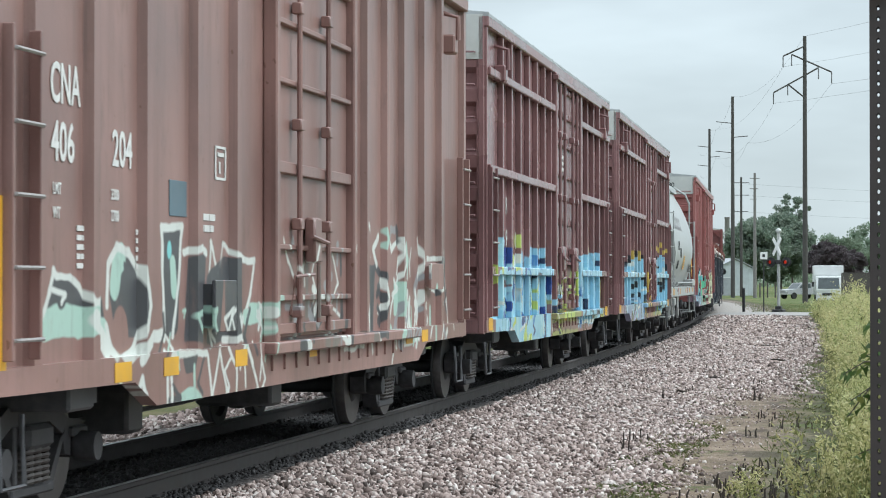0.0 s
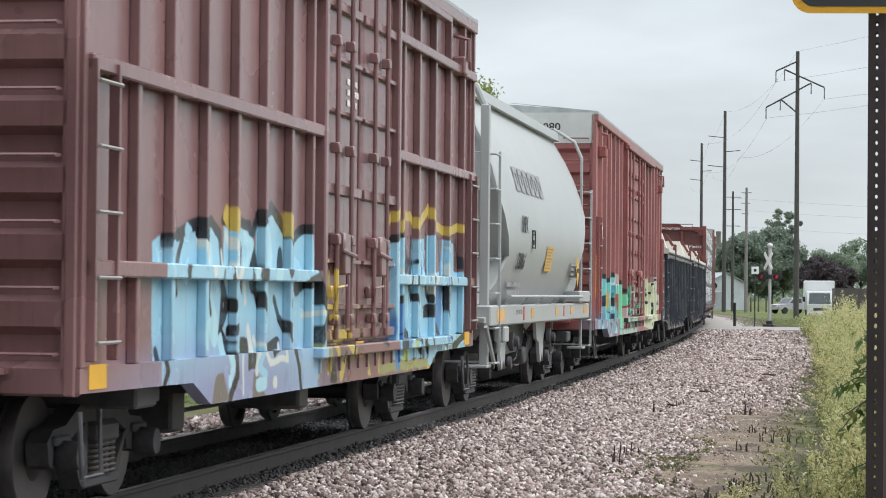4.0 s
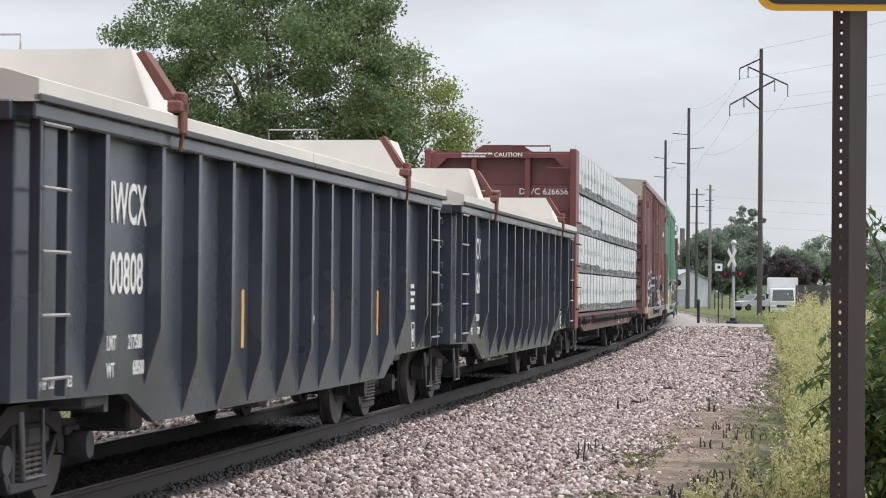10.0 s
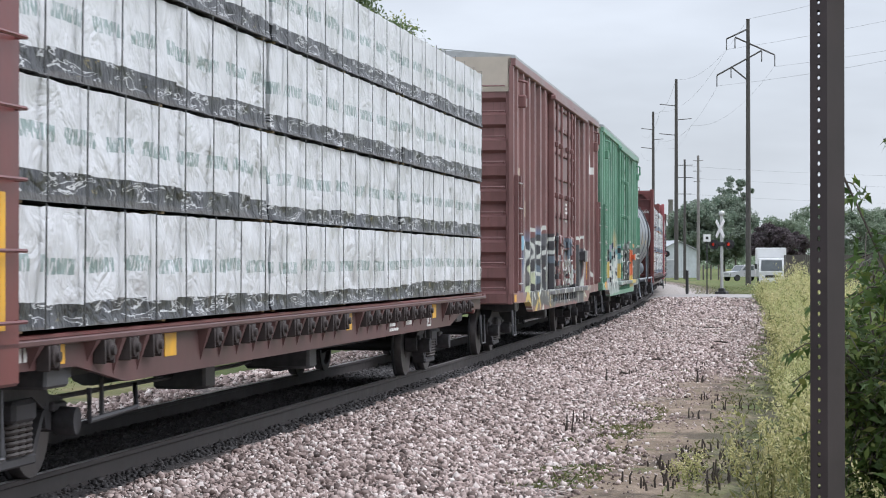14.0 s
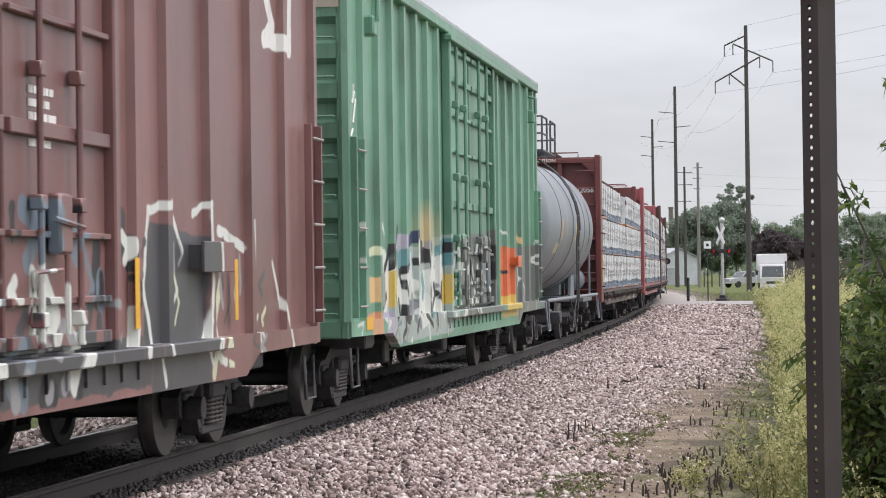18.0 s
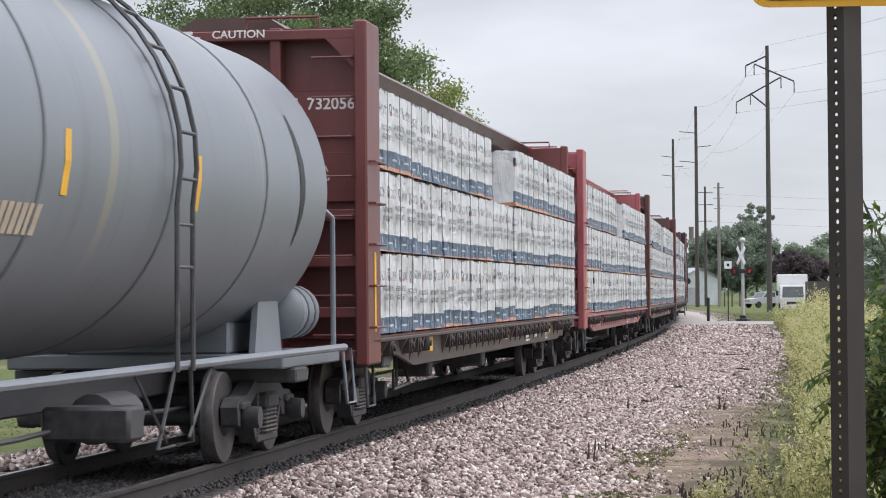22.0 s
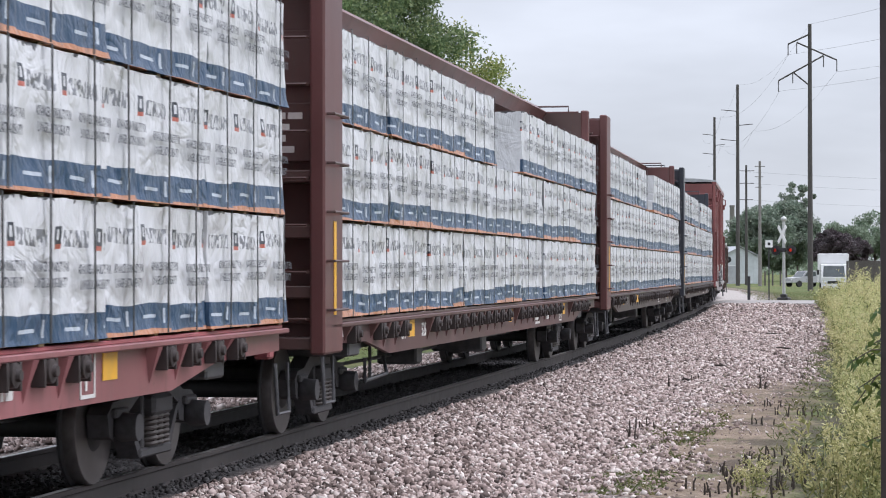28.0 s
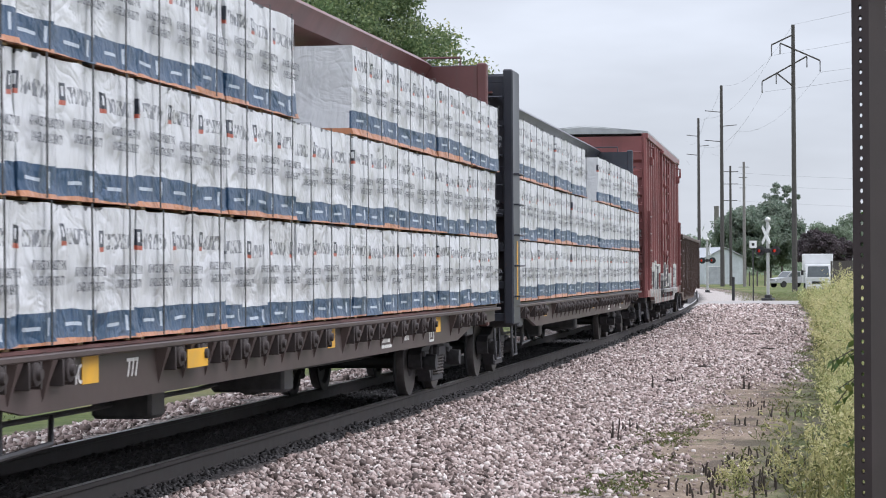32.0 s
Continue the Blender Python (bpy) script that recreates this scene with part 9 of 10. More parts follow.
LEAF_GREEN = leaf_material("locust_leaves", [(0.0, (0.075, 0.115, 0.055)), (0.5, (0.155, 0.215, 0.095)), (0.85, (0.24, 0.30, 0.135)), (1.0, (0.34, 0.38, 0.17))], 0.45)
LEAF_YELLOW = leaf_material("yellowing_leaves", [(0.0, (0.13, 0.17, 0.05)), (0.5, (0.25, 0.30, 0.09)), (1.0, (0.44, 0.43, 0.15))])
# distance haze is painted into the next three leaf colours, which are paled for it
LEAF_FAR_HAZED = leaf_material("far_leaves_haze_tint", [(0.0, (0.16, 0.20, 0.16)), (0.6, (0.22, 0.265, 0.205)), (1.0, (0.30, 0.34, 0.265))])
LEAF_HAZE = leaf_material("distant_leaves_haze_tint", [(0.0, (0.17, 0.22, 0.15)), (0.6, (0.23, 0.28, 0.20)), (1.0, (0.30, 0.35, 0.26))])
LEAF_PURPLE = leaf_material("purple_leaves", [(0.0, (0.085, 0.066, 0.075)), (0.6, (0.115, 0.09, 0.10)), (1.0, (0.15, 0.12, 0.125))])
WEED_LEAF = leaf_material("weed_leaves", [(0.0, (0.07, 0.08, 0.03)), (0.35, (0.30, 0.31, 0.115)), (0.7, (0.48, 0.46, 0.20)), (1.0, (0.66, 0.60, 0.33))], 0.5)
WEED_FLOWER = leaf_material("weed_flower_heads", [(0.0, (0.44, 0.42, 0.18)), (0.5, (0.62, 0.57, 0.28)), (1.0, (0.78, 0.72, 0.44))], 0.45)
DRY_STEM = plain("dry_dark_stems", (0.045, 0.035, 0.028), 0.9, 0.0, 0.3, 8)

# trees behind the train and past the crossing
tree("broad locust tree with fine green leaves beyond the track", -4.3, 76, -0.4, 12.8, 5.3, 6.9, 0.145, 1, LEAF_GREEN, 170000, 420, 1.2)
tree("smaller yellowing tree beside the locust tree", -0.05, 79, -0.4, 10.4, 2.4, 6.9, 0.13, 2, LEAF_YELLOW, 30000, 140, 1.3)
tree("dense green tree past the crossing", 49.5, 380, -0.4, 12.0, 4.9, 7.2, 0.52, 3, LEAF_FAR_HAZED, 36000, 130, 0.95)
tree("dense green tree past the crossing", 54.5, 386, -0.4, 12.5, 5.4, 7.4, 0.52, 4, LEAF_FAR_HAZED, 36000, 130, 0.95)
tree("tall thin-topped tree past the crossing", 57.3, 392, -0.4, 16.5, 2.9, 12.8, 0.46, 5, LEAF_FAR_HAZED, 5200, 34, 1.1)
tree("dark purple-leaved tree beside the parked trucks", 54.0, 335, -0.4, 7.4, 3.0, 4.6, 0.40, 6, LEAF_PURPLE, 14000, 80, 0.95)
tree("dark purple-leaved tree beside the parked trucks", 57.5, 338, -0.4, 6.6, 2.3, 4.2, 0.40, 7, LEAF_PURPLE, 11000, 70, 0.95)
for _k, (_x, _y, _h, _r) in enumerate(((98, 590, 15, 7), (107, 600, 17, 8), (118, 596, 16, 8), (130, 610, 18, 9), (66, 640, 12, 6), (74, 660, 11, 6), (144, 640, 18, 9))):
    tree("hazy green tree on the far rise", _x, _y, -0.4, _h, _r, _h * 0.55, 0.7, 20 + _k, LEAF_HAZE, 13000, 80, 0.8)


def treeline():
    """Far woods that close the view."""
    rng = np.random.default_rng(9)
    n = 26000
    a = rng.uniform(-0.9, 0.9, n)
    d = rng.uniform(820, 880, n)
    h = 9 + 3.5 * np.sin(a * 23) + 2.5 * np.sin(a * 61 + 1)
    c = np.stack([np.sin(a) * d, np.cos(a) * d, np.abs(rng.normal(0, 0.5, n)) * h], -1)
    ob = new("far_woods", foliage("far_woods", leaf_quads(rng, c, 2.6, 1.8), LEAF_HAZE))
    tagged(ob, "low line of hazy far woods", "woods", kind="stuff")


treeline()


def weeds(name, label, zones, seed, mat, flower):
    """Tall feathery weeds: clumps of leaning shoots, leafy below, each ending in a loose pale plume. zones: s0, s1, right0, right1, plants a square metre, height, leaf size."""
    rng = np.random.default_rng(seed)
    pts, heads, size_l, size_h, stem = [], [], [], [], Build()
    for s0, s1, r0, r1, density, height, big in zones:
        for _ in range(int((s1 - s0) * (r1 - r0) * density)):
            s, q = rng.uniform(s0, s1), rng.uniform(0, 1) ** 1.4
            patch = noise.noise((s * 0.34, q * 2.0, 7.0))
            if q < 0.35 and patch < -0.22 and rng.uniform() < 0.75:
                continue
            r = r0 + (r1 - r0) * q + 0.5 * noise.noise((s * 0.30, 3.3, 0.0))
            h = height * rng.uniform(0.6, 1.12) * min(1.0, 0.58 + 1.6 * q) * (1.0 + 0.45 * patch)
            x, y, _ = track(s, r)
            z = ground_z(s, r) - 0.02
            for shoot in range(int(rng.uniform(3, 6))):
                lean = rng.normal(0, 0.26, 2)
                hh = h * rng.uniform(0.65, 1.1)
                k = int(24 / big ** 0.5)
                u = rng.uniform(0.05, 0.92, k)
                o = rng.normal(size=(k, 3)) * (0.10 * (1 - 0.4 * u))[:, None] * big ** 0.5
                pts.append(np.stack([x + lean[0] * u * u * hh, y + lean[1] * u * u * hh, z + u * hh], -1) + o)
                size_l.append(np.full(k, big))
                k = int(30 / big ** 0.5)
                u = 0.58 + 0.5 * rng.uniform(0, 1, k) ** 0.8
                o = rng.normal(size=(k, 3)) * (0.085 * (1.25 - u))[:, None] * big ** 0.5
                heads.append(np.stack([x + lean[0] * u * u * hh, y + lean[1] * u * u * hh, z + u * hh], -1) + o)
                size_h.append(np.full(k, big))
                if s < 40:
                    stem.tube([(x, y, z), (x + lean[0] * hh * 0.25, y + lean[1] * hh * 0.25, z + hh * 0.5), (x + lean[0] * hh, y + lean[1] * hh, z + hh)], 0.006, 3, 0.002)
    a = leaf_quads(rng, np.concatenate(pts), 0.10 * np.concatenate(size_l), 0.021 * np.concatenate(size_l), 0.75, 0.25)
    tagged(new(name, foliage(name, a, mat)), label, "weeds", kind="stuff")
    a = leaf_quads(rng, np.concatenate(heads), 0.042 * np.concatenate(size_h), 0.017 * np.concatenate(size_h), 1.0)
    tagged(new("weed_heads", foliage("weed_heads", a, flower)), "loose pale yellow flower heads of the weeds", "weeds", kind="stuff")
    me = bpy.data.meshes.new("weed_stems")
    me.from_pydata(stem.v, [], stem.f)
    me.materials.append(WEED_LEAF)
    tagged(new("weed_stems", me), "thin green stems of the weeds", "weeds", kind="stuff")


weeds("tall_weeds", "thick bank of tall yellow-green weeds along the path", [(18, 45, 6.1, 8.8, 6.5, 1.3, 1.0), (45, 75, 5.95, 8.4, 4.0, 1.35, 1.5), (75, 107, 6.0, 8.5, 3.0, 1.3, 2.1), (19.8, 21.6, 5.15, 5.75, 6, 0.34, 0.8), (13.2, 18, 6.6, 9.2, 7, 1.05, 0.8)], 6, WEED_LEAF, WEED_FLOWER)


def low_grass():
    """Short grass and clover on the path's edge and past the crossing."""
    rng = np.random.default_rng(12)
    out = []
    for s0, s1, r0, r1, n, hh in ((16, 60, 5.2, 6.2, 4500, 0.06), (20, 32, 3.8, 4.6, 2600, 0.02), (36, 44, 3.7, 4.4, 900, 0.02), (126, 190, 3.2, 16, 14000, 0.22), (10, 60, -9, -4.2, 9000, 0.2)):
        s, r = rng.uniform(s0, s1, n), rng.uniform(r0, r1, n)
        keep = np.array([noise.noise((a * 0.9, b * 1.3, 5)) for a, b in zip(s, r)]) > (-0.05 if r0 > 3.65 and s1 < 100 else -0.6)
        s, r = s[keep], r[keep]
        out.append(np.array([(*track(a, b)[:2], ground_z(a, b) + rng.uniform(0, hh)) for a, b in zip(s, r)]))
    a = leaf_quads(rng, np.concatenate(out), 0.09, 0.018, 0.8, 0.2)
    tagged(new("low_grass", foliage("low_grass", a, leaf_material("short_grass", [(0.0, (0.07, 0.085, 0.03)), (0.5, (0.14, 0.155, 0.055)), (1.0, (0.25, 0.22, 0.10))]))), "short patchy grass and moss", "grass", kind="stuff")


low_grass()


def stalks(s, r, n, seed, height, spread):
    """A clump of dead, dark, broken stalks standing in the stones."""
    rng = random.Random(seed)
    c = thing("dead_stalks", "clump of dry dark broken weed stalks", "dead weeds", "dead stalks in the gravel")
    x, y, _ = track(s, r)
    c.location = (x, y, ground_z(s, r))
    for i in range(n):
        dx, dy = rng.uniform(-spread, spread), rng.uniform(-spread, spread)
        h = height * rng.uniform(0.4, 1.1)
        part("stalk", Build().tube([(dx, dy, -0.03), (dx + rng.uniform(-0.01, 0.01), dy, h * 0.6), (dx + rng.uniform(-0.02, 0.02), dy, h)], 0.011, 5, 0.007), DRY_STEM, c)


for _k, (_s, _r, _n, _h, _w) in enumerate(((26.5, 3.74, 4, 0.22, 0.06), (28.0, 3.78, 5, 0.16, 0.2), (37.8, 3.2, 3, 0.2, 0.05), (38.1, 4.68, 5, 0.2, 0.1), (40.5, 3.3, 4, 0.12, 0.25), (22.2, 5.35, 26, 0.13, 0.42), (21.2, 5.5, 26, 0.13, 0.42), (20.4, 5.25, 18, 0.11, 0.4), (23.4, 5.5, 20, 0.13, 0.4), (24.6, 5.45, 12, 0.12, 0.35), (31.5, 5.35, 10, 0.14, 0.3), (50.5, 3.4, 4, 0.18, 0.2), (29.5, 5.1, 5, 0.12, 0.2), (33.5, 5.0, 5, 0.10, 0.2), (44.0, 4.4, 4, 0.15, 0.2))):
    stalks(_s, _r, _n, 60 + _k, _h, _w)
for _k, (_s, _r, _l, _t) in enumerate(((69.5, 4.0, 0.75, 75), (57.0, 4.5, 0.5, 60), (46.0, 3.6, 0.35, 80), (40.0, 3.35, 0.3, 40), (62.0, 3.0, 0.4, 20))):
    st = Build().tube([(-_l / 2, 0, 0.03), (0, 0.02, 0.06), (_l / 2, -0.03, 0.03)], 0.022, 6, 0.012)
    st = part("fallen_branch", st, DRY_STEM)
    st.matrix_basis = at_track(_s, _r, ground_z(_s, _r), _t)
    tagged(st, "short dark fallen branch on the gravel", "branch")


def sapling(x, y, z0, seed, height, n_stem, label):
    rng = np.random.default_rng(seed)
    sp = thing("sapling", label, "sapling")
    sp.location = (x, y, z0)
    pts = []
    for i in range(n_stem):
        a = rng.uniform(0, 2 * math.pi)
        lean = rng.uniform(0.1, 0.32) * height
        top = np.array([math.cos(a) * lean, math.sin(a) * lean, height * rng.uniform(0.7, 1.0)])
        b = Build()
        b.tube([(0.1 * rng.normal(), 0.1 * rng.normal(), -0.1), tuple(top * 0.5 + np.array([0, 0, 0.12])), tuple(top)], 0.016, 5, 0.005)
        for j in range(30):
            u = rng.uniform(0.18, 1.0)
            p = top * u
            d = rng.normal(size=3) * np.array([1, 1, 0.35])
            d /= np.linalg.norm(d)
            tip = p + d * rng.uniform(0.18, 0.38) - np.array([0, 0, 0.10])
            b.tube([tuple(p), tuple((p + tip) / 2 + np.array([0, 0, 0.04])), tuple(tip)], 0.005, 4, 0.003)
            for k in range(13):
                w = (k + 1) / 13
                side = np.cross(d, [0, 0, 1]) * (0.06 if k % 2 else -0.06)
                pts.append(p + (tip - p) * w + side + np.array([0, 0, 0.02 - 0.03 * w]))
        part("stem", b, BARK, sp, "thin woody stem", 60)
    part("leafage", foliage("leafage", leaf_quads(rng, np.array(pts), 0.105, 0.038, 0.5, 0.4), LEAF_SAPLING), None, sp, "feathered green leaflets")


LEAF_SAPLING = leaf_material("sapling_leaves", [(0.0, (0.05, 0.085, 0.022)), (0.5, (0.09, 0.145, 0.04)), (0.85, (0.15, 0.205, 0.055)), (1.0, (0.27, 0.28, 0.08))])
sapling(3.74, 14.2, -0.38, 3, 3.5, 18, "young bushy sapling with feathered leaves beside the sign post")
sapling(3.72, 17.4, -0.38, 8, 2.0, 12, "leafy sapling among the weeds")
sapling(3.30, 15.2, -0.38, 9, 1.8, 12, "leafy sapling among the weeds")

# ---------------- road and crossing ----------------
ASPHALT = plain("worn_pale_asphalt", (0.30, 0.285, 0.27), 0.9, 0.0, 0.25, 5, 0.4)


def build_road():
    b = Build()
    rs = [-120, -60, -20, -6, -1.6, -0.86, -0.64, 0.64, 0.86, 1.6, 4, 8, 14, 30, 60, 120]
    for a, c in zip(rs, rs[1:]):
        if (a, c) in ((-0.86, -0.64), (0.64, 0.86)):
            continue
        v = []
        for s in (111.0, 122.5):
            for r in (a, c):
                x, y, _ = track(s, r)
                v.append((x, y, ground_z(s, r) + (0.03 if abs(r) > 1 else 0.02)))
        b.add(v + [(p[0], p[1], p[2] - 0.25) for p in v], [(0, 2, 3, 1), (0, 1, 5, 4), (2, 6, 7, 3), (1, 3, 7, 5), (0, 4, 6, 2)])
    tagged(part("road", b, ASPHALT), "worn pale asphalt road across the track", "road", kind="structure")


build_road()
MAST = plain("aluminium_mast", (0.48, 0.49, 0.48), 0.4, 0.5, 0.1, 4)
SIGN_WHITE = plain("white_sign_sheet", (0.75, 0.76, 0.75), 0.5, 0.0, 0.06, 4, 0.0)
BLACK_METAL = plain("black_signal_metal", (0.018, 0.018, 0.02), 0.5, 0.0, 0.2, 6)


def red_lens(glow):
    n = Nodes("red_signal_lens", 0.25)
    n.p.inputs["Emission Color"].default_value = (1.0, 0.08, 0.04, 1)
    n.p.inputs["Emission Strength"].default_value = glow
    return n.done((0.35, 0.01, 0.01))


LENS_LIT, LENS_DARK = red_lens(0.28), red_lens(0.15)


def crossing_signal(x, y, z, turn, label):
    sg = thing("crossing_signal", label, "crossing signal", "crossing signals")
    sg.matrix_basis = pose(x, y, z, 0, 0, turn)
    part("base", Build().box(-0.3, 0.3, -0.3, 0.3, -0.1, 0.12, 0.03).box(-0.16, 0.16, -0.16, 0.16, 0.1, 0.3, 0.03), BLACK_METAL, sg)
    part("mast", Build().tube([(0, 0, 0.1), (0, 0, 4.15)], 0.085, 12), MAST, sg, "silver mast", 60)
    part("bell", Build().lathe([(0.02, 4.42), (0.13, 4.36), (0.17, 4.26), (0.13, 4.16), (0.03, 4.1)], (0, 0, 0), "z", 14), MAST, sg, "round silver bell", 60)
    for a in (-45, 45):
        o = part("crossbuck_board", Build().box(-0.62, 0.62, -0.012, 0.012, -0.11, 0.11, 0.004), SIGN_WHITE, sg, "white crossbuck blade")
        o.matrix_basis = pose(0, 0, 3.45, 0, 0, -46) @ pose(0, -0.10 - 0.002 * a / 45, 0, 0, a, 0)
    part("light_bar", Build().tube([(-0.62, -0.02, 2.62), (0.62, -0.02, 2.62)], 0.03, 8).box(-0.12, 0.12, -0.12, 0.1, 2.52, 2.74, 0.02), BLACK_METAL, sg)
    for sx, lens in ((-0.42, LENS_DARK), (0.42, LENS_LIT)):
        for face in (-1, 1):
            d = part("light_backing", Build().lathe([(0.02, face * 0.07), (0.25, face * 0.075), (0.25, face * 0.09), (0.02, face * 0.095)], (sx, 0, 2.62), "y", 20), BLACK_METAL, sg, "round black light backing")
            part("lamp_hood", Build().lathe([(0.11, face * 0.09), (0.12, face * 0.30), (0.105, face * 0.30), (0.10, face * 0.10)], (sx, 0, 2.62), "y", 14), BLACK_METAL, d)
            part("lens", Build().lathe([(0.01, face * 0.125), (0.08, face * 0.12), (0.102, face * 0.10)], (sx, 0, 2.62), "y", 14), lens, d, "red lens")
    return sg


crossing_signal(17.75, 126.5, -0.05, -24, "silver crossing signal with crossbuck and red lamps")
crossing_signal(21.6, 188.0, -0.3, 156, "silver crossing signal with crossbuck across the track")


def small_sign(x, y, z):
    sg = thing("square_sign", "small white square sign on a thin dark post", "sign")
    sg.location = (x, y, z)
    part("post", Build().box(-0.03, 0.03, -0.03, 0.03, -0.1, 3.15, 0.005), BLACK_METAL, sg)
    part("plate", Build().box(-0.19, 0.19, -0.045, -0.032, 2.75, 3.13, 0.003), SIGN_WHITE, sg)
    part("symbol", Build().box(-0.07, 0.07, -0.05, -0.046, 2.87, 3.01, 0.001), BLACK_METAL, sg)


small_sign(16.6, 123.8, -0.06)


# ---------------- sign beside the camera ----------------
POST_STEEL = plain("dark_brown_post_steel", (0.045, 0.034, 0.034), 0.6, 0.15, 0.25, 7)
SIGN_YELLOW = plain("yellow_sign_sheet", (0.72, 0.36, 0.01), 0.4, 0.0, 0.06, 3, 0.0)
SIGN_BACKING = plain("yellow_sign_edge", (0.75, 0.42, 0.06), 0.4, 0.0, 0.06, 3, 0.0)


def rounded(w, h, r, n=6):
    out = []
    for cx, cz, a0 in ((w / 2 - r, h / 2 - r, 0), (-w / 2 + r, h / 2 - r, 90), (-w / 2 + r, -h / 2 + r, 180), (w / 2 - r, -h / 2 + r, 270)):
        out += [(cx + r * math.cos(radians(a0 + 90 * k / n)), cz + r * math.sin(radians(a0 + 90 * k / n))) for k in range(n + 1)]
    return out


def sign_post(x, y):
    sp = thing("sign_post", "dark perforated square steel post carrying a yellow sign", "sign post")
    sp.matrix_basis = pose(x, y, 0, 0, 0, 34.6)
    w, pitch, hole, z0, z1 = 0.0285, 0.0254, 0.0062, -0.4, 2.95
    # each face is a strip of cells with a round hole through it
    b = Build()
    t = 0.0025
    cells = int((z1 - z0) / pitch)
    ring = 8
    for fx, fy in ((1, 0), (0, 1), (-1, 0), (0, -1)):
        put = lambda u, d, z: (fx * (w - d) - fy * u, fy * (w - d) + fx * u, z)
        for i in range(cells):
            za, zb = z0 + i * pitch, z0 + (i + 1) * pitch
            zc = (za + zb) / 2
            out = [(-w, za), (0, za), (w, za), (w, zc), (w, zb), (0, zb), (-w, zb), (-w, zc)]
            r_hole = hole if (fx, fy) in ((-1, 0), (0, 1)) else 0.0005
            circ = [(r_hole * math.cos(radians(225 + 45 * k)), zc + r_hole * math.sin(radians(225 + 45 * k))) for k in range(ring)]
            v = [put(u, 0, z) for u, z in out] + [put(u, 0, z) for u, z in circ] + [put(u, t, z) for u, z in circ]
            f = [(k, (k + 1) % 8, 8 + (k + 1) % 8, 8 + k) for k in range(8)] + [(8 + k, 8 + (k + 1) % 8, 16 + (k + 1) % 8, 16 + k) for k in range(8)]
            b.add(v, f)
    me = bpy.data.meshes.new("post")
    me.from_pydata(b.v, [], b.f)
    bm = bmesh.new()
    bm.from_mesh(me)
    bmesh.ops.remove_doubles(bm, verts=bm.verts, dist=0.0002)
    bm.to_mesh(me)
    bm.free()
    me.materials.append(POST_STEEL)
    part("post", me, None, sp, "dark brown perforated steel tube")
    sign = part("sign_plate", Build().extrude(rounded(0.457, 0.457, 0.045), "y", -0.0015, 0.0015), SIGN_YELLOW, sp, "yellow plate with rounded corners")
    sign.matrix_basis = pose(0, 0, 0, 0, 0, -34.6 - 9) @ pose(0.010, -0.045, SIGN_BOTTOM + 0.2285, 0, 0.6, 0)
    b = Build()
    o, i = rounded(0.425, 0.425, 0.038), rounded(0.393, 0.393, 0.026)
    n = len(o)
    b.add([(p[0], -0.0022, p[1]) for p in o] + [(p[0], -0.0022, p[1]) for p in i] + [(p[0], -0.0030, p[1]) for p in o] + [(p[0], -0.0030, p[1]) for p in i],
          [(2 * n + k, 2 * n + (k + 1) % n, 3 * n + (k + 1) % n, 3 * n + k) for k in range(n)] + [(k, (k + 1) % n, 2 * n + (k + 1) % n, 2 * n + k) for k in range(n)] + [(n + k, 3 * n + k, 3 * n + (k + 1) % n, n + (k + 1) % n) for k in range(n)])
    part("sign_border", b, BLACK_METAL, sign, "black border line")
    part("bolt", Build().lathe([(0.004, -0.008), (0.009, -0.007), (0.009, -0.001)], (0, 0, 0.15), "y", 8).lathe([(0.004, -0.008), (0.009, -0.007), (0.009, -0.001)], (0, 0, -0.15), "y", 8), MAST, sign)


SIGN_BOTTOM = 2.225
sign_post(1.046, 5.63)


# ---------------- line poles and wires ----------------
POLE_WOOD = plain("weathered_pole_wood", (0.075, 0.07, 0.066), 0.9, 0.0, 0.3, 4)
POLE_PALE = plain("pale_grey_pole_wood", (0.21, 0.20, 0.19), 0.9, 0.0, 0.2, 4)
GLASS_CAP = plain("grey_insulator", (0.16, 0.16, 0.17), 0.4, 0.0, 0.1, 8)


def pole(name, x, y, z0, height, radius, arms, mat, label, droop=False):
    """arms: (u0, z0, u1, z1) across the line of sight, from the ground; insulators hang at the outer ends."""
    p = thing(name, label, "utility pole", "poles along the railway")
    p.matrix_basis = pose(x, y, z0, 0, 0, -math.degrees(math.atan2(x, y)))
    part("shaft", Build().tube([(0, 0, -0.3), (0, 0, height * 0.5), (0, 0, height)], radius * 1.15, 10, radius * 0.72), mat, p, "", 60)
    for u0, a0, u1, a1 in arms:
        arm = part("crossarm", Build().tube([(u0, -0.1, a0), (u1, -0.1, a1)], (0.075 if droop else 0.05) if height > 18 else 0.045, 6), mat, p)
        for u, a in ((u0, a0), (u1, a1)):
            if abs(u) > 0.5 and droop:
                part("insulator", Build().lathe([(0.02, a - 1.0), (0.06, a - 0.95), (0.045, a - 0.5), (0.06, a - 0.1), (0.02, a)], (u, -0.1, 0), "z", 8), GLASS_CAP, arm)
    return p


def far(px, py, d):
    """World place of a bearing px, py (thousandths of the view's half width from straight ahead) at distance d."""
    return (px * d, d, EYE_Z + py * d)


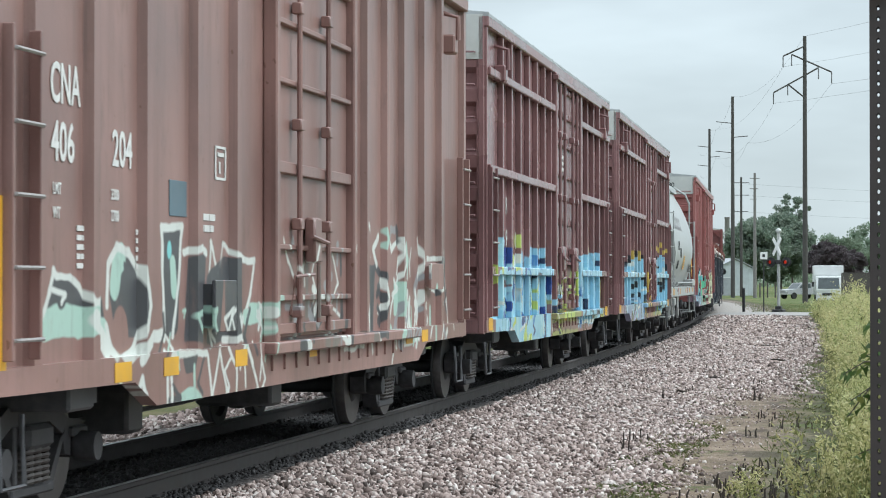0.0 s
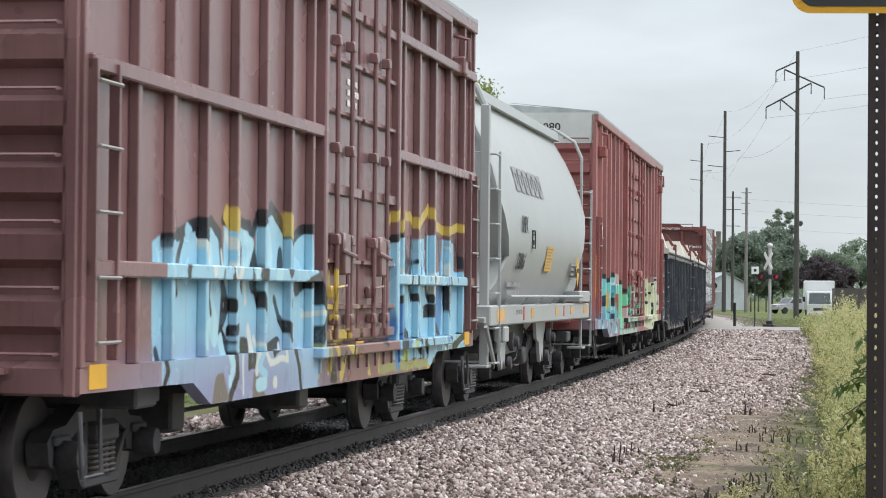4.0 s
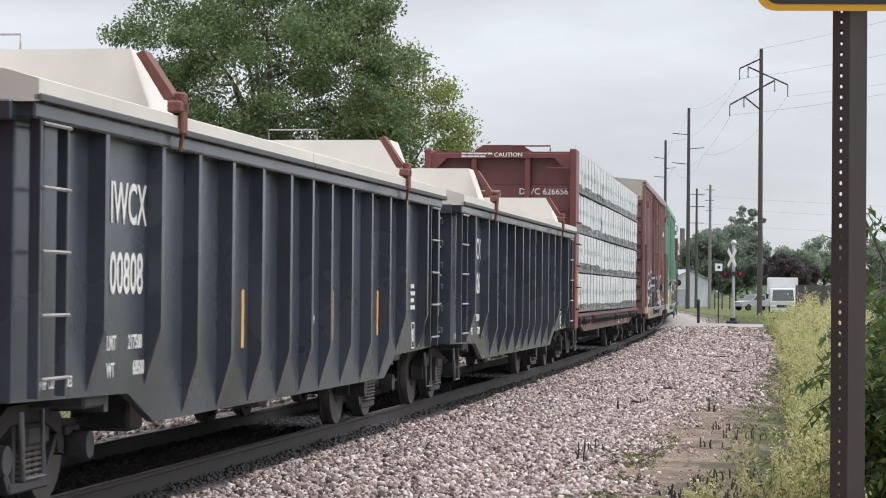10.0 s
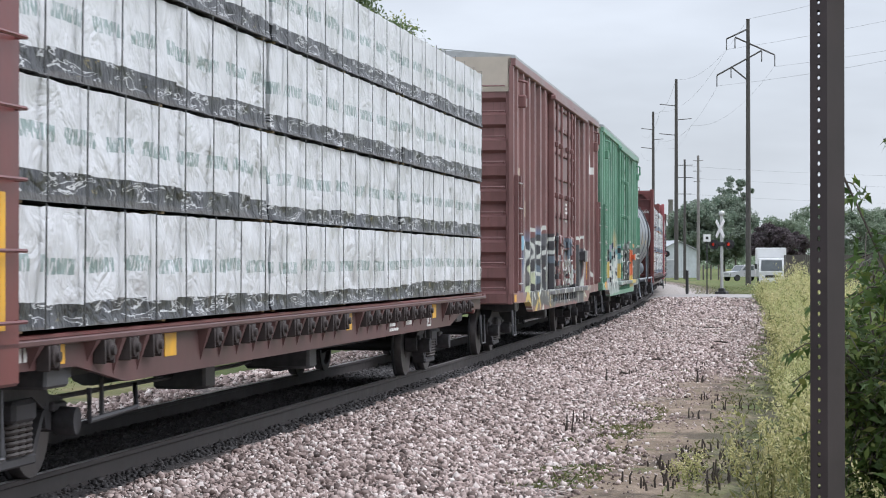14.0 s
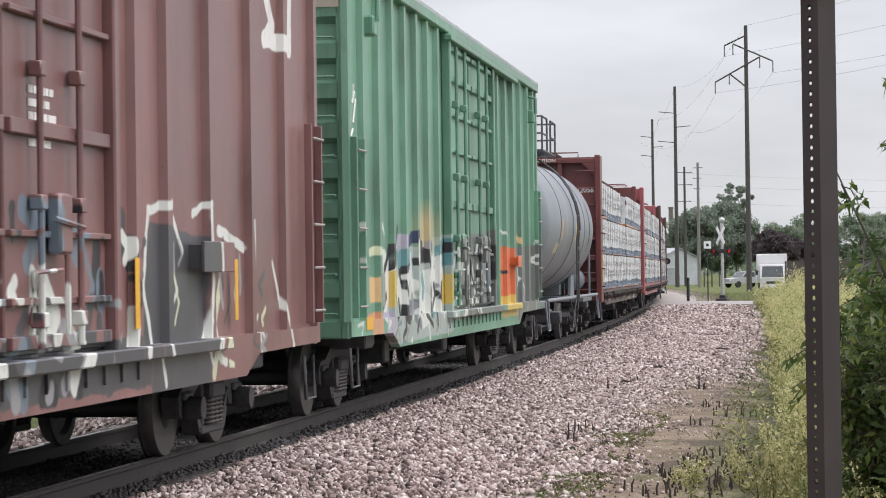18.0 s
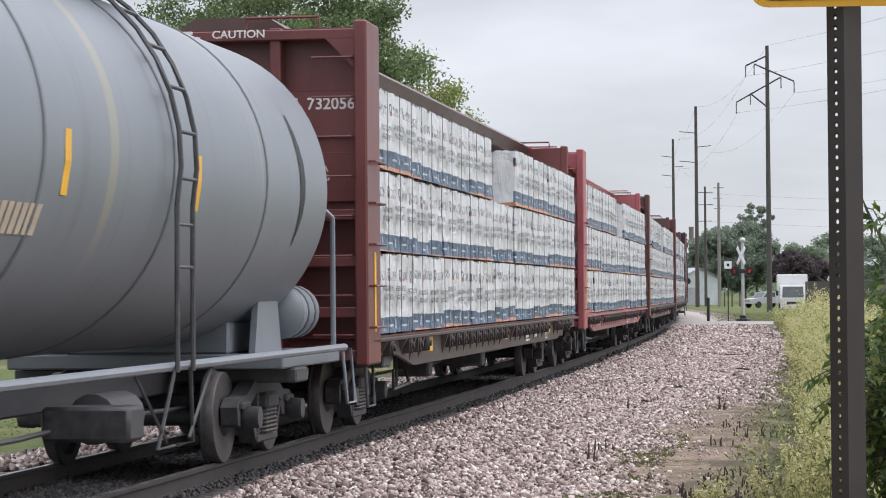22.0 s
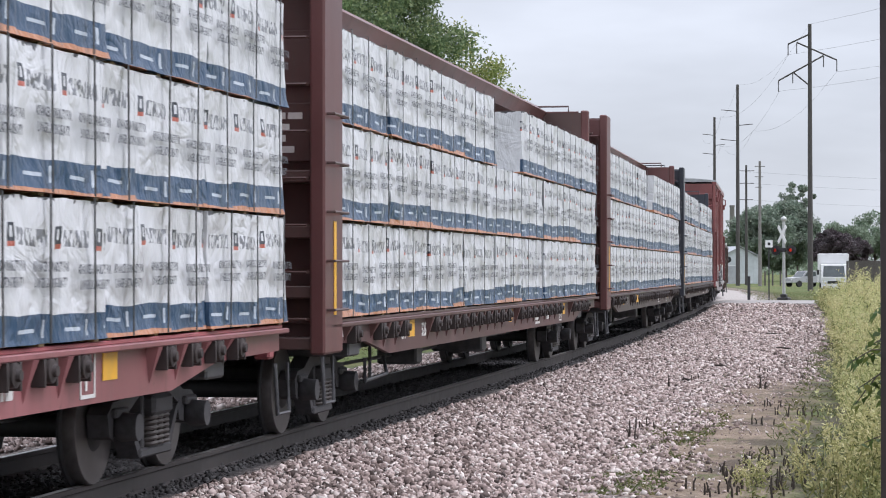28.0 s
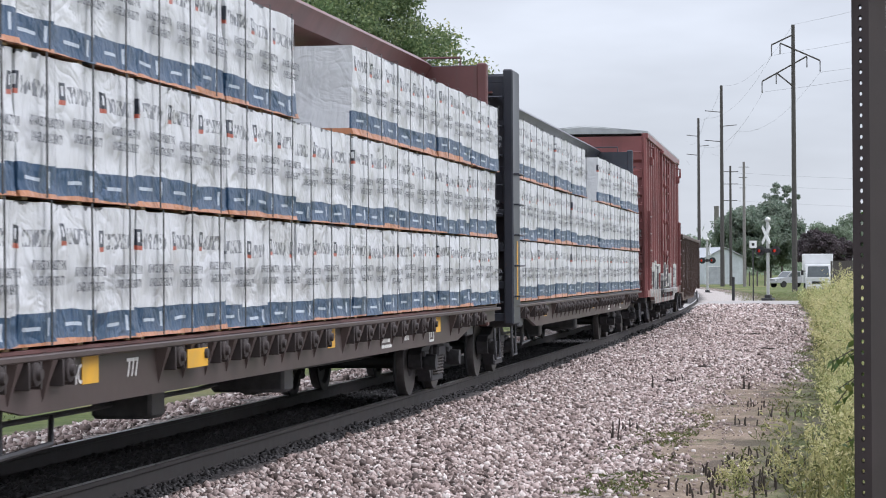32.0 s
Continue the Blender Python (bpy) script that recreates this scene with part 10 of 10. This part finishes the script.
D1, D2, D3 = 210.0, 280.0, 340.0
K1, K2 = D1 / 4233, D2 / 4233
pole("transmission_pole", 641 * K1, D1, -0.4, 23.5, 0.22, [(-38 * K1, 21.75, -1 * K1, 22.6), (-23 * K1, 21.9, 47 * K1, 20.3), (-55 * K1, 18.55, 24 * K1, 20.7), (-30 * K1, 19.3, -1 * K1, 18.1)], POLE_WOOD, "tall dark wooden transmission pole with slanted arms", True)
pole("transmission_pole", 513 * K2, D2, -0.4, 23.6, 0.23, [(-29 * K2, 20.65, 0, 20.45), (0, 18.8, 27 * K2, 18.95), (-30 * K2, 17.2, 0, 17.0)], POLE_WOOD, "tall dark wooden transmission pole with side arms")
K3 = D3 / 4233
pole("transmission_pole", 472 * K3, D3, -0.4, 23.6, 0.23, [(-21 * K3, 21.2, 0, 21.0), (0, 19.6, 18 * K3, 19.7), (-21 * K3, 18.5, 0, 18.3)], POLE_WOOD, "tall dark wooden transmission pole with side arms")
KA = 290 / 4233
pole("utility_pole", 528 * KA, 290, -0.4, 14.6, 0.17, [(-14 * KA, 13.9, 14 * KA, 13.9), (-14 * KA, 12.4, 14 * KA, 12.4), (-12 * KA, 10.4, 12 * KA, 10.4)], POLE_WOOD, "wooden utility pole with three crossarms")
KB = 275 / 4233
pole("utility_pole", 552 * KB, 275, -0.4, 14.4, 0.19, [(-9 * KB, 13.8, 9 * KB, 13.8), (-9 * KB, 12.6, 6 * KB, 12.6), (-8 * KB, 11.4, 4 * KB, 11.4)], POLE_PALE, "pale grey utility pole with short crossarms")


def wire(name, pts, sag, radius=0.008):
    w = Build()
    out = []
    for a, c in zip(pts, pts[1:]):
        a, c = Vector(a), Vector(c)
        for i in range(12):
            k = i / 12
            q = a.lerp(c, k)
            q.z -= sag * 4 * k * (1 - k)
            out.append(tuple(q))
    out.append(tuple(pts[-1]))
    ob = part("power_line", w.tube(out, radius, 4), BLACK_METAL, None)
    tagged(ob, "thin sagging overhead power line", "power line", "lines between the poles")


for _a, _b, _c, _d in (((603 * K1, D1, 20.4), (484 * K2, D2, 19.4), (451 * K3, D3, 20.0), (54.0, 60, 20.0)), ((688 * K1, D1, 18.9), (540 * K2, D2, 17.8), (490 * K3, D3, 18.6), (56.0, 62, 18.5)), ((587 * K1, D1, 17.2), (483 * K2, D2, 16.0), (451 * K3, D3, 17.2), (49.0, 66, 17.0)), ((641 * K1, D1, 23.1), (513 * K2, D2, 23.2), (472 * K3, D3, 23.2), (52.0, 64, 23.0))):
    wire("power_line", [_d, _a, _b, _c], 1.6)
for _z in (13.4, 12.0, 10.0):
    wire("power_line", [(528 * KA, 290, _z), (528 * KA + 70, 300, _z - 0.3), (528 * KA + 150, 310, _z - 1)], 1.0, 0.007)

# ---------------- buildings, fence, parked trucks ----------------
METAL_WALL = plain("pale_ribbed_metal", (0.52, 0.56, 0.58), 0.5, 0.1, 0.12, 2)
METAL_ROOF = plain("grey_metal_roof", (0.36, 0.38, 0.40), 0.45, 0.2, 0.15, 2)
DARK_GLASS = plain("dark_window_glass", (0.07, 0.085, 0.09), 0.12, 0.0, 0.2, 3, 0.0)
WHITE_PAINT = plain("white_truck_paint", (0.70, 0.71, 0.71), 0.35, 0.0, 0.05, 2, 0.0)
RUBBER = plain("tyre_rubber", (0.02, 0.02, 0.02), 0.85, 0.0, 0.2, 9)
FENCE_WOOD = plain("dark_fence_boards", (0.085, 0.075, 0.07), 0.85, 0.0, 0.3, 5)


def shed(x, y, w, d, eave, peak, turn, label, openings=1):
    s = thing("metal_building", label, "building", "buildings past the crossing")
    s.matrix_basis = pose(x, y, -0.4, 0, 0, turn)
    b = Build().extrude([(-w / 2, 0), (w / 2, 0), (w / 2, eave), (0, peak), (-w / 2, eave)], "y", 0, d)
    wall = part("wall", b, METAL_WALL, s, "pale ribbed metal wall")
    for i in range(int(w / 0.5)):
        xx = -w / 2 + 0.25 + i * 0.5
        top = eave + (peak - eave) * (1 - abs(xx) / (w / 2))
        part("wall_rib", Build().box(xx - 0.03, xx + 0.03, -0.03, 0.002, 0.05, top - 0.05), METAL_WALL, wall)
    r = Build()
    for sx in (-1, 1):
        r.add([(sx * (w / 2 + 0.25), -0.3, eave - 0.08), (sx * (w / 2 + 0.25), d + 0.3, eave - 0.08), (0, d + 0.3, peak + 0.06), (0, -0.3, peak + 0.06), (sx * (w / 2 + 0.25), -0.3, eave + 0.04), (sx * (w / 2 + 0.25), d + 0.3, eave + 0.04), (0, d + 0.3, peak + 0.18), (0, -0.3, peak + 0.18)],
              [(0, 1, 2, 3), (4, 7, 6, 5), (0, 4, 5, 1), (0, 3, 7, 4), (1, 5, 6, 2), (2, 6, 7, 3)])
    part("roof", r, METAL_ROOF, s)
    for k in range(openings):
        xx = -w / 4 + k * w / 2
        dr = part("door", Build().box(xx - 0.9, xx + 0.9, -0.06, 0.0, 0.02, 2.4, 0.02), METAL_ROOF, s, "closed grey door")
        part("door_frame", Build().box(xx - 1.0, xx - 0.9, -0.08, 0.0, 0, 2.5).box(xx + 0.9, xx + 1.0, -0.08, 0.0, 0, 2.5).box(xx - 1.0, xx + 1.0, -0.08, 0.0, 2.4, 2.5), WHITE_PAINT, dr)


KB2 = 320 / 4233
shed(520 * KB2, 322, 5.6, 14, 3.6, 4.9, 12, "pale grey metal shed with a gabled roof")
shed(478 * KB2, 345, 5.0, 10, 3.0, 4.2, 12, "low pale metal shed beside the track", 2)
stack = thing("smoke_stack", "slender pale far smoke stack", "chimney")
stack.location = (503 / 4233 * 800, 800, -0.4)
part("shaft", Build().lathe([(1.1, 0), (0.95, 12), (0.8, 22.6), (0.9, 22.8), (0.9, 23.4)], (0, 0, 0), "z", 16), POLE_PALE, stack, "", 40)


def fence(x, y, length, turn):
    fn = thing("board_fence", "dark weathered board fence", "fence")
    fn.matrix_basis = pose(x, y, -0.4, 0, 0, turn)
    board = Build().box(-0.07, 0.07, -0.012, 0.012, 0.03, 2.6, 0.004).mesh("board", FENCE_WOOD)
    for i in range(int(length / 0.155)):
        part("board", board, None, fn, at=pose(i * 0.155, 0, 0.02 * ((i * 7) % 3)))
    for z in (0.4, 1.75):
        part("rail", Build().box(-0.1, length, 0.012, 0.06, z - 0.05, z + 0.05), FENCE_WOOD, fn)


fence(30.7, 184, 10, 4)


def wheel_part(parent, x, y, r):
    t = part("wheel", Build().lathe([(r * 0.55, -0.11), (r * 0.95, -0.12), (r, -0.08), (r, 0.08), (r * 0.95, 0.12), (r * 0.55, 0.11)], (x, y, r), "y", 18), RUBBER, parent, "black tyre", 40)
    part("rim", Build().lathe([(0.02, -0.09), (r * 0.55, -0.1), (r * 0.56, 0.1), (0.02, 0.09)], (x, y, r), "y", 14), MAST, t)


def box_truck(x, y, turn):
    """Local x points forwards."""
    t = thing("box_truck", "white cab-over box truck parked facing the crossing", "truck")
    t.matrix_basis = pose(x, y, -0.38, 0, 0, turn)
    part("cargo_box", Build().box(-4.2, 0.2, -1.2, 1.2, 0.85, 3.2, 0.04), WHITE_PAINT, t, "tall white cargo box")
    cab = part("cab", Build().extrude([(0.3, 0.5), (1.95, 0.5), (2.0, 1.25), (1.65, 2.3), (0.3, 2.35)], "y", -1.0, 1.0), WHITE_PAINT, t, "white cab")
    part("windscreen", Build().add([(2.0, -0.86, 1.36), (2.0, 0.86, 1.36), (1.70, 0.80, 2.2), (1.70, -0.80, 2.2), (1.96, -0.86, 1.34), (1.96, 0.86, 1.34)], [(0, 1, 2, 3), (0, 4, 5, 1)]), DARK_GLASS, cab, "dark windscreen")
    for sy in (-1, 1):
        part("side_window", Build().box(0.75, 1.55, min(sy * 1.0, sy * 1.008), max(sy * 1.0, sy * 1.008), 1.4, 2.1, 0.003), DARK_GLASS, cab)
        part("headlight", Build().box(1.96, 2.03, sy * 0.75 - 0.16, sy * 0.75 + 0.16, 0.78, 0.98, 0.02), SIGN_WHITE, cab)
        part("mirror", Build().box(1.6, 1.7, sy * 1.25 - 0.1, sy * 1.25 + 0.1, 1.5, 1.9, 0.02).tube([(1.6, sy * 1.0, 1.8), (1.65, sy * 1.2, 1.8)], 0.015, 5), BLACK_METAL, cab)
    part("bumper", Build().box(1.95, 2.12, -1.0, 1.0, 0.42, 0.68, 0.03), WHITE_PAINT, t)
    part("grille", Build().box(1.97, 2.02, -0.5, 0.5, 0.8, 1.0, 0.01), BLACK_METAL, cab)
    part("chassis", Build().box(-4.1, 1.8, -0.45, 0.45, 0.5, 0.85), BLACK_METAL, t)
    for xx, yy in ((1.1, -0.9), (1.1, 0.9), (-2.7, -0.95), (-2.7, 0.95)):
        wheel_part(t, xx, yy, 0.4)


def pickup(x, y, turn, paint):
    t = thing("pickup_truck", "silver pickup truck parked past the crossing", "pickup truck")
    t.matrix_basis = pose(x, y, -0.38, 0, 0, turn)
    part("body", Build().extrude([(-2.7, 0.5), (2.6, 0.5), (2.65, 0.95), (1.3, 1.1), (-2.7, 1.1)], "y", -0.95, 0.95), paint, t, "silver body and bed")
    cab = part("cab", Build().extrude([(-0.9, 1.1), (1.25, 1.1), (0.55, 1.75), (-0.75, 1.78)], "y", -0.85, 0.85), paint, t)
    for sy in (-1, 1):
        part("side_window", Build().extrude([(-0.65, 1.18), (0.95, 1.18), (0.5, 1.65), (-0.6, 1.68)], "y", min(sy * 0.85, sy * 0.857), max(sy * 0.85, sy * 0.857)), DARK_GLASS, cab)
        part("headlight", Build().box(2.6, 2.67, sy * 0.75 - 0.13, sy * 0.75 + 0.13, 0.72, 0.9, 0.02), SIGN_WHITE, t)
    part("windscreen", Build().add([(1.24, -0.78, 1.13), (1.24, 0.78, 1.13), (0.60, 0.72, 1.72), (0.60, -0.72, 1.72)], [(0, 1, 2, 3)]), DARK_GLASS, cab)
    part("bumper", Build().box(2.62, 2.75, -0.92, 0.92, 0.45, 0.65, 0.03), MAST, t)
    for xx in (1.7, -1.6):
        for yy in (-0.85, 0.85):
            wheel_part(t, xx, yy, 0.37)


box_truck(689 / 4233 * 190, 192, -98)
GREY_CAR = plain("silver_car_paint", (0.40, 0.41, 0.43), 0.35, 0.3, 0.05, 2, 0.0)
pickup(634 / 4233 * 262, 262, -150, GREY_CAR)


def bollard(x, y, z, h, mat, label):
    b = part("post", Build().tube([(0, 0, -0.2), (0, 0, h)], 0.09, 8), mat)
    b.location = (x, y, z)
    tagged(b, label, "post")


bollard(17.6, 140, -0.25, 1.4, BLACK_METAL, "short dark post beside the signal")
for _x in (37.1, 38.0, 38.9):
    bollard(_x, 280, -0.4, 1.8, FENCE_WOOD, "short dark wooden post")
bollard(*track(24.6, -5.2)[:2], -0.4, 0.9, plain("grey_fence_post", (0.22, 0.19, 0.16), 0.9), "weathered wooden post in the grass")
# ---------------- what moves ----------------
def motions():
    """The train rolls by; its wheels turn while they are within sight."""
    steps = [i * 0.5 for i in range(65)]
    for ob, s0, length, place in MOVING:
        walk(ob, [(t, car_pose(s0 - travelled(t), length) @ place) for t in steps])
    for wheel, axle, s0 in TURNING:
        rows, was = [], None
        for k in range(0, 481):
            t = k / 15
            s = s0 - travelled(t)
            near = -14 < s < 75
            if near or k in (0, 480) or was != near:
                d = travelled(t) if near else (travelled_until(s0, -14) if s <= -14 else travelled_until(s0, 75))
                rows.append((t, pose(axle, 0, WHEEL_R, 0, -math.degrees(d / WHEEL_R) % 360, 0)))
            was = near
        walk(wheel, rows)


def travelled_until(s0, s):
    """Way gone when a car that starts at s0 is at s, kept within the clip."""
    return min(max(s0 - s, 0.0), travelled(32.0))


motions()
